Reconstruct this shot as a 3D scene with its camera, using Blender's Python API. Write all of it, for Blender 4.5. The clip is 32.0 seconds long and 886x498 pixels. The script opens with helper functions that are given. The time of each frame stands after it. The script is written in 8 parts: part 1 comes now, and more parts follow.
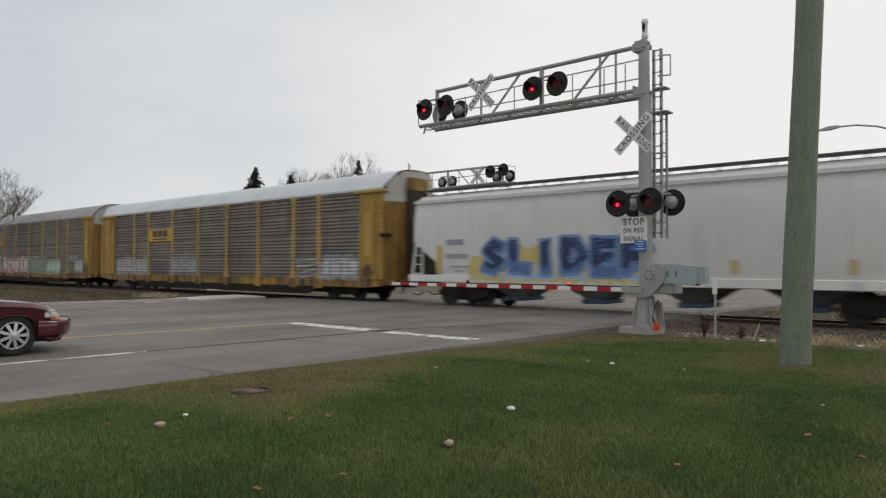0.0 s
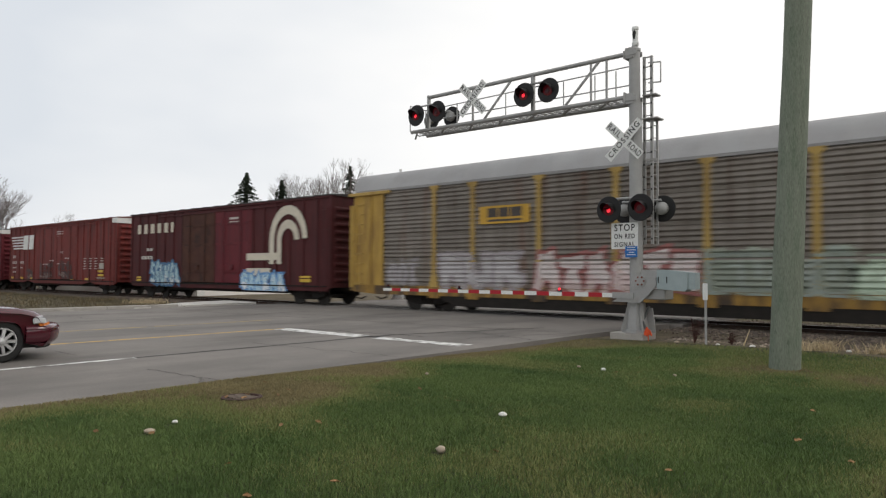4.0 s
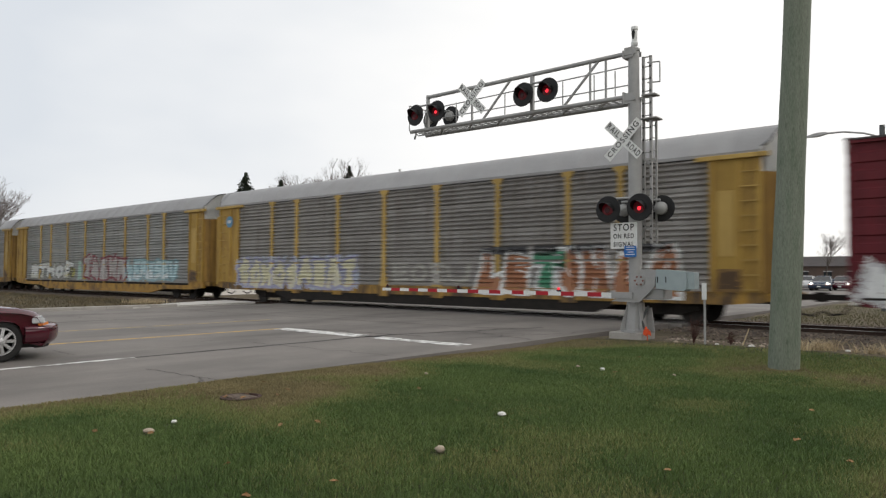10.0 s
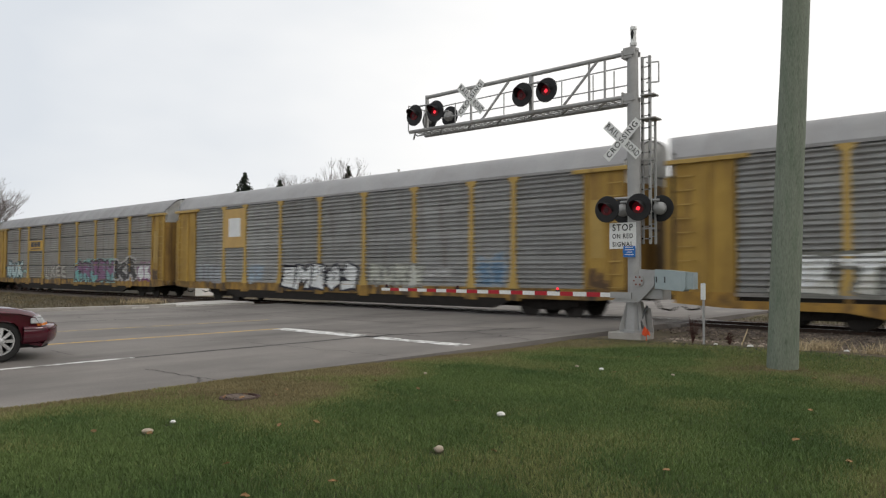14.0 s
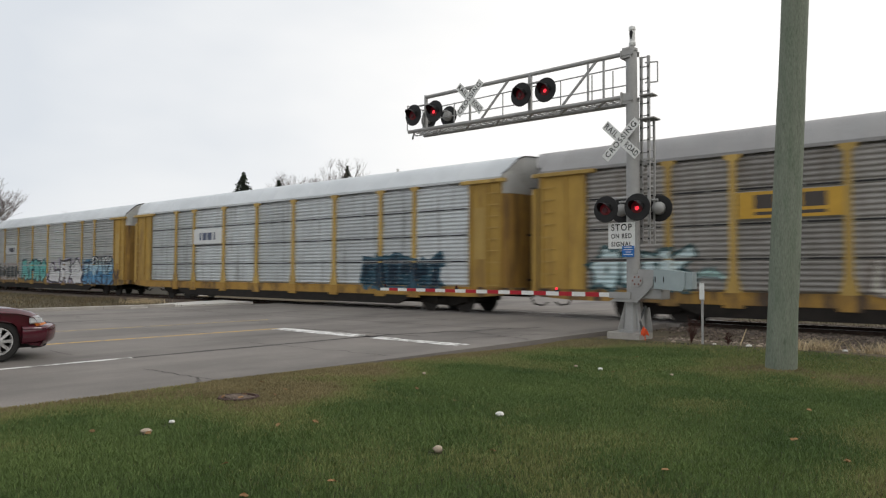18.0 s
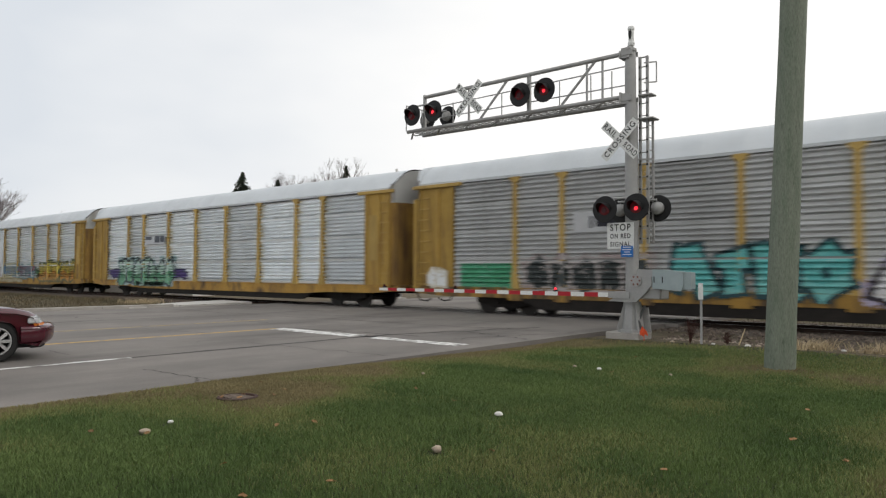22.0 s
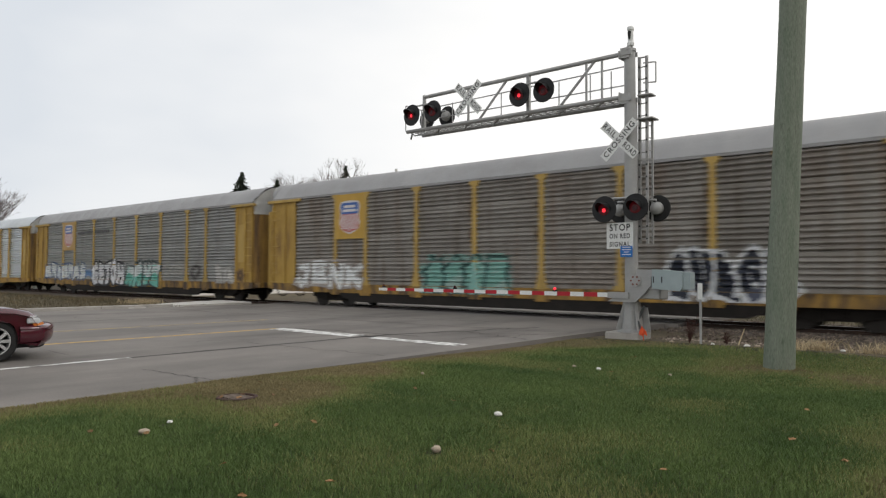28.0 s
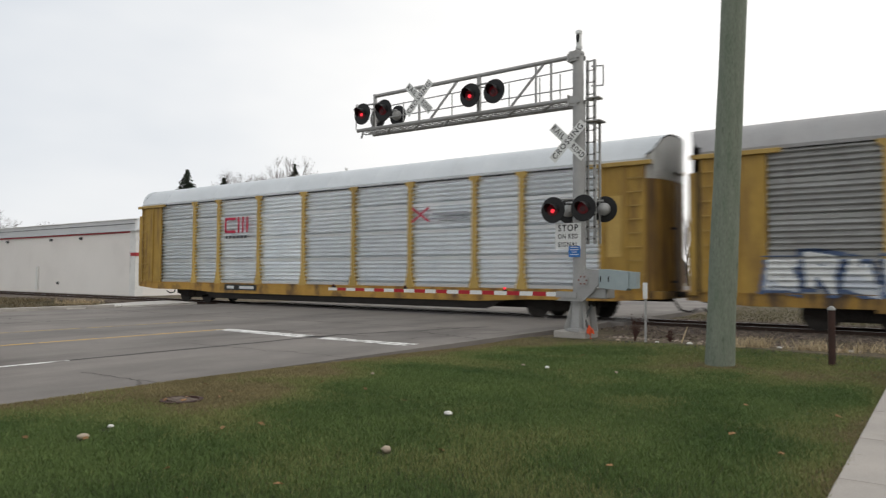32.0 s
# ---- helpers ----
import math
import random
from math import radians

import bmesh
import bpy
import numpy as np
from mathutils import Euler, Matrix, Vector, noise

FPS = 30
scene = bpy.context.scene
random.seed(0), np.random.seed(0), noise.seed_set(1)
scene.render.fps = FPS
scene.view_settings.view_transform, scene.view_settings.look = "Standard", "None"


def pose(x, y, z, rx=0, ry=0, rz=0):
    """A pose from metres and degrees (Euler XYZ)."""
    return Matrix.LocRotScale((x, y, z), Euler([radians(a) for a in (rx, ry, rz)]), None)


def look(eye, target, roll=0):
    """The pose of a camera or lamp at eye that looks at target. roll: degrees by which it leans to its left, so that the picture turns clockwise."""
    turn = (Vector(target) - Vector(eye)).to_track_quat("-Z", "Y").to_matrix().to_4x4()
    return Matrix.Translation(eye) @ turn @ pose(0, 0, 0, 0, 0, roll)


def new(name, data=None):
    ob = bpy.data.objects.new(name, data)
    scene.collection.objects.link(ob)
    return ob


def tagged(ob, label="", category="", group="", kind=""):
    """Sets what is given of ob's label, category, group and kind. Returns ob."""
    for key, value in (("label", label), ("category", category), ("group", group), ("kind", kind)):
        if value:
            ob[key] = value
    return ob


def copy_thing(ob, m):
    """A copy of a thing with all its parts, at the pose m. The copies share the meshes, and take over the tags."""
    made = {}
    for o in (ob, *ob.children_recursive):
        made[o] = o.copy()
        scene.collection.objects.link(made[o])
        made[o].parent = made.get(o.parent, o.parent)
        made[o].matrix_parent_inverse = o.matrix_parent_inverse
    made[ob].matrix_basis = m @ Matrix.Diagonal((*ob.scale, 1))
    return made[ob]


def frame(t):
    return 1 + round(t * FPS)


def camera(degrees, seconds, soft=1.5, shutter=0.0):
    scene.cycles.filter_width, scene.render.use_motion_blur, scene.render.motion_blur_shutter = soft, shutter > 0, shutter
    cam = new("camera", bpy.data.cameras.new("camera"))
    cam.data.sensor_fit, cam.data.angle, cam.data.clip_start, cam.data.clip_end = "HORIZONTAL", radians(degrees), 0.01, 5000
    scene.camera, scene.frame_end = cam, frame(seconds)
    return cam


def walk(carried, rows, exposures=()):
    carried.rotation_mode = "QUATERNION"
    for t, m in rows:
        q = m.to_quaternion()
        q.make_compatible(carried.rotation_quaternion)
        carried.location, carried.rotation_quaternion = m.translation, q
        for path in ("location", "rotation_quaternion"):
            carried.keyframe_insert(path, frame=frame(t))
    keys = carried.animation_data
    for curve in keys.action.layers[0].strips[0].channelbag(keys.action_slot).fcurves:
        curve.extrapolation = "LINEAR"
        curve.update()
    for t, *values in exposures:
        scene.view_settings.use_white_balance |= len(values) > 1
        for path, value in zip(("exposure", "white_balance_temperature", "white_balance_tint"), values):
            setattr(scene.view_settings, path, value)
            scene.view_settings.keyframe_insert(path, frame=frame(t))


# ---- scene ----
# ===== camera: hand-held on the pavement, drifting, with a turn to the right at the end =====
cam = camera(64.86, 32.0, soft=1.25, shutter=0.5)
EYE = (0.0, 0.0, 1.46)
ROLL = 0.3
PATH = [
    (0.0, 40.929, 1.578), (0.1, 41.143, 1.601), (0.2, 41.272, 1.625), (0.3, 41.284, 1.648), (0.5, 41.237, 1.695),
    (0.7, 41.173, 1.734), (0.8, 41.058, 1.754), (0.9, 40.886, 1.773), (1.0, 40.727, 1.793), (1.1, 40.585, 1.810),
    (1.2, 40.499, 1.827), (1.5, 40.383, 1.880), (2.0, 40.388, 1.954), (2.5, 40.355, 1.994), (3.0, 40.293, 2.032),
    (3.5, 40.259, 2.051), (5.0, 40.211, 2.053), (6.0, 40.195, 2.055), (7.0, 40.197, 2.046), (8.0, 40.208, 2.037),
    (9.0, 40.208, 2.034), (10.0, 40.173, 2.034), (11.0, 40.149, 2.035), (12.0, 40.129, 2.039), (13.0, 40.106, 2.042),
    (14.0, 40.092, 2.040), (15.0, 40.076, 2.035), (16.0, 40.043, 2.032), (17.0, 40.021, 2.031), (18.0, 40.002, 2.032),
    (19.0, 39.985, 2.032), (20.0, 39.975, 2.031), (21.0, 39.946, 2.032), (22.0, 39.915, 2.032), (23.0, 39.902, 2.032),
    (24.0, 39.902, 2.032), (25.0, 39.891, 2.032), (26.0, 39.877, 2.031), (27.0, 39.870, 2.032), (28.0, 39.869, 2.034),
    (29.0, 39.868, 2.036), (30.0, 39.849, 2.038), (30.5, 39.826, 2.038), (31.0, 39.680, 2.035), (31.1, 39.610, 2.032),
    (31.2, 39.446, 2.032), (31.3, 39.185, 2.032), (31.4, 38.857, 2.032), (31.5, 38.485, 2.032), (31.6, 38.090, 2.032),
    (31.7, 37.570, 2.032), (31.8, 36.970, 2.032), (31.9, 36.385, 2.032), (32.0, 35.804, 2.032),
]
walk(cam, [(t, pose(*EYE, 90 + pitch, 0, yaw) @ pose(0, 0, 0, 0, 0, ROLL)) for t, yaw, pitch in PATH],
     exposures=[(0.0, -0.30), (0.9, -0.22), (2.0, 0.0), (32.0, 0.0)])

# ===== light: a bright overcast sky, a faint sun behind the cloud =====
SUN_AZ, SUN_EL = 40.0, 38.0   # degrees; azimuth from +Y towards +X
world = bpy.data.worlds.new("overcast_sky")
scene.world = world
world.use_nodes = True


def build_world():
    nt = world.node_tree
    nt.nodes.clear()
    N, L = nt.nodes.new, nt.links.new
    out, bg = N("ShaderNodeOutputWorld"), N("ShaderNodeBackground")
    sky = N("ShaderNodeTexSky")
    sky.sky_type, sky.sun_disc = "NISHITA", False
    sky.sun_elevation, sky.sun_rotation = radians(SUN_EL), radians(SUN_AZ)
    sky.air_density, sky.dust_density = 1.0, 3.0
    dim = N("ShaderNodeMixRGB")
    dim.blend_type = "MULTIPLY"
    dim.inputs[0].default_value = 1.0
    dim.inputs[2].default_value = (0.10, 0.10, 0.10, 1)
    L(sky.outputs[0], dim.inputs[1])
    tc, mp = N("ShaderNodeTexCoord"), N("ShaderNodeMapping")
    mp.inputs["Scale"].default_value = (1.0, 1.0, 2.6)
    L(tc.outputs["Generated"], mp.inputs[0])
    nz = N("ShaderNodeTexNoise")
    nz.inputs["Scale"].default_value, nz.inputs["Detail"].default_value, nz.inputs["Roughness"].default_value = 1.7, 4, 0.5
    L(mp.outputs[0], nz.inputs["Vector"])
    # the cloud is thicker towards one side of the sky: a soft gradient along one direction
    dot = N("ShaderNodeVectorMath")
    dot.operation = "DOT_PRODUCT"
    dot.inputs[1].default_value = (0.80, 0.25, -0.32)
    L(tc.outputs["Generated"], dot.inputs[0])
    mad = N("ShaderNodeMath")
    mad.operation = "MULTIPLY_ADD"
    mad.inputs[1].default_value = 0.75
    L(nz.outputs[0], mad.inputs[0])
    L(dot.outputs["Value"], mad.inputs[2])
    span = N("ShaderNodeMapRange")
    span.inputs[1].default_value, span.inputs[2].default_value = -0.36, 0.10
    L(mad.outputs[0], span.inputs[0])
    ramp = N("ShaderNodeValToRGB")
    e = ramp.color_ramp.elements
    e[0].position, e[0].color = 0.0, (0.75, 0.79, 0.84, 1)
    e[1].position, e[1].color = 1.0, (1.10, 1.085, 1.06, 1)
    L(span.outputs[0], ramp.inputs[0])
    add = N("ShaderNodeMixRGB")
    add.blend_type = "MIX"
    add.inputs[0].default_value = 0.95
    L(dim.outputs[0], add.inputs[1])
    L(ramp.outputs[0], add.inputs[2])
    L(add.outputs[0], bg.inputs[0])
    bg.inputs[1].default_value = 1.0
    L(bg.outputs[0], out.inputs[0])


build_world()
sun = new("sun", bpy.data.lights.new("sun", "SUN"))
sun.data.energy, sun.data.angle, sun.data.color = 0.7, radians(25), (1.0, 0.97, 0.92)
sun.matrix_world = look((math.sin(radians(SUN_AZ)) * 60, math.cos(radians(SUN_AZ)) * 60, 50), (0, 0, 0))


# ===== mesh helpers =====
class Geo:
    """Collects vertices and faces of one part; each face has a material slot."""

    def __init__(self):
        self.v, self.f, self.m = [], [], []

    def face(self, pts, slot=0):
        n = len(self.v)
        self.v += [tuple(p) for p in pts]
        self.f.append(tuple(range(n, n + len(pts))))
        self.m.append(slot)

    def loft(self, rings, slot=0, closed=True, caps=True):
        """Joins rings of points (all of one length); closed rings run counter-clockwise seen from the last ring."""
        n, k = len(self.v), len(rings[0])
        for r in rings:
            self.v += [tuple(p) for p in r]
        for i in range(len(rings) - 1):
            for j in range(k if closed else k - 1):
                a, b = n + i * k + j, n + i * k + (j + 1) % k
                self.f.append((a, b, b + k, a + k))
                self.m.append(slot)
        if caps and closed:
            self.f.append(tuple(range(n + k - 1, n - 1, -1)))
            self.f.append(tuple(range(n + (len(rings) - 1) * k, n + len(rings) * k)))
            self.m += [slot, slot]
        return self

    def box(self, x0, x1, y0, y1, z0, z1, bev=0.0, slot=0):
        if bev <= 0:
            ring = lambda z: [(x0, y0, z), (x1, y0, z), (x1, y1, z), (x0, y1, z)]
            return self.loft([ring(z0), ring(z1)], slot)
        b = min(bev, (x1 - x0) * 0.45, (y1 - y0) * 0.45, (z1 - z0) * 0.45)

        def ring(z, i):
            a0, a1, c0, c1 = x0 + i, x1 - i, y0 + i, y1 - i
            return [(a0 + b, c0, z), (a1 - b, c0, z), (a1, c0 + b, z), (a1, c1 - b, z), (a1 - b, c1, z), (a0 + b, c1, z), (a0, c1 - b, z), (a0, c0 + b, z)]
        return self.loft([ring(z0, b * 0.9), ring(z0 + b, 0), ring(z1 - b, 0), ring(z1, b * 0.9)], slot)

    def tube(self, p0, p1, r0, r1=None, n=10, slot=0, caps=True):
        r1 = r0 if r1 is None else r1
        p0, p1 = Vector(p0), Vector(p1)
        q = (p1 - p0).to_track_quat("Z", "Y")
        ring = lambda p, r: [p + q @ Vector((r * math.cos(2 * math.pi * i / n), r * math.sin(2 * math.pi * i / n), 0)) for i in range(n)]
        return self.loft([ring(p0, r0), ring(p1, r1)], slot, True, caps)

    def bar(self, p0, p1, w, h, slot=0, up=(0, 0, 1)):
        """A square bar from p0 to p1."""
        p0, p1 = Vector(p0), Vector(p1)
        d = (p1 - p0).normalized()
        s = d.cross(Vector(up))
        s = s.normalized() if s.length > 1e-4 else Vector((1, 0, 0))
        u = s.cross(d)
        ring = lambda p: [p - s * w / 2 - u * h / 2, p + s * w / 2 - u * h / 2, p + s * w / 2 + u * h / 2, p - s * w / 2 + u * h / 2]
        return self.loft([ring(p0), ring(p1)], slot)

    def lathe(self, prof, origin=(0, 0, 0), axis="z", n=16, slot=0):
        """Turns a profile of (radius, height) round an axis."""
        rings = []
        for r, h in prof:
            ring = []
            for i in range(n):
                a = 2 * math.pi * i / n
                p = (r * math.cos(a), r * math.sin(a), h)
                p = {"z": p, "y": (p[0], -p[2], p[1]), "x": (p[2], p[0], p[1])}[axis]
                ring.append(tuple(p[k] + origin[k] for k in range(3)))
            rings.append(ring)
        return self.loft(rings, slot, True, True)

    def prism(self, pts, y0, y1, slot=0):
        """A polygon in the xz plane (counter-clockwise seen from -y), pushed from y0 back to y1."""
        return self.loft([[(x, y1, z) for x, z in pts], [(x, y0, z) for x, z in pts]], slot)

    def mesh(self, name, mats, smooth=0.0):
        me = bpy.data.meshes.new(name)
        me.from_pydata(self.v, [], self.f)
        for m in (mats if isinstance(mats, (list, tuple)) else [mats]):
            me.materials.append(m)
        if any(self.m):
            me.polygons.foreach_set("material_index", self.m)
        if smooth:
            me.shade_smooth()
            me.set_sharp_from_angle(angle=smooth)
        me.update()
        return me


def part(name, geo, mats, parent=None, label="", at=None, smooth=0.6):
    """Links a Geo or a finished mesh as one object under a thing or a part."""
    me = geo.mesh(name, mats, smooth) if isinstance(geo, Geo) else geo
    ob = new(name, me)
    if parent is not None:
        ob.parent = parent
    if at is not None:
        ob.matrix_basis = at
    if label:
        ob["label"] = label
    return ob


def thing(name, label, category, group="", at=None, kind=""):
    ob = new(name)
    ob.empty_display_size = 0.2
    if at is not None:
        ob.matrix_basis = at
    return tagged(ob, label, category, group, kind)


def words(body, size, bold=0.0):
    """A flat mesh of lettering in the xz plane, centred, read from -y."""
    cu = bpy.data.curves.new("words", "FONT")
    cu.body, cu.size, cu.align_x, cu.align_y, cu.offset = body, size, "CENTER", "CENTER", bold
    cu.space_character = 1.22
    ob = bpy.data.objects.new("words", cu)
    scene.collection.objects.link(ob)
    me = bpy.data.meshes.new_from_object(ob.evaluated_get(bpy.context.evaluated_depsgraph_get()))
    bpy.data.objects.remove(ob)
    me.transform(Matrix.Rotation(radians(90), 4, "X"))
    return me


# ===== materials =====
def mat(name, c1, c2, scale=3.0, rough=0.7, metal=0.0, fine=60.0, grain=0.25, bump=0.15, stretch=(1, 1, 1), dirt=None, dirt_at=(0.52, 0.70), dirt_scale=1.2,
        dirt_stretch=(1, 1, 1), spread=0.0, islands=0.0, rough2=None, bump_scale=None, spec=0.25, dist=0.02, rust=None):
    m = bpy.data.materials.new(name)
    m.use_nodes = True
    nt = m.node_tree
    N, L = nt.nodes.new, nt.links.new
    bsdf = nt.nodes["Principled BSDF"]
    tc, info = N("ShaderNodeTexCoord"), N("ShaderNodeObjectInfo")
    shift = N("ShaderNodeVectorMath")
    shift.operation = "MULTIPLY_ADD"
    shift.inputs[1].default_value = (1, 1, 1)
    comb = N("ShaderNodeCombineXYZ")
    mul = N("ShaderNodeMath")
    mul.operation = "MULTIPLY"
    mul.inputs[1].default_value = 37.0
    L(info.outputs["Random"], mul.inputs[0])
    L(mul.outputs[0], comb.inputs[0]), L(mul.outputs[0], comb.inputs[1])
    L(tc.outputs["Object"], shift.inputs[0]), L(comb.outputs[0], shift.inputs[2])

    def noise(sc, det, st):
        mp = N("ShaderNodeMapping")
        mp.inputs["Scale"].default_value = st
        L(shift.outputs[0], mp.inputs[0])
        n = N("ShaderNodeTexNoise")
        n.inputs["Scale"].default_value, n.inputs["Detail"].default_value, n.inputs["Roughness"].default_value = sc, det, 0.6
        L(mp.outputs[0], n.inputs["Vector"])
        return n.outputs[0]

    def mix(mode, fac, a, b):
        x = N("ShaderNodeMixRGB")
        x.blend_type = mode
        for sock, val in zip(x.inputs, (fac, a, b)):
            if isinstance(val, bpy.types.NodeSocket):
                L(val, sock)
            else:
                sock.default_value = val if isinstance(val, float) else (*val, 1)
        return x.outputs[0]

    def ranged(v, a, b, lo=0.0, hi=1.0):
        r = N("ShaderNodeMapRange")
        for k, x in enumerate((a, b, lo, hi)):
            r.inputs[k + 1].default_value = x
        L(v, r.inputs[0])
        return r.outputs[0]

    big, small = noise(scale, 4, stretch), noise(fine, 5, stretch)
    col = mix("MIX", ranged(big, 0.3, 0.7), c1, c2)
    g = N("ShaderNodeCombineColor")
    v = ranged(small, 0.25, 0.75, 1 - grain, 1 + grain)
    for k in range(3):
        L(v, g.inputs[k])
    col = mix("MULTIPLY", 1.0, col, g.outputs[0])
    if dirt:
        col = mix("MIX", ranged(noise(dirt_scale, 6, dirt_stretch), *dirt_at), col, dirt)
    if rust:
        col = mix("MIX", ranged(noise(0.9, 4, (1.6, 1.6, 0.10)), 0.56, 0.80), col, rust)
    if spread or islands:
        src = info.outputs["Random"]
        if islands:
            src = N("ShaderNodeNewGeometry").outputs["Random Per Island"]
        h = N("ShaderNodeHueSaturation")
        L(ranged(src, 0, 1, 1 - (spread + islands), 1 + (spread + islands)), h.inputs["Value"])
        L(col, h.inputs["Color"])
        col = h.outputs[0]
    L(col, bsdf.inputs["Base Color"])
    if rough2 is None:
        bsdf.inputs["Roughness"].default_value = rough
    else:
        L(ranged(big, 0.3, 0.7, rough, rough2), bsdf.inputs["Roughness"])
    bsdf.inputs["Metallic"].default_value = metal
    bsdf.inputs["Specular IOR Level"].default_value = spec
    if bump:
        b = N("ShaderNodeBump")
        b.inputs["Strength"].default_value, b.inputs["Distance"].default_value = bump, dist
        L(noise(bump_scale, 5, stretch) if bump_scale else small, b.inputs["Height"])
        L(b.outputs[0], bsdf.inputs["Normal"])
    return m


def glow(name, color, strength):
    m = bpy.data.materials.new(name)
    m.use_nodes = True
    b = m.node_tree.nodes["Principled BSDF"]
    b.inputs["Base Color"].default_value = (*color, 1)
    b.inputs["Emission Color"].default_value, b.inputs["Emission Strength"].default_value = (*color, 1), strength
    return m


STREAK = (3.0, 3.0, 0.25)
M_YELLOW = mat("rack_yellow_paint", (0.455, 0.312, 0.095), (0.385, 0.260, 0.078), 1.5, 0.55, dirt=(0.15, 0.09, 0.04), dirt_at=(0.54, 0.82), dirt_stretch=STREAK, spread=0.12, bump=0.05)
M_SILVER = mat("galvanised_bright", (0.90, 0.92, 0.93), (0.82, 0.85, 0.87), 0.9, 0.28, 0.75, grain=0.10, dirt=(0.36, 0.37, 0.38), dirt_at=(0.66, 0.92), dirt_stretch=STREAK, spread=0.09, bump=0.04)
M_GREY = mat("galvanised_weathered", (0.50, 0.51, 0.51), (0.41, 0.42, 0.42), 0.8, 0.48, 0.25, grain=0.12, dirt=(0.24, 0.22, 0.20), dirt_at=(0.56, 0.85), dirt_stretch=STREAK, spread=0.10, bump=0.05)
M_BROWN = mat("galvanised_grimy", (0.225, 0.205, 0.18), (0.165, 0.146, 0.128), 0.8, 0.6, 0.2, grain=0.18, dirt=(0.10, 0.075, 0.055), dirt_at=(0.50, 0.78), dirt_stretch=STREAK, spread=0.10, bump=0.05, rust=(0.15, 0.07, 0.042))
M_ROOFG = mat("roof_grey", (0.335, 0.335, 0.335), (0.28, 0.275, 0.275), 0.7, 0.6, 0.1, dirt=(0.245, 0.235, 0.225), dirt_at=(0.55, 0.95), dirt_scale=0.6, spread=0.08, bump=0.04)
M_ROOFW = mat("roof_white", (0.60, 0.63, 0.65), (0.52, 0.55, 0.57), 0.7, 0.5, 0.05, dirt=(0.46, 0.47, 0.48), dirt_at=(0.58, 0.95), dirt_scale=0.6, spread=0.06, bump=0.04)
M_WHITE = mat("white_paint", (0.74, 0.74, 0.72), (0.66, 0.66, 0.64), 2.0, 0.5, dirt=(0.42, 0.40, 0.37), dirt_at=(0.56, 0.8), bump=0.04)
M_DARK = mat("underframe_black", (0.014, 0.0125, 0.0115), (0.026, 0.022, 0.019), 4, 0.8, 0.1, bump=0.1)
M_BOX1 = mat("boxcar_red_brown", (0.175, 0.029, 0.024), (0.137, 0.024, 0.020), 1.2, 0.6, grain=0.12, dirt=(0.062, 0.019, 0.018), dirt_at=(0.47, 0.74), dirt_stretch=STREAK, bump=0.05)
M_BOX2 = mat("boxcar_maroon", (0.132, 0.0165, 0.023), (0.100, 0.013, 0.019), 1.2, 0.6, grain=0.12, dirt=(0.058, 0.012, 0.016), dirt_at=(0.48, 0.75), dirt_stretch=STREAK, bump=0.05)
M_BOX3 = mat("boxcar_old_maroon", (0.083, 0.017, 0.018), (0.064, 0.014, 0.016), 1.2, 0.65, grain=0.14, dirt=(0.038, 0.013, 0.013), dirt_at=(0.5, 0.75), dirt_stretch=STREAK, bump=0.05)
M_RUSTDOOR = mat("rusty_door", (0.085, 0.036, 0.024), (0.060, 0.024, 0.019), 2, 0.75, dirt=(0.035, 0.020, 0.017), bump=0.08)
M_HOPPER = mat("hopper_pale_grey", (0.66, 0.66, 0.65), (0.60, 0.60, 0.59), 0.6, 0.5, grain=0.08, dirt=(0.50, 0.49, 0.47), dirt_at=(0.52, 0.85), dirt_stretch=STREAK, bump=0.03)
M_GALV = mat("galvanised_mast", (0.37, 0.37, 0.36), (0.31, 0.31, 0.305), 2.5, 0.55, 0.3, grain=0.1, dirt=(0.27, 0.26, 0.24), dirt_at=(0.56, 0.8), bump=0.04)
M_BLACK = mat("signal_black", (0.012, 0.012, 0.013), (0.02, 0.02, 0.02), 4, 0.5, bump=0.03)
M_SIGN = mat("sign_white_sheeting", (0.72, 0.73, 0.71), (0.66, 0.67, 0.66), 3, 0.4, dirt=(0.5, 0.5, 0.47), dirt_at=(0.6, 0.85), bump=0.02)
M_INK = mat("sign_black_ink", (0.015, 0.015, 0.015), (0.025, 0.025, 0.025), 5, 0.5, bump=0.0)
M_BLUE = mat("sign_blue", (0.02, 0.13, 0.42), (0.03, 0.16, 0.46), 5, 0.4, bump=0.0)
M_RED = mat("reflective_red", (0.42, 0.02, 0.03), (0.36, 0.02, 0.03), 6, 0.4, bump=0.0)
M_REDOFF = mat("unlit_red_lens", (0.042, 0.004, 0.006), (0.060, 0.005, 0.007), 12, 0.25, bump=0.0)
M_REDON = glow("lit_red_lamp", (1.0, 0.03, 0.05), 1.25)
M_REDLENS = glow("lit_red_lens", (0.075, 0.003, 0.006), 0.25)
M_BOXGREY = mat("cabinet_grey_blue", (0.34, 0.40, 0.41), (0.29, 0.345, 0.355), 2.5, 0.5, 0.1, grain=0.06, dirt=(0.22, 0.25, 0.25), dirt_at=(0.6, 0.85), bump=0.03)
M_CONC = mat("concrete", (0.40, 0.38, 0.35), (0.31, 0.295, 0.27), 2.0, 0.85, grain=0.18, dirt=(0.19, 0.18, 0.165), dirt_at=(0.55, 0.8), bump=0.25)
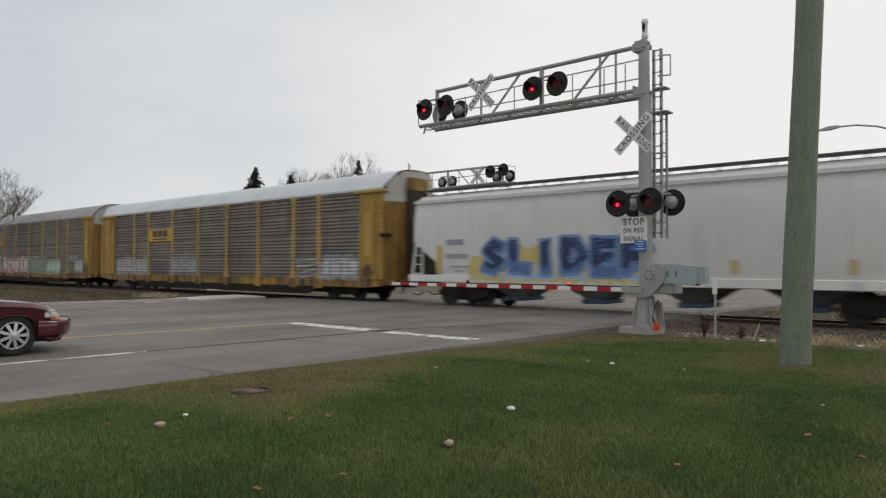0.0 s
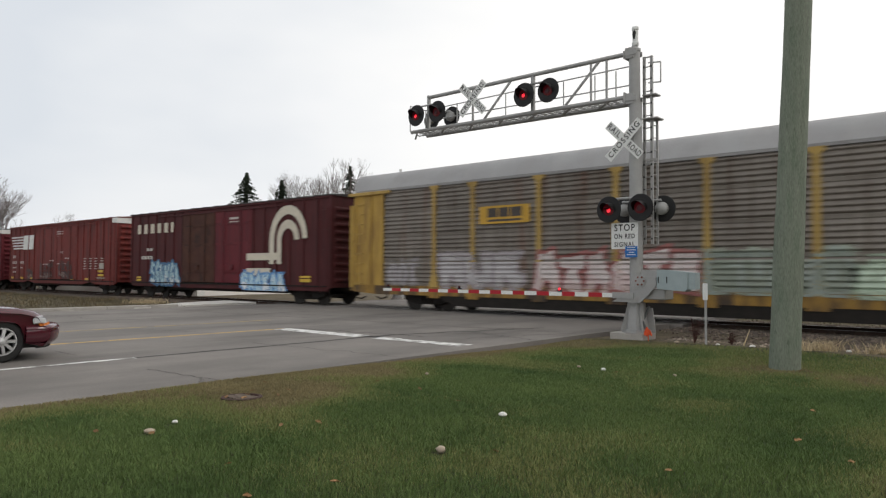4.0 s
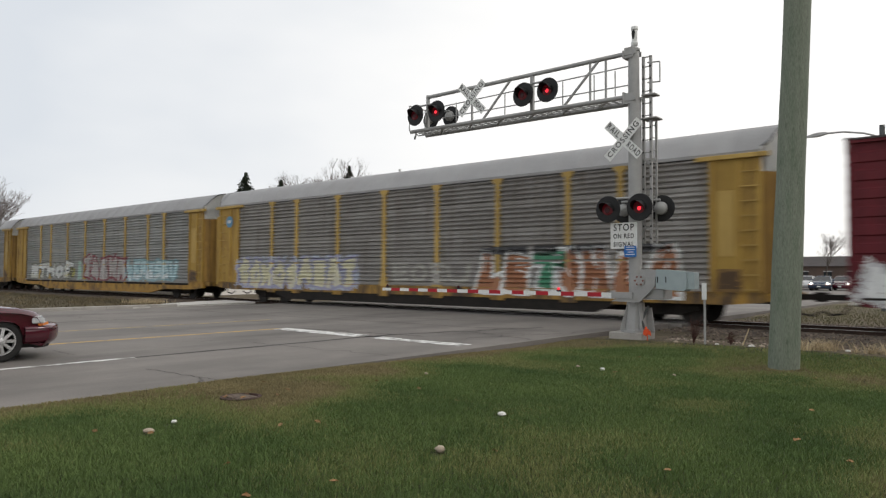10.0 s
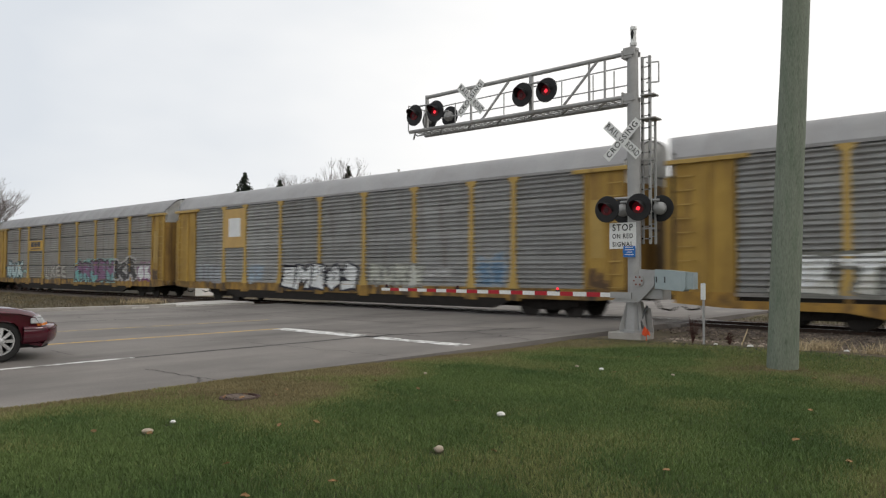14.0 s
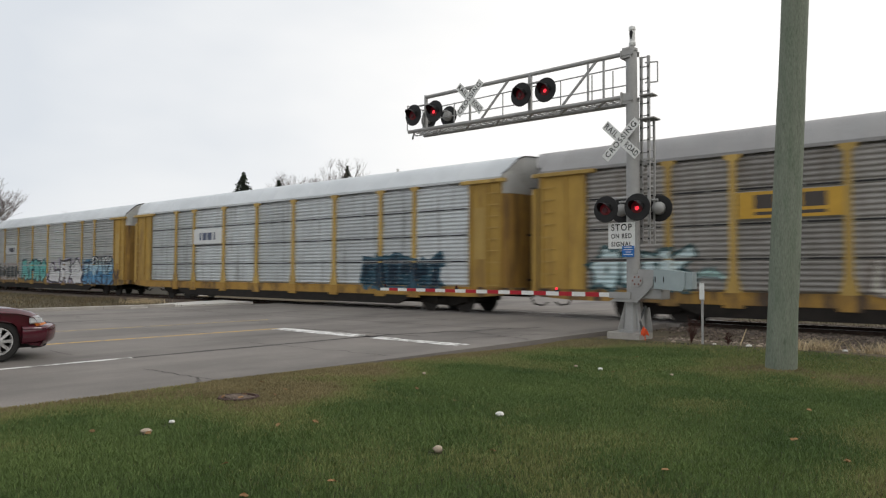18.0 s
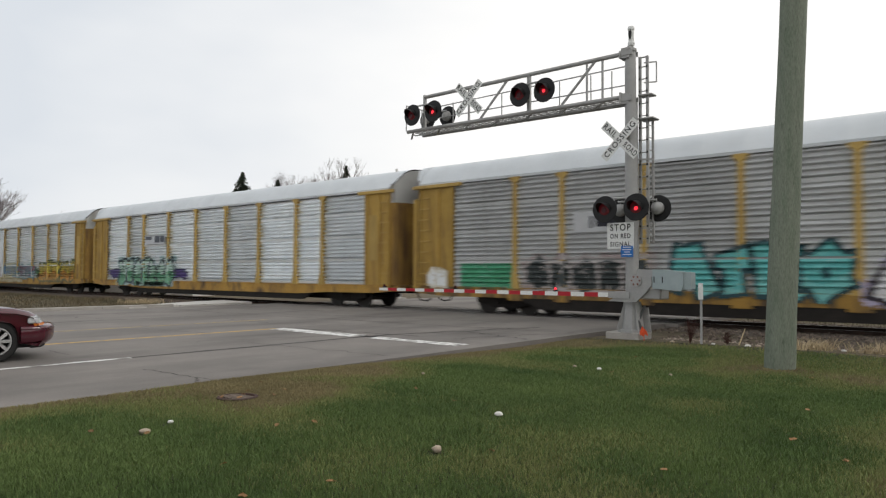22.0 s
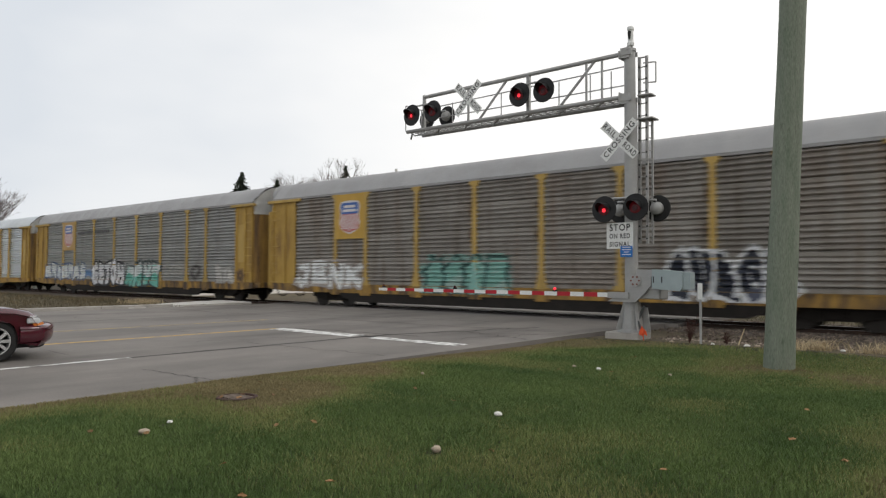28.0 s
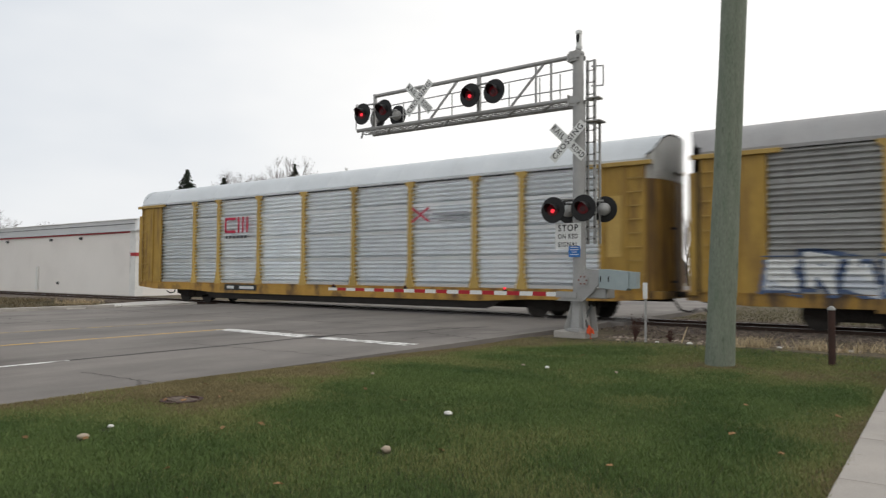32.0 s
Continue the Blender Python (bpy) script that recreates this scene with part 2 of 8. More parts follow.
M_WALK = mat("pavement_concrete", (0.37, 0.34, 0.31), (0.31, 0.29, 0.265), 1.3, 0.88, fine=120, grain=0.16, dirt=(0.24, 0.225, 0.20), dirt_at=(0.55, 0.8), bump=0.25, spread=0.05)
M_ORANGE = mat("orange_plastic", (0.75, 0.10, 0.03), (0.65, 0.09, 0.03), 6, 0.5, bump=0.0)
TRACK_Y = 22.1     # centre line of the track; rail tops lie at z = 0
ROAD_X0, ROAD_X1 = -27.7, -8.4

M_ASPHALT = mat("worn_asphalt", (0.222, 0.203, 0.186), (0.160, 0.148, 0.137), 0.5, 0.85, fine=45, grain=0.2, dirt=(0.105, 0.097, 0.090), dirt_at=(0.48, 0.74), dirt_scale=0.5, dirt_stretch=(1, 0.25, 1), bump=0.3, dist=0.01)
M_TAR = mat("tar_filler", (0.035, 0.033, 0.032), (0.06, 0.056, 0.053), 3, 0.8, bump=0.1)
M_ROADWHITE = mat("road_paint_white", (0.78, 0.78, 0.76), (0.66, 0.66, 0.64), 3, 0.7, grain=0.15, dirt=(0.22, 0.21, 0.20), dirt_at=(0.47, 0.60), dirt_scale=2.2, dirt_stretch=(2, 1.4, 1), bump=0.1)
M_ROADYEL = mat("road_paint_yellow", (0.56, 0.37, 0.11), (0.46, 0.30, 0.10), 3, 0.75, grain=0.15, dirt=(0.20, 0.18, 0.15), dirt_at=(0.54, 0.66), dirt_scale=4, bump=0.1)
M_ROADYELOLD = mat("road_paint_yellow_worn", (0.42, 0.31, 0.13), (0.34, 0.25, 0.12), 3, 0.75, grain=0.15, dirt=(0.19, 0.175, 0.155), dirt_at=(0.50, 0.66), dirt_scale=3, bump=0.1)
M_DIRT = mat("dry_ground", (0.135, 0.108, 0.074), (0.085, 0.072, 0.048), 0.5, 0.95, fine=25, grain=0.3, dirt=(0.155, 0.13, 0.09), dirt_at=(0.5, 0.7), dirt_scale=1.5, bump=0.6, dist=0.05)
M_SOIL = mat("lawn_soil", (0.036, 0.040, 0.016), (0.026, 0.030, 0.012), 0.8, 0.95, fine=40, grain=0.3, dirt=(0.085, 0.066, 0.034), dirt_at=(0.56, 0.72), dirt_scale=0.5, bump=0.5, dist=0.03)
M_BALLAST = mat("ballast", (0.145, 0.120, 0.100), (0.090, 0.075, 0.063), 1.0, 0.95, fine=18, grain=0.45, bump=1.0, dist=0.06)
M_STONES = mat("ballast_stones", (0.180, 0.145, 0.118), (0.105, 0.083, 0.068), 6, 0.9, islands=0.45, bump=0.2)
M_RAIL = mat("rail_side_rust", (0.07, 0.045, 0.035), (0.05, 0.036, 0.03), 3, 0.8, 0.2, bump=0.1)
M_RAILTOP = mat("rail_head_polished", (0.42, 0.42, 0.43), (0.34, 0.34, 0.35), 3, 0.3, 0.9, bump=0.02)
M_TIE = mat("creosoted_tie", (0.060, 0.050, 0.042), (0.042, 0.036, 0.031), 4, 0.9, stretch=(6, 1, 6), bump=0.3)


def slab(name, x0, x1, y0, y1, z0, z1, m, label="", kind="structure", category="", step=None):
    g = Geo()
    g.box(x0, x1, y0, y1, z0, z1)
    return tagged(part(name, g, m, smooth=0), label, category, kind=kind)


def grid_mesh(xs, ys, height):
    g = Geo()
    k = len(xs)
    for y in ys:
        for x in xs:
            g.v.append((x, y, height(x, y)))
    for j in range(len(ys) - 1):
        for i in range(k - 1):
            g.f.append((j * k + i, j * k + i + 1, (j + 1) * k + i + 1, (j + 1) * k + i))
            g.m.append(0)
    return g


def spaced(edges):
    """Grid lines: stretches (from, to, step) one after another."""
    out = []
    for a, b, s in edges:
        n = max(1, round((b - a) / s))
        out += [a + (b - a) * i / n for i in range(n)]
    return out + [edges[-1][1]]


def ground_height(x, y):
    z = -0.16
    bed = abs(y - TRACK_Y)
    if bed > 6:
        z = -0.10 + 0.05 * noise.noise((x * 0.1, y * 0.1, 0))
    return z


def build_setting():
    xs = spaced([(-2500, -300, 300), (-300, -60, 20), (-60, 20, 2.0), (20, 300, 20), (300, 2500, 300)])
    ys = spaced([(-400, -40, 60), (-40, 60, 2.0), (60, 300, 20), (300, 3000, 300)])
    tagged(part("ground", grid_mesh(xs, ys, ground_height), M_DIRT), "flat ground of dry grass and bare soil reaching the horizon", "ground", kind="structure")
    # road: one slab, broken by the track's crossing panels
    road = tagged(part("road", Geo().box(ROAD_X0, ROAD_X1, -120, TRACK_Y - 1.6, -0.30, 0.0).box(ROAD_X0, ROAD_X1, TRACK_Y + 1.6, 260, -0.30, 0.0), M_ASPHALT, smooth=0),
                  "wide worn grey asphalt road with cracks, leading over the railway crossing", "road", kind="structure")
    rnd = random.Random(4)

    def stripe(name, x0, x1, y0, y1, m, label):
        g = Geo()
        g.box(x0, x1, y0, y1, -0.02, 0.004)
        part(name, g, m, road, label, smooth=0)
    stripe("lane_line", -15.17, -15.05, -60, 11.35, M_ROADYEL, "faded yellow lane line")
    stripe("lane_line", -18.24, -18.14, -60, 13.2, M_ROADYELOLD, "faded yellow lane line")
    stripe("lane_line", -11.81, -11.69, -3.2, 5.75, M_ROADWHITE, "worn white lane line")
    g = Geo()
    g.prism([(-15.1, 0), (-12.0, 0), (-12.0, 0.004), (-15.1, 0.004)], 11.02, 11.52)
    part("stop_line", g, M_ROADWHITE, road, "worn white stop line", smooth=0)
    g = Geo()
    x = -11.45
    while x < -8.85:
        w = rnd.uniform(0.5, 0.9)
        g.box(x, min(x + w, -8.8), 11.02 + rnd.uniform(0, 0.1), 11.50 - rnd.uniform(0, 0.14), -0.02, 0.004)
        x += w + rnd.uniform(0.0, 0.05)
    part("stop_line", g, M_ROADWHITE, road, "patchy white stop line", smooth=0)

    # tar-filled cracks and joints: wandering strips
    def crack(a, b, width, n, wander):
        g = Geo()
        pts = []
        for i in range(n + 1):
            t = i / n
            o = wander * noise.noise((a[0] + t * 9, a[1] * 3 + t * 7, 2.0))
            d = Vector((b[0] - a[0], b[1] - a[1])).normalized()
            pts.append((a[0] + (b[0] - a[0]) * t - d.y * o, a[1] + (b[1] - a[1]) * t + d.x * o, width * (0.6 + 0.8 * abs(noise.noise((t * 12, a[0], 5)))), d))
        for (x0, y0, w0, d), (x1, y1, w1, _) in zip(pts, pts[1:]):
            g.face([(x0 + d.y * w0, y0 - d.x * w0, 0.003), (x1 + d.y * w1, y1 - d.x * w1, 0.003), (x1 - d.y * w1, y1 + d.x * w1, 0.003), (x0 - d.y * w0, y0 + d.x * w0, 0.003)])
        part("crack", g, M_TAR, road, "dark tar-filled crack", smooth=0)
    crack((-11.66, -3.2), (-11.70, 5.0), 0.042, 60, 0.03)
    crack((-11.76, 4.6), (-11.72, 12.0), 0.080, 60, 0.05)
    crack((-11.72, 12.0), (-10.3, 16.4), 0.075, 30, 0.25)
    crack((-14.9, 11.7), (-10.9, 12.2), 0.04, 24, 0.2)
    crack((-12.3, 11.3), (-11.2, 11.35), 0.16, 10, 0.1)
    crack((-10.25, 5.2), (-8.45, 5.33), 0.014, 24, 0.06)
    crack((-8.9, 5.32), (-8.45, 5.05), 0.012, 10, 0.08)
    crack((-13.9, 5.26), (-12.85, 5.23), 0.012, 16, 0.06)
    crack((-26.5, 14.2), (-9.2, 15.4), 0.03, 60, 0.3)
    crack((-21.4, -20), (-21.3, 18), 0.04, 80, 0.1)
    crack((-10.9, 14.0), (-8.6, 13.2), 0.03, 20, 0.2)
    crack((-20.5, 15.6), (-12.0, 17.6), 0.025, 40, 0.25)
    crack((-12.6, 8.6), (-8.6, 8.9), 0.014, 30, 0.2)
    crack((-13.5, 8.0), (-12.4, 11.2), 0.010, 24, 0.2)
    crack((-17.8, 8.8), (-15.2, 9.3), 0.010, 20, 0.2)
    crack((-11.4, 13.0), (-9.2, 14.6), 0.02, 24, 0.25)
    crack((-9.9, 12.2), (-8.7, 15.6), 0.02, 24, 0.25)
    crack((-16.9, 12.4), (-12.6, 13.9), 0.014, 30, 0.25)
    crack((-19.6, 12.6), (-16.9, 12.4), 0.014, 20, 0.25)
    crack((-24.6, -20), (-24.5, 18), 0.03, 80, 0.1)
    crack((-26.8, 9.3), (-21.4, 9.9), 0.015, 40, 0.2)
    # kerb and slab on the far side of the road
    kerb = tagged(new("kerb"), "low worn concrete kerb along the far road edge", "kerb", kind="structure")
    y = -59.6
    while y < 13.0:
        part("kerb_stone", Geo().box(ROAD_X0 - 0.17, ROAD_X0 + 0.0, y, y + 2.99, -0.25, 0.13, 0.02), M_CONC, kerb)
        y += 3.0
    g = Geo()
    rim = [(-27.55, 13.4), (-27.95, 15.5), (-28.3, 17.2), (-28.5, 18.5), (-28.9, 20.1), (-31.8, 20.3), (-31.3, 18.6), (-30.2, 16.4), (-28.5, 14.1)]
    g.loft([[(x, y, -0.2) for x, y in rim], [(x, y, 0.05) for x, y in rim]])
    tagged(part("footway_slab", g, M_WALKWHITE, smooth=0), "pale concrete footway slab beside the track", "footway", kind="structure")
    # pavement under the camera, in separate bays
    pave = tagged(new("pavement"), "pale concrete pavement in square bays", "pavement", kind="structure")
    bay = Geo().box(-0.65, 0.99, 0.006, 1.514, -0.18, 0.035, 0.012).mesh("paving_bay", M_WALK)
    for i in range(-12, 5):
        part("paving_bay", bay, None, pave, at=pose(0, 5.66 + 1.52 * i, 0, rnd.uniform(-0.15, 0.15), rnd.uniform(-0.15, 0.15), 0))
    # track
    track = tagged(new("railway_track"), "single railway track with worn rails on grey ballast", "railway track", kind="structure")
    for k, sgn in enumerate((-1, 1)):
        yc = TRACK_Y + sgn * 0.7525
        prof = [(-0.075, -0.17), (0.075, -0.17), (0.075, -0.155), (0.012, -0.135), (0.009, -0.05), (0.035, -0.035), (0.035, -0.004), (0.028, -0.0005), (-0.028, -0.0005), (-0.035, -0.004), (-0.035, -0.035), (-0.009, -0.05), (-0.012, -0.135), (-0.075, -0.155)]
        g = Geo()
        g.loft([[(x, yc + a, b) for a, b in prof] for x in (-420, 420)], 0)
        r = part("rail", g, M_RAIL, track, "rusty steel rail", smooth=0)
        part("rail_head", Geo().box(-420, 420, yc - 0.027, yc + 0.027, -0.003, 0.002), M_RAILTOP, r, "polished running surface", smooth=0)
    tie = Geo().box(-0.11, 0.11, -1.3, 1.3, -0.33, -0.155, 0.012).mesh("tie", M_TIE)
    for i in range(-110, 40):
        x = i * 0.52
        if ROAD_X0 - 0.4 < x < ROAD_X1 + 0.4:
            continue
        part("tie", tie, None, track, at=pose(x, TRACK_Y + rnd.uniform(-0.03, 0.03), rnd.uniform(-0.01, 0.01), 0, 0, rnd.uniform(-1, 1)))
    for x in range(-30, -7, 3):
        for y0, y1 in ((-1.58, -0.83), (-0.66, 0.66), (0.83, 1.58)):
            part("crossing_panel", Geo().box(max(x, -28.0), min(x + 2.985, -8.0), TRACK_Y + y0, TRACK_Y + y1, -0.2, -0.004, 0.01), M_ASPHALT, track, "dark crossing panel between the rails")

    def bed(x, y):
        d = abs(y - TRACK_Y)
        z = -0.19 if d < 1.7 else -0.19 - 0.10 * min(1, (d - 1.7) / 1.4)
        return z + 0.02 * noise.noise((x * 3, y * 3, 1))
    for x0, x1 in ((-300, ROAD_X0 - 0.2), (ROAD_X1 + 0.2, 300)):
        near = [(x0, -60, 10), (-60, x1, 0.35)] if x0 < -100 else [(x0, 16, 0.35), (16, x1, 10)]
        tagged(part("ballast_bed", grid_mesh(spaced(near), spaced([(TRACK_Y - 3.2, TRACK_Y + 3.2, 0.3)]), lambda x, y: bed(x, y) + 0.085), M_BALLAST),
               "dark grey crushed-stone ballast bed", "ballast", kind="structure")


M_WALKWHITE = mat("pale_slab", (0.60, 0.58, 0.55), (0.52, 0.50, 0.47), 1.5, 0.85, grain=0.12, dirt=(0.33, 0.31, 0.28), dirt_at=(0.56, 0.8), bump=0.2)
build_setting()


# ===== lawn =====
def lawn_height(x, y):
    z = 0.004 + 0.045 * min(1.0, max(0.0, (x + 8.4) / 2.5)) + 0.035 * noise.noise((x * 0.35, y * 0.35, 3))
    z -= 0.10 * min(1.0, max(0.0, (y - 5.5) / 6.0))
    if x > -0.62:
        z = min(z, 0.0)
    return z


def build_lawn():
    g = grid_mesh(spaced([(-8.36, -0.60, 0.25)]), spaced([(-22, -2, 1.0), (-2, 15.35, 0.25)]), lawn_height)
    tagged(part("lawn", g, M_SOIL), "mown lawn with yellowed patches between road and pavement", "lawn", kind="structure")
    g = grid_mesh(spaced([(1.0, 9.0, 0.5)]), spaced([(-22, 15.35, 1.0)]), lambda x, y: 0.03)
    tagged(part("lawn", g, M_SOIL), "mown lawn beyond the pavement", "lawn", kind="structure")


build_lawn()
# ===== the train =====
CAR_PITCH = 28.73
SIDE = 1.53        # half width of a car


def shift_at(t):
    """How far the train has run along the track at t seconds, from its place at 16 s."""
    u = (t - 16.0) / 16.0
    return 210.897 * u - 6.224 * u ** 2 - 1.389 * u ** 3 + 2.053 * u ** 4 + 1.187 * u ** 5 - 0.686 * u ** 6


slotted = []        # cars whose screens have open slits
deep_ribbed = []    # cars whose screens have deeper ribs
gently_ribbed = []  # cars whose screens have shallow ribs
train = []          # (car, its place along the train)


def make_wheelset_mesh():
    g = Geo()
    g.tube((0, -0.95, 0), (0, 0.95, 0), 0.08, n=10)
    for sgn in (-1, 1):
        g.lathe([(0.10, -0.07), (0.38, -0.07), (0.40, -0.05), (0.42, -0.02), (0.42, 0.05), (0.455, 0.055), (0.455, 0.085), (0.10, 0.085)], (0, sgn * 0.755, 0), "y", 24)
    return g.mesh("wheelset", M_DARKWHEEL, 0.6)


M_DARKWHEEL = mat("wheel_steel", (0.045, 0.040, 0.036), (0.030, 0.027, 0.025), 5, 0.6, 0.4, bump=0.05)
WHEELSET = make_wheelset_mesh()


def make_sideframe_mesh(y):
    g = Geo()
    pts = [(-1.25, 0.42), (-0.95, 0.36), (-0.55, 0.24), (0.55, 0.24), (0.95, 0.36), (1.25, 0.42), (1.25, 0.60), (0.75, 0.72), (0.3, 0.80), (-0.3, 0.80), (-0.75, 0.72), (-1.25, 0.60)]
    g.prism(pts, y - 0.07, y + 0.07)
    for sx in (-0.89, 0.89):
        g.lathe([(0.13, -0.13), (0.13, 0.05), (0.05, 0.07)], (sx, y, 0.44), "y", 12)
    for sx in (-0.2, 0.0, 0.2):
        g.tube((sx, y - 0.09, 0.30), (sx, y - 0.09, 0.62), 0.075, n=8)
    return g.mesh("side_frame", M_DARK, 0.6)


SIDEFRAME = {s: make_sideframe_mesh(s * 1.02) for s in (-1, 1)}
BOLSTER = Geo().box(-0.22, 0.22, -1.1, 1.1, 0.45, 0.75, 0.03).mesh("bolster", M_DARK)


def truck(car, x):
    tr = part("truck", BOLSTER, None, car, "black four-wheel truck", at=pose(x, 0, 0))
    for sx in (-0.89, 0.89):
        part("wheelset", WHEELSET, None, tr, at=pose(sx, 0, 0.42))
    for s in (-1, 1):
        part("side_frame", SIDEFRAME[s], None, tr)


def make_coupler_mesh():
    g = Geo()
    g.bar((-0.9, 0, 0.85), (-0.12, 0, 0.85), 0.16, 0.16)
    g.prism([(-0.15, 0.72), (0.0, 0.72), (0.04, 0.80), (0.04, 0.92), (0.0, 0.99), (-0.15, 0.99)], -0.17, 0.15)
    for a, b in (((-0.7, -0.35, 0.72), (-0.45, -0.40, 0.38)), ((-0.45, -0.40, 0.38), (-0.15, -0.34, 0.33)), ((-0.15, -0.34, 0.33), (0.02, -0.25, 0.45))):
        g.tube(a, b, 0.03, n=6)
    return g.mesh("coupler", M_DARK, 0.6)


COUPLER = make_coupler_mesh()


# --- autorack pieces, shared by all the cars ---
PZ0, PZ1 = 0.97, 4.93
DEEP = -0.065      # how far back the grooves of the silver screens lie
GENTLE = 0.012     # and those of the grimy brown ones


def even_sheet(z, h):
    """Evenly waved sheet of the slotted screens."""
    prof, r = [], (h - 0.10) / 6
    for i in range(6):
        a = z + 0.012 + i * r
        prof += [(0.0, a + r * 0.12), (0.042, a + r * 0.42), (0.045, a + r * 0.62), (0.0, a + r * 0.93)]
    return prof


def panel_mesh(width, m, slits, back=-0.02):
    """A screen panel: four corrugated sheets above one another."""
    g = Geo()
    prof = []
    h = (PZ1 - PZ0) / 4
    for k in range(4):
        z = PZ0 + k * h
        prof += even_sheet(z, h) if slits else [(0.0, z + 0.012), (0.030, z + 0.02), (0.040, z + 0.13), (0.0, z + 0.145)]
        r = (h - 0.145 - 0.02) / 5
        for i in range(0 if slits else 5):
            a = z + 0.145 + i * r
            u = 0.32 if back > -0.03 else 0.40
            prof += [(back, a + r * 0.10), (0.068 if back < 0.01 else 0.058, a + r * u), (0.075 if back < 0.01 else 0.064, a + r * (u + 0.12)), (back, a + r * 0.98)]
        if slits and k < 3:
            prof += [(0.03, z + h - 0.062), (0.029, z + h - 0.061), (0.029, z + h - 0.006), (0.03, z + h - 0.005)]
    for (d0, z0), (d1, z1) in zip(prof, prof[1:]):
        dark = abs(d0 - 0.029) < 1e-6 and abs(d1 - 0.029) < 1e-6
        if dark:
            # an open slit, stopped short of the posts and broken once on the way
            e, b = 0.07, width * 0.12
            for a0, a1, slot in ((-width / 2, -width / 2 + e, 0), (-width / 2 + e, b, 1), (b, b + 0.06, 0), (b + 0.06, width / 2 - e, 1), (width / 2 - e, width / 2, 0)):
                g.face([(a0, -d0, z0), (a1, -d0, z0), (a1, -d1, z1), (a0, -d1, z1)], slot)
            continue
        g.face([(-width / 2, -d0, z0), (width / 2, -d0, z0), (width / 2, -d1, z1), (-width / 2, -d1, z1)])
    g.box(-width / 2, width / 2, 0.125, 0.13, PZ0, PZ1)
    return g.mesh("screen_panel", [m, M_BLACK])


BAYS = [(-10.775, 2.75), (-8.40, 1.90), (-6.00, 2.90), (-3.10, 2.90), (-0.20, 2.90), (2.70, 2.90), (5.60, 2.90), (8.00, 1.90), (10.375, 2.75)]
POSTS = [-9.35, -7.45, -4.55, -1.65, 1.25, 4.15, 7.05, 8.95]
FRAME0, FRAME1 = -12.15, 11.75      # ends of the screens
HALF = 13.5
PANELS = {}
POST_ = Geo().prism([(-0.24, 0.95), (0.24, 0.95), (0.20, 1.08), (0.10, 1.50), (0.088, 4.60), (0.10, 4.72), (0.22, 4.82), (0.22, 4.92), (-0.22, 4.92), (-0.22, 4.82), (-0.10, 4.72), (-0.088, 4.60), (-0.10, 1.50), (-0.20, 1.08)], -SIDE - 0.04, -SIDE + 0.10).mesh("post", M_YELLOW)


M_YELLOWSILL = mat("rack_yellow_sill", (0.40, 0.235, 0.05), (0.29, 0.17, 0.04), 1.5, 0.6, dirt=(0.07, 0.05, 0.038), dirt_at=(0.40, 0.62), dirt_scale=1.6, dirt_stretch=(2.0, 2.0, 0.5), spread=0.12, bump=0.06)


def make_sill(m):
    g = Geo()
    g.prism([(-13.95, 0.70), (-12.6, 0.61), (12.2, 0.61), (13.25, 0.70), (13.25, 0.97), (-13.95, 0.97)], -SIDE - 0.01, -SIDE + 0.15)
    # black belly: underframe, drawn deeper to take in the shadow on the ballast
    g.prism([(-8.3, 0.24), (8.0, 0.24), (9.0, 0.61), (-9.3, 0.61)], -SIDE + 0.02, -SIDE + 0.18, 1)
    g.box(-13.95, 13.25, -SIDE - 0.03, -SIDE + 0.03, 0.93, 0.98)
    for x in POSTS:
        g.prism([(x - 0.28, 0.52), (x + 0.28, 0.52), (x + 0.28, 0.93), (x - 0.28, 0.93)], -SIDE - 0.035, -SIDE)
    return g.mesh("side_sill", [m, M_DARK])


def make_deep_sill(m):
    """Side sill that hangs deeper between the trucks."""
    g = Geo()
    g.prism([(-13.95, 0.72), (-12.6, 0.62), (-9.6, 0.62), (-7.6, 0.52), (7.2, 0.52), (9.2, 0.62), (12.2, 0.64), (13.25, 0.72), (13.25, 0.95), (-13.95, 0.95)], -SIDE - 0.01, -SIDE + 0.15)
    # black belly here too, part underframe, part painted shadow below the car
    g.prism([(-7.9, 0.26), (7.5, 0.26), (8.2, 0.55), (-8.6, 0.55)], -SIDE + 0.05, -SIDE + 0.18, 1)
    g.box(-13.95, 13.25, -SIDE - 0.03, -SIDE + 0.03, 0.93, 0.98)
    return g.mesh("side_sill", [m, M_DARK])


def make_low_sill(m):
    """A sill set below a black strip that paints the shadow gap under the screens."""
    g = Geo()
    g.prism([(-13.95, 0.62), (-12.4, 0.52), (-9.4, 0.50), (-7.8, 0.25), (7.4, 0.25), (9.0, 0.50), (12.0, 0.52), (13.25, 0.62), (13.25, 0.74), (-13.95, 0.74)], -SIDE - 0.02, -SIDE + 0.15)
    g.box(FRAME0, FRAME1, -SIDE + 0.06, -SIDE + 0.14, 0.74, 0.86, slot=1)
    g.box(FRAME0, FRAME1, -SIDE - 0.03, -SIDE + 0.03, 0.86, 0.97, slot=2)
    g.box(-13.95, FRAME0, -SIDE - 0.01, -SIDE + 0.10, 0.74, 0.97)
    g.box(FRAME1, 13.25, -SIDE - 0.01, -SIDE + 0.10, 0.74, 0.97)
    for x in POSTS:
        g.box(x - 0.07, x + 0.07, -SIDE - 0.01, -SIDE + 0.06, 0.74, 0.86)
    return g.mesh("side_sill", [m, M_DARK, M_GREYBROWN])


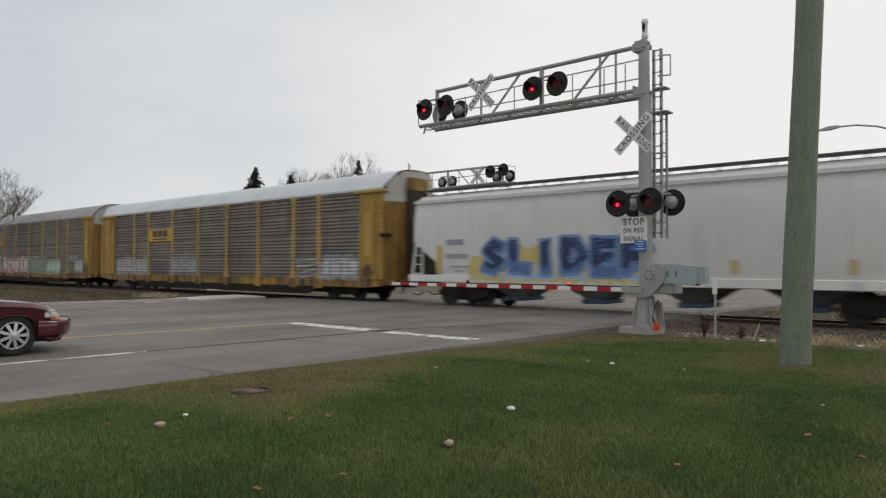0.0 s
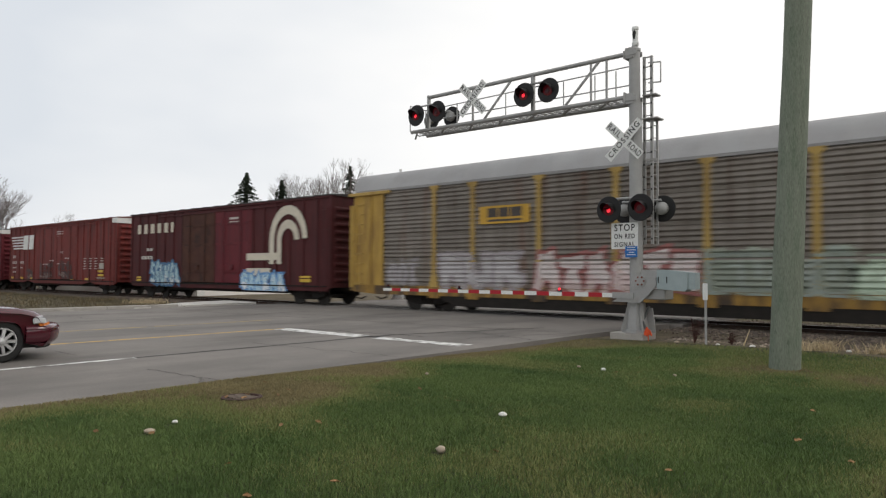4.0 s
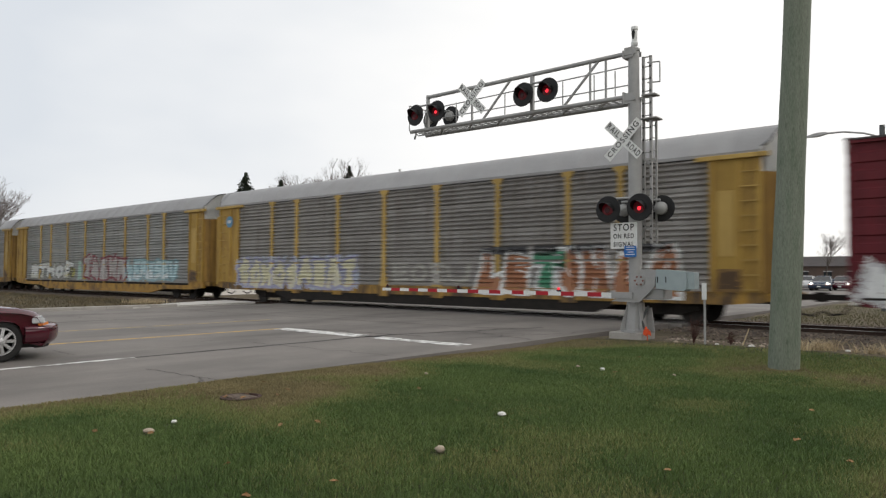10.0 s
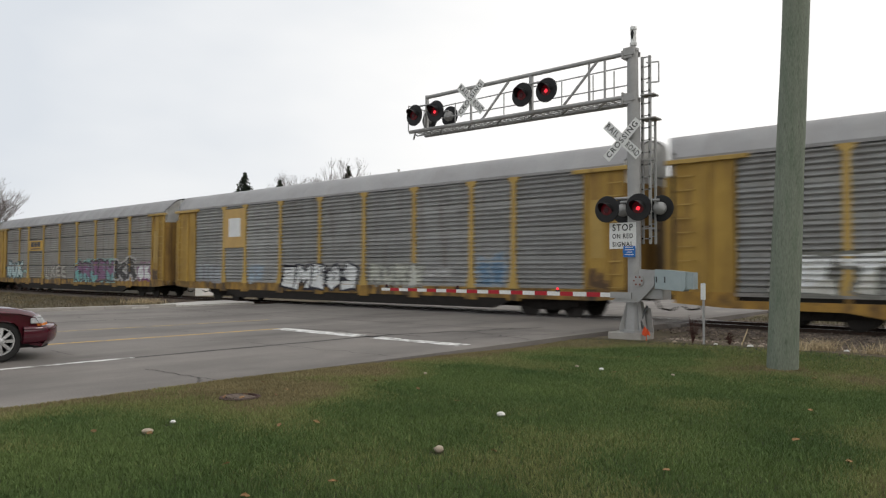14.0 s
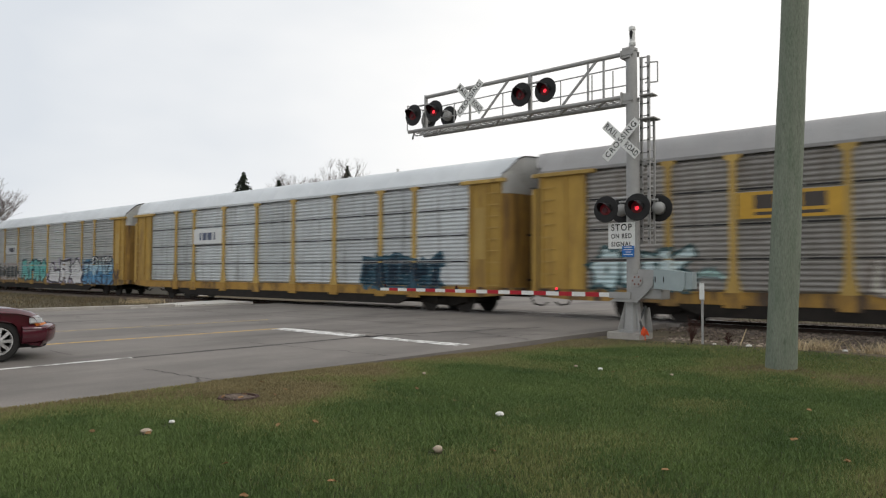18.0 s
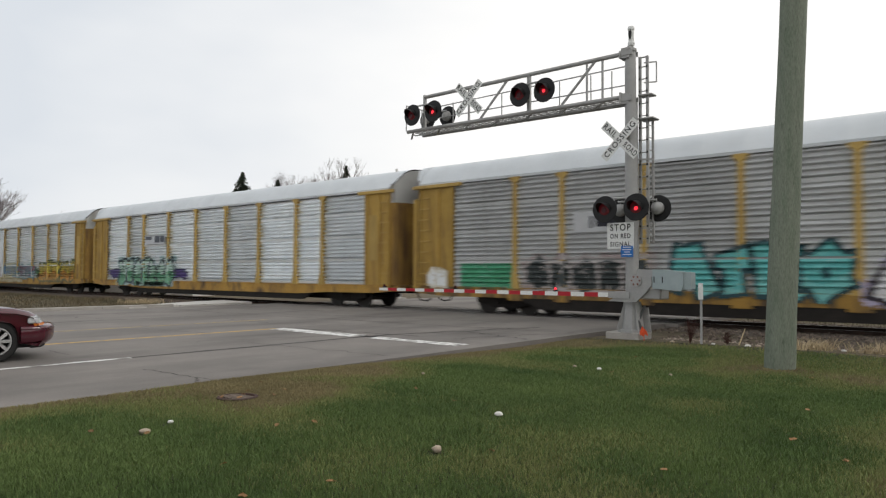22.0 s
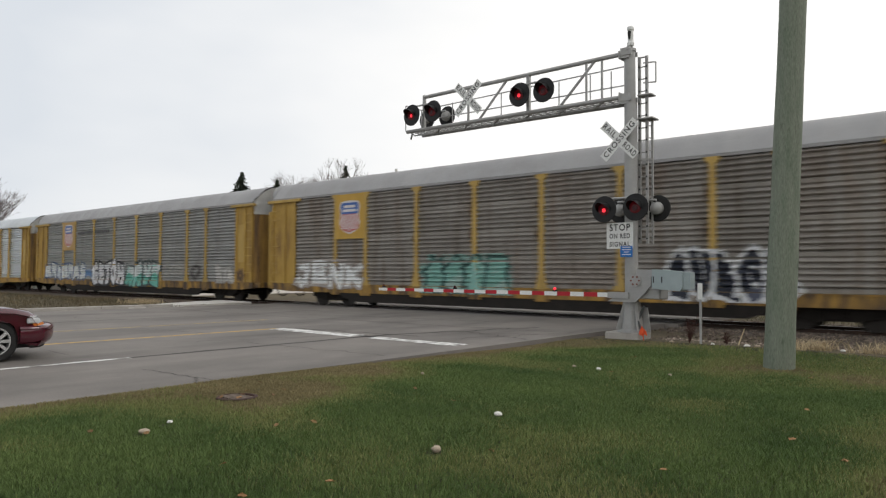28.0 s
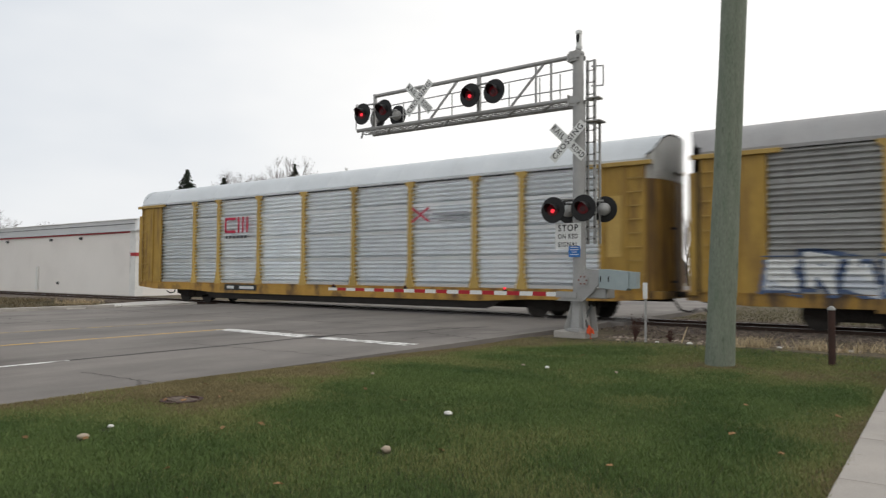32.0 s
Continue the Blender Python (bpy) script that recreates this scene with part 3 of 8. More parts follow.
M_GREYBROWN = mat("galvanised_dull", (0.32, 0.31, 0.295), (0.245, 0.235, 0.22), 0.8, 0.5, 0.22, grain=0.16, dirt=(0.15, 0.12, 0.095), dirt_at=(0.52, 0.80), dirt_stretch=STREAK, spread=0.10, bump=0.05)
M_YELLOWMID = mat("rack_yellow_worn_sill", (0.44, 0.26, 0.055), (0.33, 0.185, 0.042), 1.5, 0.6, dirt=(0.09, 0.058, 0.036), dirt_at=(0.48, 0.68), dirt_scale=1.4, dirt_stretch=(1.2, 1.2, 0.8), spread=0.10, bump=0.06)
SILL = {"deep": make_deep_sill(M_YELLOWMID), "dirty": make_sill(M_YELLOWSILL), "low": make_low_sill(M_YELLOWMID), "plain": make_sill(M_YELLOWMID)}


M_YELLOWSIDE = mat("rack_yellow_end", (0.44, 0.285, 0.066), (0.345, 0.215, 0.050), 1.2, 0.58, dirt=(0.17, 0.098, 0.040), dirt_at=(0.47, 0.76), dirt_scale=1.5, dirt_stretch=(2.2, 2.2, 0.35), spread=0.14, bump=0.05)


def end_panel_mesh(x0, x1):
    return Geo().box(x0, x1, -SIDE, -SIDE + 0.05, 0.97, 4.90).mesh("end_panel", M_YELLOWSIDE)


END_SPAN = {"rear": (-13.9, FRAME0), "front": (FRAME1, 13.2)}
END_PANEL = {k: end_panel_mesh(*v) for k, v in END_SPAN.items()}
END_POST = Geo().box(-0.06, 0.06, -SIDE - 0.05, -SIDE, 0.97, 4.80).mesh("end_post", M_YELLOWSIDE)
END_CAP = {k: Geo().box(v[0] - (0.38 if k == "front" else 0.28), v[1] + (0.22 if k == "front" else 0.38), -SIDE - 0.12, -SIDE + 0.02, 4.79, 4.92, 0.01).mesh("end_cap", M_YELLOW) for k, v in END_SPAN.items()}
CORNER_POST = Geo().box(-14.24, -14.03, -SIDE + 0.01, -SIDE + 0.10, 0.86, 4.42, 0.015).mesh("corner_post", M_YELLOWSIDE)
# solid black strip gives the shade of the gap beside the corner post
CORNER_GAP_SHADE = Geo().box(-14.03, -13.9, -SIDE + 0.05, -SIDE + 0.12, 0.97, 4.45).mesh("corner_gap", M_BLACK)
DOOR_PLATE = Geo().box(11.98, 12.45, -SIDE - 0.014, -SIDE, 2.0, 3.9).mesh("inspection_plate", M_YELLOW)


def make_grab_iron():
    g = Geo()
    g.bar((12.66, -SIDE - 0.075, 0), (13.14, -SIDE - 0.075, 0), 0.03, 0.03)
    for x in (12.675, 13.125):
        g.bar((x, -SIDE - 0.075, 0), (x, -SIDE + 0.0, 0), 0.03, 0.03)
    return g.mesh("grab_iron", M_YELLOW)


GRAB_IRON = make_grab_iron()
ROOF_PROF = [(-1.56, 4.90), (-1.57, 5.00), (-1.40, 5.24), (-1.22, 5.47), (-1.02, 5.66), (-0.72, 5.79), (0, 5.83), (0.72, 5.79), (1.02, 5.66), (1.22, 5.47), (1.40, 5.24), (1.57, 5.00), (1.56, 4.90)]


def roof_mesh(m):
    g = Geo()
    n = 20
    rings = []
    for i in range(n + 1):
        x = -13.1 + 25.5 * i / n
        for dx, up in ((0.0, 0.0), (0.03, 0.008), (0.07, 0.008), (0.10, 0.0)) if i < n else ((0, 0),):
            rings.append([(x + dx, y * (1 + up * 0.5), z + up) for y, z in ROOF_PROF])
    g.loft(rings, closed=False)
    return g.mesh("roof", m, 0.5)


def roof_z(y):
    for (y0, z0), (y1, z1) in zip(ROOF_PROF[1:], ROOF_PROF[2:-1]):
        if y0 <= y <= y1:
            return z0 + (z1 - z0) * (y - y0) / (y1 - y0)
    return 5.0


def hood_mesh(m, gable):
    """The roof's end bay, closed by an arched gable that bulges over the end doors."""
    g = Geo()
    g.loft([[(12.38, y, z) for y, z in ROOF_PROF], [(13.2, y * 0.995, z) for y, z in ROOF_PROF]], closed=False)
    n = 16
    pts = [door_front((math.pi / 2) * (1 - 2 * i / n)) for i in range(n + 1)]
    for (xa, ya), (xb, yb) in zip(pts, pts[1:]):
        za, zb = roof_z(ya) - 0.03, roof_z(yb) - 0.03
        g.face([(xa, ya, 4.38), (xb, yb, 4.38), (xb, yb, zb), (xa, ya, za)], 1)
        g.face([(xa, ya, 4.38), (xa, ya, za), (xb, yb, zb), (xb, yb, 4.38)][::-1], 1)
        g.face([(xa + 0.02, ya, za), (xb + 0.02, yb, zb), (xb + 0.02, yb, zb + 0.05), (xa + 0.02, ya, za + 0.05)], 2)
        g.face([(13.19, ya, za + 0.05), (xa + 0.02, ya, za + 0.05), (xb + 0.02, yb, zb + 0.05), (13.19, yb, zb + 0.05)], 0)
    g.box(13.66, 13.72, -0.35, 0.35, 4.62, 4.66, slot=2)
    return g.mesh("roof_hood", [m, gable, M_DARK], 0.5)


def door_front(a):
    return (13.20 + 0.50 * math.cos(a), -1.49 * math.sin(a))


def door_mesh():
    """Folding end doors, bulging in plan."""
    g = Geo()
    n = 16
    out, back = [], []
    for i in range(n + 1):
        x, y = door_front((math.pi / 2) * (1 - 2 * i / n))
        out.append((x, y))
        back.append((x - 0.05, y))
    ring = out + back[::-1]
    g.loft([[(x, y, 0.97) for x, y in ring], [(x, y, 4.39) for x, y in ring]])
    return g.mesh("end_door", M_YELLOWEND, 0.5)


def rib_mesh():
    return Geo().bar((0, 0, 0.99), (0, 0, 4.26), 0.03, 0.03, up=(1, 0, 0)).mesh("door_rib", M_YELLOWEND)


M_YELLOWEND = mat("rack_yellow_door", (0.31, 0.185, 0.042), (0.22, 0.125, 0.034), 1.5, 0.65, dirt=(0.075, 0.045, 0.026), dirt_at=(0.44, 0.70), dirt_stretch=STREAK, spread=0.15, bump=0.05)
DOOR, RIB = door_mesh(), rib_mesh()
HINGE_BAR = Geo().bar((13.69, -0.55, 0), (13.69, -0.15, 0), 0.06, 0.07).mesh("door_handle", M_DARK)
DOOR_SLOT = Geo().box(13.685, 13.705, -0.035, 0.035, 1.02, 4.26).mesh("door_gap", M_BLACK)
BUFFER_BEAM = Geo().box(13.1, 13.66, -1.42, 1.42, 0.72, 0.965, 0.02).mesh("end_beam", M_YELLOWSILL)
ROOFS = {k: (roof_mesh(m), hood_mesh(m, M_WHITE), hood_mesh(m, m), hood_mesh(m, M_RUSTDOOR)) for k, m in (("grey", M_ROOFG), ("white", M_ROOFW))}
DECK = Geo().box(-13.9, 13.2, -1.45, 1.45, 0.80, 0.94).box(-8.6, 8.6, -0.6, 0.6, 0.30, 0.80).box(-14.2, 13.5, -0.25, 0.25, 0.62, 0.80).mesh("deck", M_DARK)
UPPER = Geo().box(-12.9, 12.9, -1.40, 1.40, 2.30, 2.36).box(-12.9, 12.9, -1.40, 1.40, 3.60, 3.66).mesh("upper_decks", M_GREY)
TURN = pose(0, 0, 0, 0, 0, 180)
MIRROR_Y = Matrix.Diagonal((1, -1, 1, 1))


def autorack(place, panels="grey", roof="grey", slits=False, label="", gable="white", sill=None):
    looks = {"dull_silver": M_SILVERDULL, "grey": M_GREY, "brown": M_BROWN, "silver": M_SILVER, "mid": M_GREYBROWN, "pale": M_GREYPALE, "worn": M_GREYWORN}
    car = thing("autorack_car", label, "autorack railcar", "cars of the freight train")
    train.append((car, place))
    if slits:
        slotted.append(car)
    if panels == "silver":
        deep_ribbed.append(car)
    if panels == "brown":
        gently_ribbed.append(car)
    part("deck", DECK, None, car, "black underframe and deck")
    part("upper_decks", UPPER, None, car)
    part("roof", ROOFS[roof][0], None, car, "curved ribbed metal roof")
    rear = pose(-0.7, 0, 0) @ TURN
    for turn in (None, rear):
        part("roof_hood", ROOFS[roof][2 if turn else (1 if gable == "white" else 3)], None, car, gable + " arched gable over the end doors" if not turn else "", at=turn)
        door = part("end_door", DOOR, None, car, "grimy yellow folding end doors", at=turn)
        for k in (2, 5, 7, 10):
            x, y = door_front((math.pi / 2) * (1 - k / 6))
            part("door_rib", RIB, None, door, at=pose(x + 0.005, y, 0))
        for z in (1.25, 2.9):
            part("door_handle", HINGE_BAR, None, door, at=pose(0, 0, z))
        part("door_gap", DOOR_SLOT, None, door, "dark gap between the doors")
        part("end_beam", BUFFER_BEAM, None, car, at=turn)
        part("coupler", COUPLER, None, car, at=(TURN if turn else Matrix()) @ pose(CAR_PITCH / 2 - 0.02, 0, 0))
        part("side_sill", SILL[sill or ("deep" if "silver" in panels else "dirty")], None, car, at=MIRROR_Y if turn else None)
    for side in (Matrix(), MIRROR_Y):
        for x, w in BAYS:
            key = (w, panels, slits)
            if key not in PANELS:
                PANELS[key] = panel_mesh(w - 0.09, looks[panels], slits, DEEP if panels == "silver" else GENTLE if panels == "brown" else -0.02)
            part("screen_panel", PANELS[key], None, car, at=side @ pose(x, -SIDE + 0.05, 0))
        for x in POSTS:
            part("post", POST_, None, car, at=side @ pose(x, 0, 0))
        for key, (a, b) in END_SPAN.items():
            e = part("end_panel", END_PANEL[key], None, car, at=side)
            for x in (a + 0.06, b - 0.06, (a + b) / 2 + 0.1):
                part("end_post", END_POST, None, e, at=pose(x, 0, 0))
            part("end_cap", END_CAP[key], None, e)
            for k in range(9):
                part("grab_iron", GRAB_IRON, None, e, at=pose(0 if key == "front" else -26.51, 0, 1.05 + 0.42 * k))
            if key == "front":
                part("inspection_plate", DOOR_PLATE, None, e)
            else:
                part("corner_post", CORNER_POST, None, e)
                part("corner_gap", CORNER_GAP_SHADE, None, e, "black strip painting the shaded gap behind the corner post")
    for x in (-10.1, 10.1):
        truck(car, x)
    if "silver" not in panels:
        # soot and rust at the foot of the end panels
        tag(car, 11.95, 12.6, 1.02, 1.55, ((0.09, 0.055, 0.03), (0.20, 0.12, 0.045)), int(place * 7) % 97, n=1, weight=0.34)
    return car



M_GREYPALE = mat("galvanised_pale_dull", (0.355, 0.36, 0.355), (0.28, 0.282, 0.275), 0.8, 0.5, 0.22, grain=0.14, dirt=(0.21, 0.19, 0.165), dirt_at=(0.52, 0.82), dirt_stretch=STREAK, spread=0.10, bump=0.05)
M_GREYWORN = mat("galvanised_worn", (0.30, 0.285, 0.26), (0.225, 0.21, 0.19), 0.8, 0.5, 0.22, grain=0.16, dirt=(0.14, 0.105, 0.08), dirt_at=(0.50, 0.78), dirt_stretch=STREAK, spread=0.10, bump=0.05, rust=(0.19, 0.115, 0.075))
M_SILVERDULL = mat("galvanised_dull_silver", (0.58, 0.61, 0.62), (0.50, 0.52, 0.53), 0.9, 0.38, 0.55, grain=0.14, dirt=(0.22, 0.21, 0.20), dirt_at=(0.55, 0.80), dirt_stretch=STREAK, spread=0.12, bump=0.04)
# paint of the tags and stencils
PAINT = {}


def paint(c):
    if c not in PAINT:
        PAINT[c] = mat("spray_paint", c, tuple(k * 0.85 for k in c), 2.0, 0.5, grain=0.12, bump=0.0)
    return PAINT[c]


W_, K_, CY, BL, DB, PK, RD, OR, YE, GR, MI, PU, TE, BG = ((0.72, 0.74, 0.74), (0.02, 0.02, 0.03), (0.30, 0.58, 0.62), (0.12, 0.28, 0.55), (0.025, 0.05, 0.10), (0.50, 0.30, 0.42), (0.33, 0.07, 0.07),
                                                          (0.36, 0.17, 0.095), (0.60, 0.48, 0.16), (0.08, 0.26, 0.16), (0.48, 0.66, 0.56), (0.16, 0.12, 0.32), (0.08, 0.40, 0.36), (0.50, 0.47, 0.36))


def thick_line(g, pts, w, y, slot):
    """A band of paint along points (x, z), with rounded ends."""
    for (x0, z0), (x1, z1) in zip(pts, pts[1:]):
        d = Vector((x1 - x0, z1 - z0))
        if d.length < 1e-5:
            continue
        d = d.normalized() * w / 2
        a = math.atan2(d.y, d.x)
        ring = [(x1 + math.cos(a - math.pi / 2 + math.pi * i / 5) * w / 2, z1 + math.sin(a - math.pi / 2 + math.pi * i / 5) * w / 2) for i in range(6)]
        ring += [(x0 + math.cos(a + math.pi / 2 + math.pi * i / 5) * w / 2, z0 + math.sin(a + math.pi / 2 + math.pi * i / 5) * w / 2) for i in range(6)]
        g.face([(x, y, z) for x, z in ring], slot)


def panel_profile(slits, back=-0.02):
    """Depth of a screen panel's sheet over height."""
    prof, h = [], (PZ1 - PZ0) / 4
    for k in range(4):
        if slits:
            prof += [(z, d) for d, z in even_sheet(PZ0 + k * h, h)]
            continue
        z = PZ0 + k * h
        prof += [(z + 0.012, 0.0), (z + 0.02, 0.030), (z + 0.13, 0.040), (z + 0.145, 0.0)]
        r = (h - 0.145 - 0.02) / 5
        for i in range(5):
            a = z + 0.145 + i * r
            u = 0.32 if back > -0.03 else 0.40
            prof += [(a + r * 0.10, back), (a + r * u, 0.068 if back < 0.01 else 0.058), (a + r * (u + 0.12), 0.075 if back < 0.01 else 0.064), (a + r * 0.98, back)]
    return prof


SHEETS = {"plain": panel_profile(False), "deep": panel_profile(False, DEEP), "gentle": panel_profile(False, GENTLE), "slotted": panel_profile(True)}


def sheet_of(car):
    return SHEETS["slotted" if car in slotted else "deep" if car in deep_ribbed else "gentle" if car in gently_ribbed else "plain"]


# stroke skeletons of the tags, in a unit cell: hooks, wedges, arches and bars
FORMS = [
    [[(0.0, 0.0), (0.35, 1.0), (0.60, 1.0), (1.0, 0.0)], [(0.2, 0.35), (0.8, 0.38)]],
    [[(0.1, 0.0), (0.1, 1.0), (0.85, 0.85), (0.75, 0.55), (0.15, 0.48)], [(0.5, 0.48), (1.0, 0.0)]],
    [[(1.0, 0.9), (0.2, 1.0), (0.05, 0.62), (0.9, 0.42), (0.8, 0.06), (0.0, 0.08)]],
    [[(0.15, 1.0), (0.1, 0.1), (0.95, 0.0)], [(0.55, 0.75), (0.6, 0.35)]],
    [[(0.95, 0.8), (0.5, 1.0), (0.08, 0.65), (0.1, 0.25), (0.5, 0.0), (1.0, 0.2)], [(1.0, 0.2), (0.95, 0.5), (0.6, 0.48)]],
    [[(0.1, 0.0), (0.0, 0.95), (0.5, 0.4), (0.95, 1.0), (0.9, 0.0)]],
    [[(0.1, 1.0), (0.1, 0.0)], [(0.95, 1.0), (0.25, 0.5), (1.0, 0.0)]],
    [[(0.95, 1.0), (0.1, 0.92), (0.15, 0.05), (1.0, 0.1)], [(0.2, 0.5), (0.85, 0.52)]],
    [[(0.5, 1.0), (0.1, 0.6), (0.2, 0.1), (0.75, 0.02), (0.95, 0.5), (0.7, 0.95), (0.5, 1.0)]],
    [[(0.0, 0.95), (1.0, 1.0)], [(0.55, 0.95), (0.45, 0.0)], [(0.45, 0.0), (0.75, 0.12)]],
    [[(0.0, 1.0), (0.15, 0.15), (0.5, 0.0), (0.88, 0.2), (0.95, 1.0)]],
]


# letters of the tags that can be made out
ALPHABET = {
    "A": [[(0.0, 0.0), (0.35, 1.0), (0.65, 1.0), (1.0, 0.0)], [(0.2, 0.32), (0.8, 0.32)]],
    "B": [[(0.1, 0.0), (0.1, 1.0), (0.8, 0.9), (0.75, 0.58), (0.15, 0.5), (0.9, 0.42), (0.85, 0.05), (0.1, 0.0)]],
    "C": [[(0.95, 0.85), (0.5, 1.0), (0.08, 0.65), (0.1, 0.25), (0.5, 0.0), (1.0, 0.15)]],
    "E": [[(0.95, 1.0), (0.1, 0.95), (0.12, 0.05), (1.0, 0.05)], [(0.15, 0.5), (0.8, 0.5)]],
    "G": [[(0.95, 0.85), (0.5, 1.0), (0.08, 0.65), (0.1, 0.25), (0.5, 0.0), (0.95, 0.1), (0.95, 0.45), (0.55, 0.45)]],
    "H": [[(0.1, 1.0), (0.1, 0.0)], [(0.9, 1.0), (0.9, 0.0)], [(0.1, 0.5), (0.9, 0.5)]],
    "I": [[(0.5, 1.0), (0.5, 0.0)], [(0.2, 1.0), (0.8, 1.0)]],
    "J": [[(0.2, 1.0), (0.9, 1.0), (0.7, 0.2), (0.4, 0.0), (0.05, 0.2)]],
    "K": [[(0.1, 1.0), (0.1, 0.0)], [(0.95, 1.0), (0.2, 0.5), (1.0, 0.0)]],
    "L": [[(0.15, 1.0), (0.1, 0.05), (0.95, 0.05)]],
    "M": [[(0.05, 0.0), (0.05, 0.95), (0.5, 0.45), (0.95, 0.95), (0.95, 0.0)]],
    "N": [[(0.1, 0.0), (0.1, 1.0), (0.9, 0.0), (0.9, 1.0)]],
    "O": [[(0.5, 1.0), (0.1, 0.65), (0.15, 0.2), (0.5, 0.0), (0.9, 0.3), (0.85, 0.75), (0.5, 1.0)]],
    "R": [[(0.1, 0.0), (0.1, 1.0), (0.85, 0.88), (0.75, 0.55), (0.15, 0.48)], [(0.5, 0.48), (1.0, 0.0)]],
    "S": [[(1.0, 0.9), (0.25, 1.0), (0.1, 0.65), (0.9, 0.42), (0.8, 0.06), (0.0, 0.08)]],
    "T": [[(0.0, 0.95), (1.0, 0.95)], [(0.5, 0.95), (0.5, 0.0)]],
    "U": [[(0.05, 1.0), (0.15, 0.15), (0.5, 0.0), (0.88, 0.2), (0.95, 1.0)]],
    "V": [[(0.0, 1.0), (0.5, 0.0), (1.0, 1.0)]],
}


def tag(car, x0, x1, z0, z1, colors, seed, n=None, y=None, cloud=None, strokes=None, weight=0.30, lean=None, text="", split=False):
    """Sprayed tag: a film of paint that follows the sheets and posts, in four colours."""
    rnd, rng = random.Random(seed), np.random.default_rng(seed)
    SHEET = sheet_of(car)
    h = z1 - z0
    n = len(text) or n or max(2, round((x1 - x0) / (h * 0.62)))
    cell = (x1 - x0) / n
    lean = rnd.uniform(-0.12, 0.22) if lean is None else lean
    mx = 0.22 * h
    zs = {round(z, 4) for z, _ in SHEET} if y is None else set()
    zs |= set(np.round(np.arange(z0 - 0.10, z1 + 0.34 * h, 0.036), 4).tolist())
    zs = sorted(z for z in zs if max(0.56, z0 - 0.12) <= z <= z1 + 0.24 * h)
    zs = [z for k, z in enumerate(zs) if k == 0 or z - zs[k - 1] > 0.004 or any(abs(z - q) < 1e-4 for q, _ in SHEET)]
    xs = np.arange(x0 - mx, x1 + mx, 0.04)
    if y is None:
        xs = xs[(xs > -HALF + 0.02) & (xs < HALF - 0.02)]
    zs = np.array(zs)
    X, Z = np.meshgrid((xs[1:] + xs[:-1]) / 2, (zs[1:] + zs[:-1]) / 2)
    # wavering hand
    U = X + 0.035 * h * np.sin(X * 3.1 + seed) * np.sin(Z * 4.3 + seed * 2)
    V = Z + 0.035 * h * np.sin(X * 2.3 + seed * 3)
    slot = np.full(X.shape, -1)
    w = min(cell, h * 0.8) * (weight if strokes else weight * 1.15)
    edge = 0.045 + 0.06 * h * (1 if not strokes else 0.7)
    speck = rng.random(X.shape)
    letters = []
    for i in range(n):
        up, down, wide = rnd.uniform(-0.10, 0.16), rnd.uniform(-0.06, 0.08), rnd.uniform(0.92, 1.16)
        form = strokes[i] if strokes else ALPHABET[text[i]] if text else rnd.choice(FORMS)
        cx = x0 + cell * (i + 0.5)
        best = np.full(X.shape, 9.0)
        for line in form:
            pts = []
            for px, pz in line:
                jx, jz = (0, 0) if strokes else (rnd.uniform(-0.06, 0.06), rnd.uniform(-0.05, 0.05))
                zz = z0 + w / 2 + (h - w) * ((pz + jz) * (1 + up - down) + down if not strokes else pz)
                pts.append((cx + (px + jx - 0.5) * (cell * wide * (1.0 if not strokes else 0.92) - w) + (0 if strokes else lean) * (zz - z0), zz))
            for (ax, az), (bx, bz) in zip(pts, pts[1:]):
                length = math.hypot(bx - ax, bz - az) or 1e-6
                dx, dz = (bx - ax) / length, (bz - az) / length
                a = (U - ax) * dx + (V - az) * dz
                b = np.abs(-(U - ax) * dz + (V - az) * dx)
                flare = 1.0 if strokes else 1.0 + 0.35 * (a / length - 0.4)
                best = np.minimum(best, np.maximum(b / flare, np.maximum(-a, a - length) + w * 0.12) - w / 2)
        letters.append(best)
    if cloud:
        reach = np.min(letters, axis=0)
        puff = 0.09 * h * (0.4 + 0.8 * np.sin(X * 3.7 + seed) * np.sin(Z * 5 + seed) + 0.6 * np.sin(X * 8.1 + Z * 3))
        slot[(reach < puff + edge) & (speck > 0.05)] = 3
        slot[(reach >= puff + edge) & (reach < puff + edge + 0.10) & (speck > 0.55)] = 3
    for i, best in enumerate(letters):
        slot[best < edge] = 1
        body = best < 0
        slot[body] = 0
        mode = rnd.random()
        cut = z0 + h * rnd.uniform(0.25, 0.5) + 0.12 * h * np.sin(X * 5 + i)
        if split:
            slot[body & (Z < z0 + h * 0.5 + 0.1 * h * np.sin(X * 4)) & (speck < 0.94)] = 2
        elif len(colors) > 2 and mode < 0.6:
            slot[body & (Z < cut) & (speck < 0.92)] = 2
        # inner shine line and a few worn specks
        slot[(best > -w * 0.30) & (best < -w * 0.20) & (Z > z0 + 0.55 * h) & (np.sin(X * 6 + i * 2) > 0.25)] = 2 if len(colors) > 2 else 1
    slot[speck < 0.02] = -1
    if y is None:
        slit = np.zeros(X.shape, bool)
        for k in range(1, 3):
            q = PZ0 + k * (PZ1 - PZ0) / 4
            slit |= np.abs(Z - q + 0.030) < 0.030
        slot[slit] = -1
    # lay the film on the car's side
    VX, VZ = np.meshgrid(xs, zs)
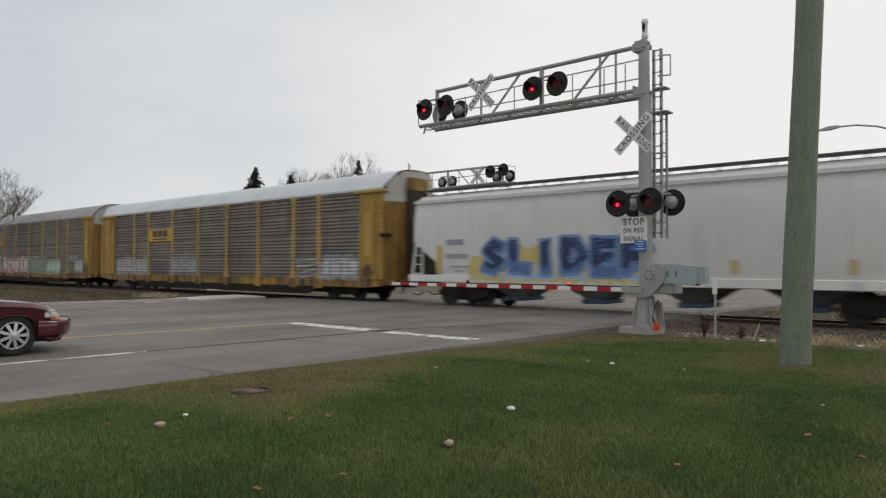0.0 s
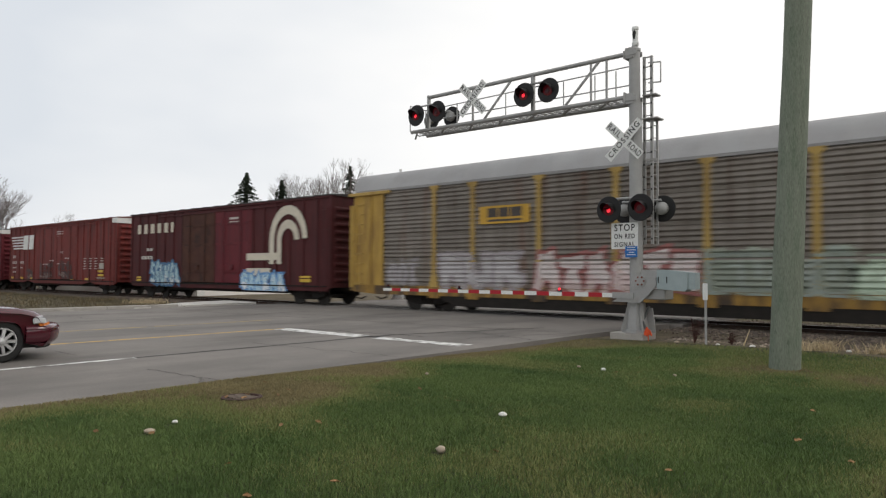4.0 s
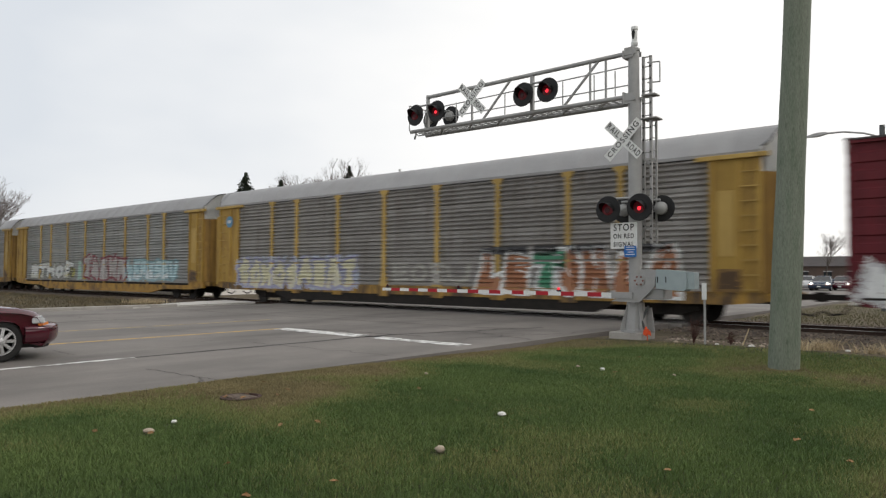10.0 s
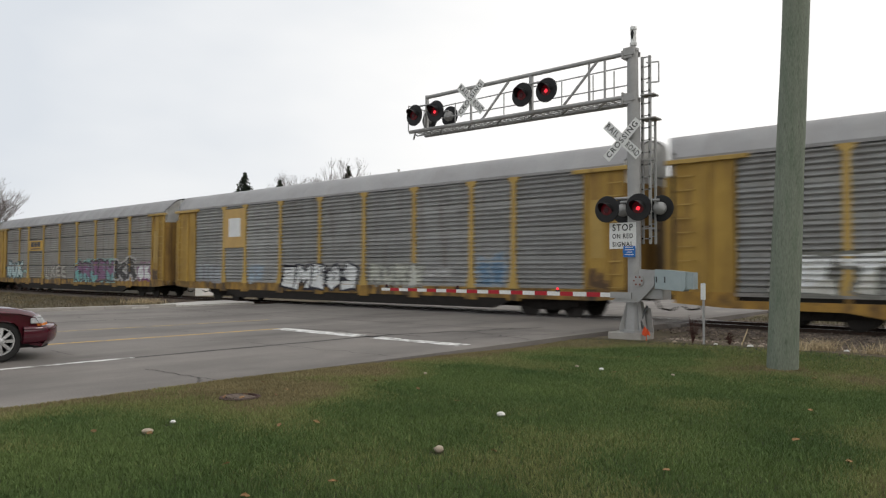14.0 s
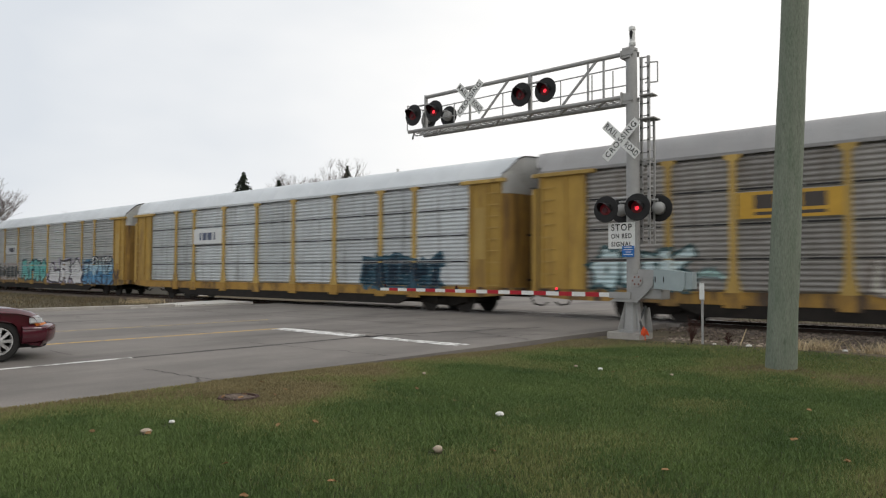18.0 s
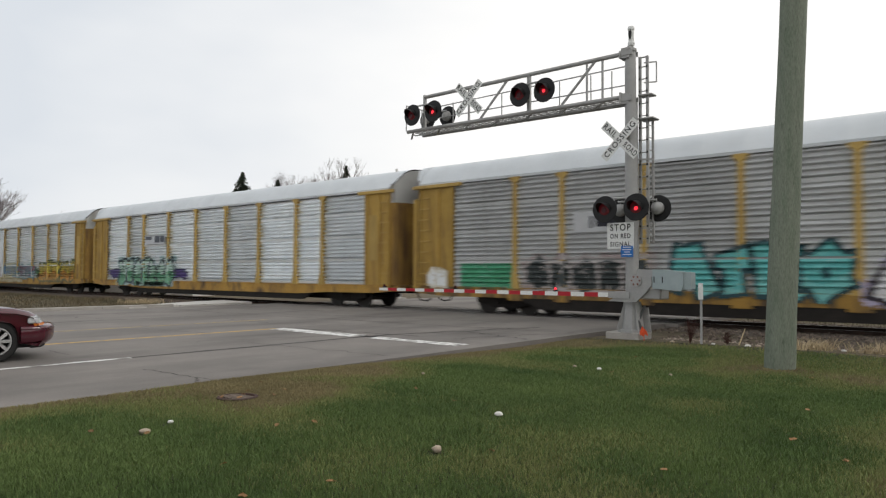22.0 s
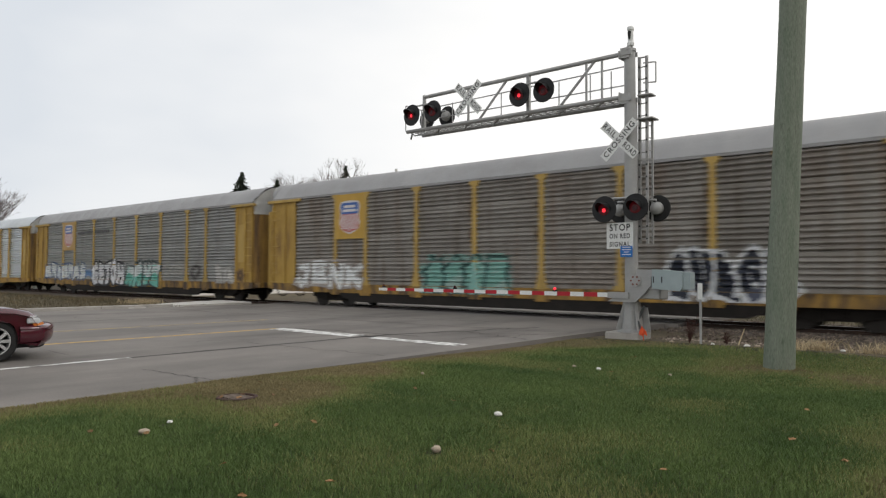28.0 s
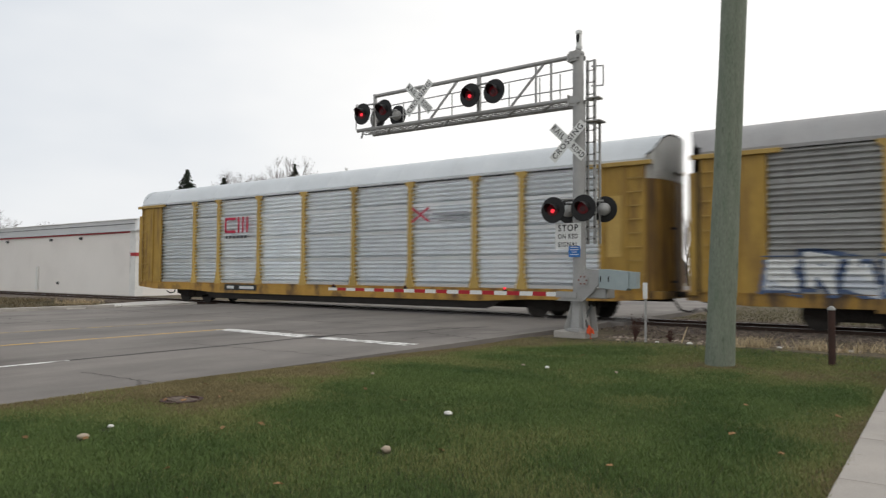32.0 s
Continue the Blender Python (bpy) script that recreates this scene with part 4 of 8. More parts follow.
    if y is None:
        depth = np.interp(VZ, [z for z, _ in SHEET], [d for _, d in SHEET])
        VY = -SIDE + 0.05 - depth - 0.006
        VY[VZ < PZ0 + 0.006] = -SIDE - 0.044
        half = np.interp(VZ, [0.95, 1.08, 1.55], [0.27, 0.22, 0.12])
        for p in POSTS:
            VY[np.abs(VX - p) < half] = -SIDE - 0.046
        VY[(VX < FRAME0 + 0.04) | (VX > FRAME1 - 0.04)] = -SIDE - 0.058
    else:
        VY = np.full(VX.shape, y)
    k = len(xs)
    g = Geo()
    jj, ii = np.nonzero(slot >= 0)
    used, inv = np.unique(np.stack([jj * k + ii, jj * k + ii + 1, (jj + 1) * k + ii + 1, (jj + 1) * k + ii], 1), return_inverse=True)
    g.v = np.stack([VX.ravel()[used], VY.ravel()[used], VZ.ravel()[used]], 1).tolist()
    g.f = inv.reshape(-1, 4).tolist()
    g.m = slot[jj, ii].tolist()
    fill, rim = colors[0], colors[1]
    extra = colors[2] if len(colors) > 2 else colors[0]
    part("graffiti", g, [paint(fill), paint(rim), paint(extra), paint(cloud or rim)], car, "sprayed graffiti in weathered colours", smooth=0)["kind"] = "stuff"


def stain(car, x0, x1, z0, z1, colour, seed, hang=False):
    """A patchy rust or soot stain on the screens, thinning out towards its rim."""
    rng = np.random.default_rng(seed)
    sheet = [(z, d) for z, d in sheet_of(car) if z0 < z < z1]
    zs = np.array(sorted({round(z, 4) for z, _ in sheet} | set(np.round(np.arange(z0, z1, 0.05), 4).tolist())))
    xs = np.arange(x0, x1, 0.03)
    X, Z = np.meshgrid((xs[1:] + xs[:-1]) / 2, (zs[1:] + zs[:-1]) / 2)
    u = np.abs((X - (x0 + x1) / 2) / (x1 - x0) * 2)
    v = (z1 - Z) / (z1 - z0) if hang else np.abs((Z - (z0 + z1) / 2) / (z1 - z0) * 2)
    run = np.repeat(rng.random((1, X.shape[1])), X.shape[0], 0) * 0.7 + 0.3 * rng.random(X.shape)
    keep = run > np.clip(0.15 + 0.8 * u ** 1.5 + 0.75 * v ** 1.4, 0, 1)
    VX, VZ = np.meshgrid(xs, zs)
    VY = -SIDE + 0.05 - np.interp(VZ, [z for z, _ in sheet_of(car)], [d for _, d in sheet_of(car)]) - 0.004
    k = len(xs)
    jj, ii = np.nonzero(keep)
    g = Geo()
    used, inv = np.unique(np.stack([jj * k + ii, jj * k + ii + 1, (jj + 1) * k + ii + 1, (jj + 1) * k + ii], 1), return_inverse=True)
    g.v = np.stack([VX.ravel()[used], VY.ravel()[used], VZ.ravel()[used]], 1).tolist()
    g.f = inv.reshape(-1, 4).tolist()
    g.m = [0] * len(g.f)
    part("rust_stain", g, paint(colour), car, "brown rust stain", smooth=0)["kind"] = "stuff"


def shield(car, x0, x1, z0, z1, y=-SIDE - 0.064):
    """A plain shield in the colours of a faded logo."""
    def outline(a, b, c, d):
        full = [(0.5, 0.0), (0.72, 0.07), (0.93, 0.16), (1.0, 0.34), (0.94, 0.60), (1.0, 0.82), (0.90, 0.97), (0.5, 1.0), (0.10, 0.97), (0.0, 0.82), (0.06, 0.60), (0.0, 0.34), (0.07, 0.16), (0.28, 0.07)]
        return [(a + px * (b - a), c + pz * (d - c)) for px, pz in full]
    w, h = x1 - x0, z1 - z0
    white, blue, red = paint((0.62, 0.60, 0.60)), paint((0.06, 0.13, 0.36)), paint((0.45, 0.15, 0.14))
    back = part("shield", Geo().prism(outline(x0, x1, z0, z1), y, y + 0.008), white, car, "faded red, white and blue shield", smooth=0)
    part("shield_field", Geo().prism(outline(x0 + 0.05 * w, x1 - 0.05 * w, z0 + 0.05 * h, z0 + 0.62 * h), y - 0.004, y), red, back, "faded red field", smooth=0)
    part("shield_top", Geo().prism([(x0 + 0.09 * w, z0 + 0.60 * h), (x1 - 0.09 * w, z0 + 0.60 * h), (x1 - 0.06 * w, z0 + 0.82 * h), (x1 - 0.12 * w, z0 + 0.93 * h), (x0 + 0.12 * w, z0 + 0.93 * h), (x0 + 0.06 * w, z0 + 0.82 * h)], y - 0.007, y), blue, back, "blue top of the shield", smooth=0)
    for k in range(5):
        a = x0 + (0.15 + 0.155 * k) * w
        part("stripe", Geo().box(a, a + 0.075 * w, y - 0.008, y - 0.004, z0 + (0.10 if k == 2 else 0.15) * h, z0 + 0.58 * h), white, back, smooth=0)
    for a, b, c in ((0.22, 0.78, 0.78), (0.16, 0.84, 0.66)):
        part("lettering_bar", Geo().box(x0 + a * w, x0 + b * w, y - 0.010, y - 0.007, z0 + c * h, z0 + (c + 0.075) * h), white, back, smooth=0)


def plate(car, x0, x1, z0, z1, back, bars=(), label="painted plate", y=-SIDE - 0.048):
    """A painted plate with plain bars (x0, x1, z0, z1, colour) in place of lettering."""
    g = Geo()
    mats = [paint(back)]
    g.box(x0, x1, y, y + 0.012, z0, z1)
    for i, (a, b, c, d, col) in enumerate(bars):
        mats.append(paint(col))
        g.box(x0 + a * (x1 - x0), x0 + b * (x1 - x0), y - 0.004, y, z0 + c * (z1 - z0), z0 + d * (z1 - z0), slot=i + 1)
    part("plate", g, mats, car, label, smooth=0)


def marks(car, cells, color, y=-SIDE - 0.012, name="stencil", label="small unreadable white stencils"):
    """Rows of small bars in place of lettering that cannot be read."""
    g = Geo()
    for x, z, w, h in cells:
        g.box(x, x + w, y, y + 0.004, z, z + h)
    part(name, g, paint(color), car, label, smooth=0)["kind"] = "stuff"


def blocks(car, cells, color, y, name="letter_block"):
    """Large lettering as plain blocks, each a part."""
    for x, z, w, h in cells:
        part(name, Geo().box(x, x + w, y, y + 0.004, z, z + h), paint(color), car, smooth=0)


def rows_of(x, z, n, w, h, gap=0.35):
    return [(x + i * w * (1 + gap), z, w, h) for i in range(n)]
def boxcar(place, m, doors, roof_m, ribs, label, end_white=True, length=18.9, z0=0.82, z1=5.0, pitch=20.8):
    """A 60-foot boxcar: side panels between posts, plug doors, ribbed ends, low-pitched roof."""
    car = thing("boxcar", label, "boxcar", "cars of the freight train")
    train.append((car, place))
    hl = length / 2
    part("underframe", Geo().box(-hl + 0.1, hl - 0.1, -1.3, 1.3, 0.85, 1.05).box(-hl, hl, -0.3, 0.3, 0.62, 0.86).box(-5.5, 5.5, -1.1, 1.1, 0.48, 0.86), M_DARK, car, "black underframe", smooth=0)
    door_x = (-3.35, 3.35)
    n = 6
    for s in (Matrix(), MIRROR_Y):
        for a, b in ((-hl, door_x[0]), (door_x[1], hl)):
            w = (b - a) / n
            for i in range(n):
                x0, x1 = a + i * w, a + (i + 1) * w
                g = Geo()
                if ribs == "across":
                    prof = [(-1.36, z0), (-1.44, z0)]
                    for k in range(8):
                        zz = z0 + 0.25 + k * (z1 - z0 - 0.4) / 8
                        prof += [(-1.44, zz), (-1.475, zz + 0.03), (-1.475, zz + 0.27), (-1.44, zz + 0.30)]
                    prof += [(-1.44, z1 - 0.06), (-1.36, z1 - 0.06)]
                    g.loft([[(x, y, z) for y, z in prof] for x in (x0 + 0.08, x1 - 0.08)])
                else:
                    g.box(x0 + 0.02, x1 - 0.02, -1.465, -1.40, z0, z1 - 0.06)
                part("side_panel", g, m, car, at=s, smooth=0)
                g = Geo()
                g.box(x0 - 0.07 if i else x0, x0 + 0.07 if i else x0 + 0.14, -1.52, -1.42, z0 - 0.02, z1 - 0.04, 0.01)
                part("side_post", g, m, car, at=s)
            g = Geo().box(b - 0.14, b, -1.52, -1.42, z0 - 0.02, z1 - 0.04, 0.01)
            part("side_post", g, m, car, at=s)
        for k, (a, b) in enumerate(((door_x[0], 0.0), (0.0, door_x[1]))):
            g = Geo().box(a + 0.03, b - 0.03, -1.52, -1.42, z0 + 0.12, z1 - 0.25, 0.02)
            d = part("plug_door", g, doors[k], car, "sliding plug door with lock bars", at=s)
            for z in (1.9, 2.95, 4.0):
                part("door_rib", Geo().prism([(a + 0.10, z), (b - 0.10, z), (b - 0.14, z + 0.10), (a + 0.14, z + 0.10)], -1.55, -1.52), doors[k], d, smooth=0)
            for x in (a + 0.9, b - 0.9):
                part("lock_bar", Geo().tube((x, -1.57, z0 + 0.15), (x, -1.57, z1 - 0.3), 0.022, n=6), doors[k], d)
            part("door_handle", Geo().bar((a + 0.6, -1.58, 1.55), (b - 0.6, -1.58, 1.55), 0.05, 0.05), doors[k], d, smooth=0)
            part("gear_wheel", Geo().lathe([(0.16, 0.0), (0.16, 0.03), (0.1, 0.05)], ((a + b) / 2, -1.54, 1.75), "y", 12), doors[k], d)
        part("door_header", Geo().box(door_x[0], door_x[1], -1.465, -1.40, z1 - 0.30, z1 - 0.06), m, car, at=s, smooth=0)
        g = Geo().prism([(-hl, z0 + 0.02), (-hl + 0.4, z0 - 0.17), (-6.4, z0 - 0.17), (-5.6, z0 - 0.02), (-4.2, z0 - 0.19), (4.2, z0 - 0.19), (5.6, z0 - 0.02), (6.4, z0 - 0.17), (hl - 0.4, z0 - 0.17), (hl, z0 + 0.02)], -1.50, -1.38)
        part("side_sill", g, m, car, at=s, smooth=0)
        g = Geo().box(-hl, hl, -1.54, -1.40, z1 - 0.10, z1 + 0.02)
        part("top_chord", g, m, car, at=s, smooth=0)
        g = Geo().box(-hl + 0.3, hl - 0.3, -1.56, -1.50, z0 + 0.02, z0 + 0.08)
        part("door_rail", g, M_DARK, car, at=s, smooth=0)
        part("door_rail", Geo().box(door_x[0] - 3.2, door_x[1] + 3.2, -1.57, -1.52, z1 - 0.30, z1 - 0.24), m, car, at=s, smooth=0)
    g = Geo()
    prof = [(-1.56, z1 - 0.02), (-1.56, z1 + 0.03), (0, z1 + 0.16), (1.56, z1 + 0.03), (1.56, z1 - 0.02)]
    rings = []
    k = 16
    for i in range(k + 1):
        x = -hl - 0.05 + (length + 0.1) * i / k
        for dx, up in ((0, 0), (0.05, 0.03), (0.12, 0.03), (0.17, 0)) if i < k else ((0, 0),):
            rings.append([(x + dx, y, z + up) for y, z in prof])
    g.loft(rings)
    part("roof", g, roof_m, car, "weathered low-pitched roof", smooth=0)
    for s in (Matrix(), TURN):
        g = Geo().box(hl - 0.08, hl - 0.02, -1.46, 1.46, z0, z1 - 0.02)
        wall = part("end_wall", g, m, car, "horizontally ribbed steel end", at=s, smooth=0)
        for i in range(10):
            z = z0 + 0.2 + i * 0.36
            if z > z1 - 0.7:
                break
            g = Geo().loft([[(hl - 0.02, -1.32, z), (hl - 0.02, 1.32, z), (hl + 0.07, 1.22, z + 0.09), (hl + 0.07, -1.22, z + 0.09)], [(hl - 0.02, -1.32, z + 0.24), (hl - 0.02, 1.32, z + 0.24), (hl + 0.07, 1.22, z + 0.15), (hl + 0.07, -1.22, z + 0.15)]])
            part("end_rib", g, m, wall, smooth=0)
        if end_white:
            g = Geo().prism([(hl - 0.62, z1 - 0.34), (hl + 0.02, z1 - 0.34), (hl + 0.02, z1 + 0.02), (hl - 0.62, z1 + 0.02)], -1.555, -1.54)
            g.box(hl - 0.01, hl + 0.03, -1.54, 1.54, z1 - 0.36, z1 + 0.05)
            part("end_band", g, M_WHITE, car, "white painted band at the roof end", at=s, smooth=0)
        part("coupler", COUPLER, None, car, at=s @ pose(pitch / 2 - 0.02, 0, 0))
        g = Geo()
        for x in (hl - 0.62, hl - 0.12):
            g.bar((x, -1.60, 0.6), (x, -1.60, 4.5), 0.03, 0.03)
        ladder = part("ladder", g, m, car, at=s, smooth=0)
        for i in range(9):
            z = 0.75 + i * 0.45
            part("rung", Geo().bar((hl - 0.62, -1.60, z), (hl - 0.12, -1.60, z), 0.025, 0.025), m, ladder, smooth=0)
    for x in (-hl + 2.15, hl - 2.15):
        truck(car, x)
    return car


def hopper(place):
    """A long covered hopper: smooth plastic-pellet car with sloped ends and four outlet bays."""
    car = thing("covered_hopper_car", "pale grey covered hopper with blue and yellow graffiti", "hopper railcar", "cars of the freight train")
    train.append((car, place))
    hl = 9.3
    prof = [(-1.46, 1.15), (-1.53, 1.6), (-1.55, 2.6), (-1.53, 3.5), (-1.44, 4.02), (-1.30, 4.22), (-1.0, 4.38), (-0.5, 4.48), (0, 4.50), (0.5, 4.48), (1.0, 4.38), (1.30, 4.22), (1.44, 4.02), (1.53, 3.5), (1.55, 2.6), (1.53, 1.6), (1.46, 1.15)]
    g = Geo()
    rings = []
    for x, low in ((-hl, 2.50), (-hl + 0.6, 2.08), (-hl + 1.15, 1.70), (-hl + 1.17, 1.15), (0, 1.15), (hl - 1.17, 1.15), (hl - 1.15, 1.70), (hl - 0.6, 2.08), (hl, 2.50)):
        rings.append([(x, y, max(z, low)) for y, z in prof])
    g.loft(rings)
    part("body", g, M_HOPPER, car, "smooth pale grey body", smooth=0.5)
    g = Geo()
    for s in (-1, 1):
        g.box(-hl - 0.3, hl + 0.3, s * 1.50 - 0.06, s * 1.50 + 0.06, 0.92, 1.20, 0.02)
    g.box(-hl - 0.3, -hl + 1.2, -1.45, 1.45, 0.92, 1.02)
    g.box(hl - 1.2, hl + 0.3, -1.45, 1.45, 0.92, 1.02)
    part("side_sill", g, M_WHITE, car, "pale side sill")
    g = Geo()
    for s in (-1, 1):
        g.bar((-hl, s * 1.50, 4.10), (hl, s * 1.50, 4.10), 0.10, 0.12)
    part("top_rail", g, M_HOPPER, car, smooth=0)
    for x in (-5.0, -1.7, 1.7, 5.0):
        g = Geo()
        g.loft([[(x - 1.5, -1.35, 1.2), (x - 1.5, 1.35, 1.2), (x + 1.5, 1.35, 1.2), (x + 1.5, -1.35, 1.2)], [(x - 0.35, -0.5, 0.42), (x - 0.35, 0.5, 0.42), (x + 0.35, 0.5, 0.42), (x + 0.35, -0.5, 0.42)]][::-1])
        bay = part("outlet_bay", g, M_HOPPERBAY, car, "grey tapered outlet bay", smooth=0)
        part("outlet_gate", Geo().box(x - 0.42, x + 0.42, -0.75, 0.75, 0.27, 0.43, 0.02).tube((x - 0.2, -0.95, 0.34), (x - 0.2, 0.95, 0.34), 0.09), M_BLUEGATE, bay, "dark blue outlet gate")
    for s in (Matrix(), TURN):
        part("brake_gear", Geo().prism([(hl - 1.2, 1.03), (hl - 0.1, 1.03), (hl - 0.1, 2.36), (hl - 0.55, 2.0), (hl - 1.2, 1.62)], -1.22, 1.22), M_BLACKBROWN, car, "grimy slope sheet and brake gear", at=s, smooth=0)
        for y in (-1.48, 1.48, -0.5, 0.5):
            part("end_post", Geo().bar((hl + 0.18, y, 1.0), (hl - 0.1, y, 2.6), 0.08, 0.08), M_HOPPER, car, at=s, smooth=0)
        for y in (-1.52, 1.52):
            ladder = part("ladder", Geo().bar((hl - 0.42, y, 1.0), (hl - 0.42, y, 2.45), 0.06, 0.06), M_HOPPER, car, at=s, smooth=0)
            for i in range(4):
                part("rung", Geo().bar((hl + 0.16 - i * 0.05, y, 1.25 + i * 0.36), (hl - 0.40, y, 1.25 + i * 0.36), 0.035, 0.035), M_HOPPER, ladder, smooth=0)
        part("coupler", COUPLER, None, car, at=s @ pose(10.1, 0, 0))
    g = Geo()
    for y in (-0.75, 0.75):
        g.box(-hl, hl, y - 0.30, y + 0.30, 4.60, 4.64)
        for i in range(24):
            x = -hl + 0.2 + i * 0.78
            g.bar((x, y, 4.35), (x, y, 4.60), 0.05, 0.05)
    part("roof_walk", g, M_DARKGALV, car, "dark grating walkway on the roof", smooth=0)
    for x in (-7.1, 7.1):
        truck(car, x)
    return car


M_BLACKBROWN = mat("black_brown_steel", (0.020, 0.017, 0.014), (0.045, 0.034, 0.022), 1.2, 0.75, dirt=(0.10, 0.062, 0.026), dirt_at=(0.56, 0.74), dirt_stretch=STREAK, bump=0.1)
M_HOPPERBAY = mat("hopper_bay_grey", (0.20, 0.195, 0.185), (0.13, 0.125, 0.12), 1.0, 0.7, dirt=(0.07, 0.065, 0.06), bump=0.06)
M_BLUEGATE = mat("outlet_gate_blue", (0.08, 0.13, 0.22), (0.06, 0.09, 0.15), 3, 0.6, bump=0.05)
M_DARKGALV = mat("walkway_dark", (0.12, 0.13, 0.13), (0.09, 0.095, 0.10), 3, 0.6, 0.3, bump=0.05)
M_BOXROOF = mat("boxcar_roof_black", (0.05, 0.045, 0.045), (0.08, 0.07, 0.068), 2, 0.8, bump=0.1)
M_BOXROOFR = mat("boxcar_roof_red", (0.15, 0.05, 0.04), (0.11, 0.04, 0.035), 2, 0.7, bump=0.1)

# the tag of six tall letters on the hopper
TALL = [
    [[(1, 0.85), (0.5, 1), (0.05, 0.78), (0.5, 0.52), (0.95, 0.28), (0.5, 0.02), (0, 0.15)]],
    [[(0.2, 1), (0.2, 0.05), (0.95, 0.05)]],
    [[(0.5, 1), (0.5, 0)]],
    [[(0.1, 1), (0.1, 0), (0.6, 0.05), (0.95, 0.5), (0.6, 0.95), (0.1, 1)]],
    [[(0.9, 1), (0.15, 1), (0.15, 0), (0.9, 0)], [(0.15, 0.52), (0.8, 0.52)]],
    [[(0.1, 0), (0.1, 1), (0.7, 0.98), (0.9, 0.72), (0.6, 0.5), (0.1, 0.5)], [(0.5, 0.5), (0.95, 0)]],
]


def bay_x(i, f=0.0):
    """The place of a fraction f across screen bay i (1 to 9)."""
    x, w = BAYS[i - 1]
    return x + (f - 0.5) * w


def lower_body(car, k):
    """A car built a little lower than the rest: all above its deck."""
    squeeze = Matrix.Translation((0, 0, 0.95)) @ Matrix.Diagonal((1, 1, k, 1)) @ Matrix.Translation((0, 0, -0.95))
    for ob in car.children:
        if ob.name.split(".")[0] not in ("deck", "truck", "coupler", "side_sill", "end_beam"):
            ob.matrix_basis = squeeze @ ob.matrix_basis


def build_train():
    c = hopper(195.39 + 10.1)
    tag(c, -6.35, -5.5, 1.2, 1.85, (YE, (0.60, 0.52, 0.24)), 301, n=2, y=-1.580, weight=0.6)
    tag(c, -4.3, -3.2, 1.7, 2.2, (YE, (0.60, 0.52, 0.24)), 302, n=2, y=-1.580, weight=0.5)
    tag(c, -5.85, 0.85, 1.25, 2.50, ((0.035, 0.055, 0.13), (0.17, 0.28, 0.50), (0.10, 0.19, 0.40)), 1, n=6, y=-1.585, strokes=TALL, weight=0.34)
    tag(c, -6.4, 0.9, 1.06, 1.30, ((0.36, 0.50, 0.72), (0.62, 0.52, 0.22), YE), 2, n=16, y=-1.575, weight=0.6)
    marks(c, [(-7.6, 2.35, 0.9, 0.22), (-7.6, 1.85, 1.1, 0.16), (-7.4, 1.5, 1.5, 0.06), (-7.2, 1.34, 0.4, 0.05), (-6.5, 1.34, 0.5, 0.05), (-5.5, 1.5, 0.6, 0.06)], (0.30, 0.33, 0.36), y=-1.56)
    marks(c, [(3.2, 1.35, 0.18, 0.40), (6.2, 1.35, 0.16, 0.40), (-8.06, 1.24, 0.26, 1.10)], (0.55, 0.40, 0.14), y=-1.565, label="yellow warning marks")

    ink = (0.07, 0.06, 0.055)
    csx = [(0.17, 0.37, 0.36, 0.88, ink), (0.40, 0.60, 0.36, 0.88, ink), (0.63, 0.85, 0.36, 0.88, ink), (0.17, 0.85, 0.12, 0.24, ink)]
    ypl = (0.55, 0.33, 0.05)
    c = autorack(181.17, "brown", "white", label="grimy brown autorack with yellow posts and white roof")
    plate(c, bay_x(3, 0.03), bay_x(3, 0.97), 3.05, 3.80, ypl, csx, "yellow plate with a dark logo")
    tag(c, bay_x(1, 0.15), bay_x(2, 0.95), 1.0, 2.0, ((0.44, 0.44, 0.46), (0.27, 0.25, 0.25)), 3, n=6, weight=0.35)
    tag(c, bay_x(3, 0.15), bay_x(3, 0.80), 1.15, 1.7, ((0.13, 0.12, 0.115), (0.16, 0.15, 0.14)), 80, n=3)
    tag(c, bay_x(4, 0.0), bay_x(4, 0.95), 1.05, 2.15, ((0.36, 0.36, 0.36), (0.25, 0.24, 0.235)), 4, n=3, weight=0.26, cloud=(0.26, 0.25, 0.245))
    tag(c, bay_x(8, 0.1), bay_x(8, 0.9), 1.0, 1.9, ((0.50, 0.50, 0.50), (0.19, 0.175, 0.16)), 5, n=1, weight=0.085, strokes=[[[(0.0, 0.95), (0.95, 1.0), (0.85, 0.72), (0.08, 0.62), (0.12, 0.05), (0.3, 0.0), (0.36, 0.36), (1.0, 0.42)], [(0.3, 0.02), (0.98, 0.14), (1.0, 0.42)], [(0.0, 0.95), (0.08, 0.62)]]])
    tag(c, bay_x(9, 0.05), bay_x(9, 0.95), 1.0, 1.9, ((0.50, 0.52, 0.55), (0.30, 0.31, 0.32)), 6, n=4, weight=0.34, cloud=(0.33, 0.34, 0.36))

    for i, (b, f, w, low) in enumerate(((1, 0.42, 0.30, 4.2), (2, 0.5, 0.2, 4.4), (3, 0.55, 0.36, 4.15), (4, 0.5, 0.42, 4.1), (5, 0.65, 0.36, 4.1), (6, 0.3, 0.25, 4.2), (7, 0.6, 0.4, 4.0), (9, 0.4, 0.3, 4.2))):
        stain(c, bay_x(b, f) - w / 2, bay_x(b, f) + w / 2, low, 4.92, (0.20, 0.085, 0.048), 300 + i, hang=True)
    # its open inner doors stand out before the end, near-black under a yellow head
    edge = part("inner_door", Geo().box(13.42, 13.80, -0.62, 0.62, 0.97, 4.90, 0.02), M_BLACKBROWN, c, "black inner end door")
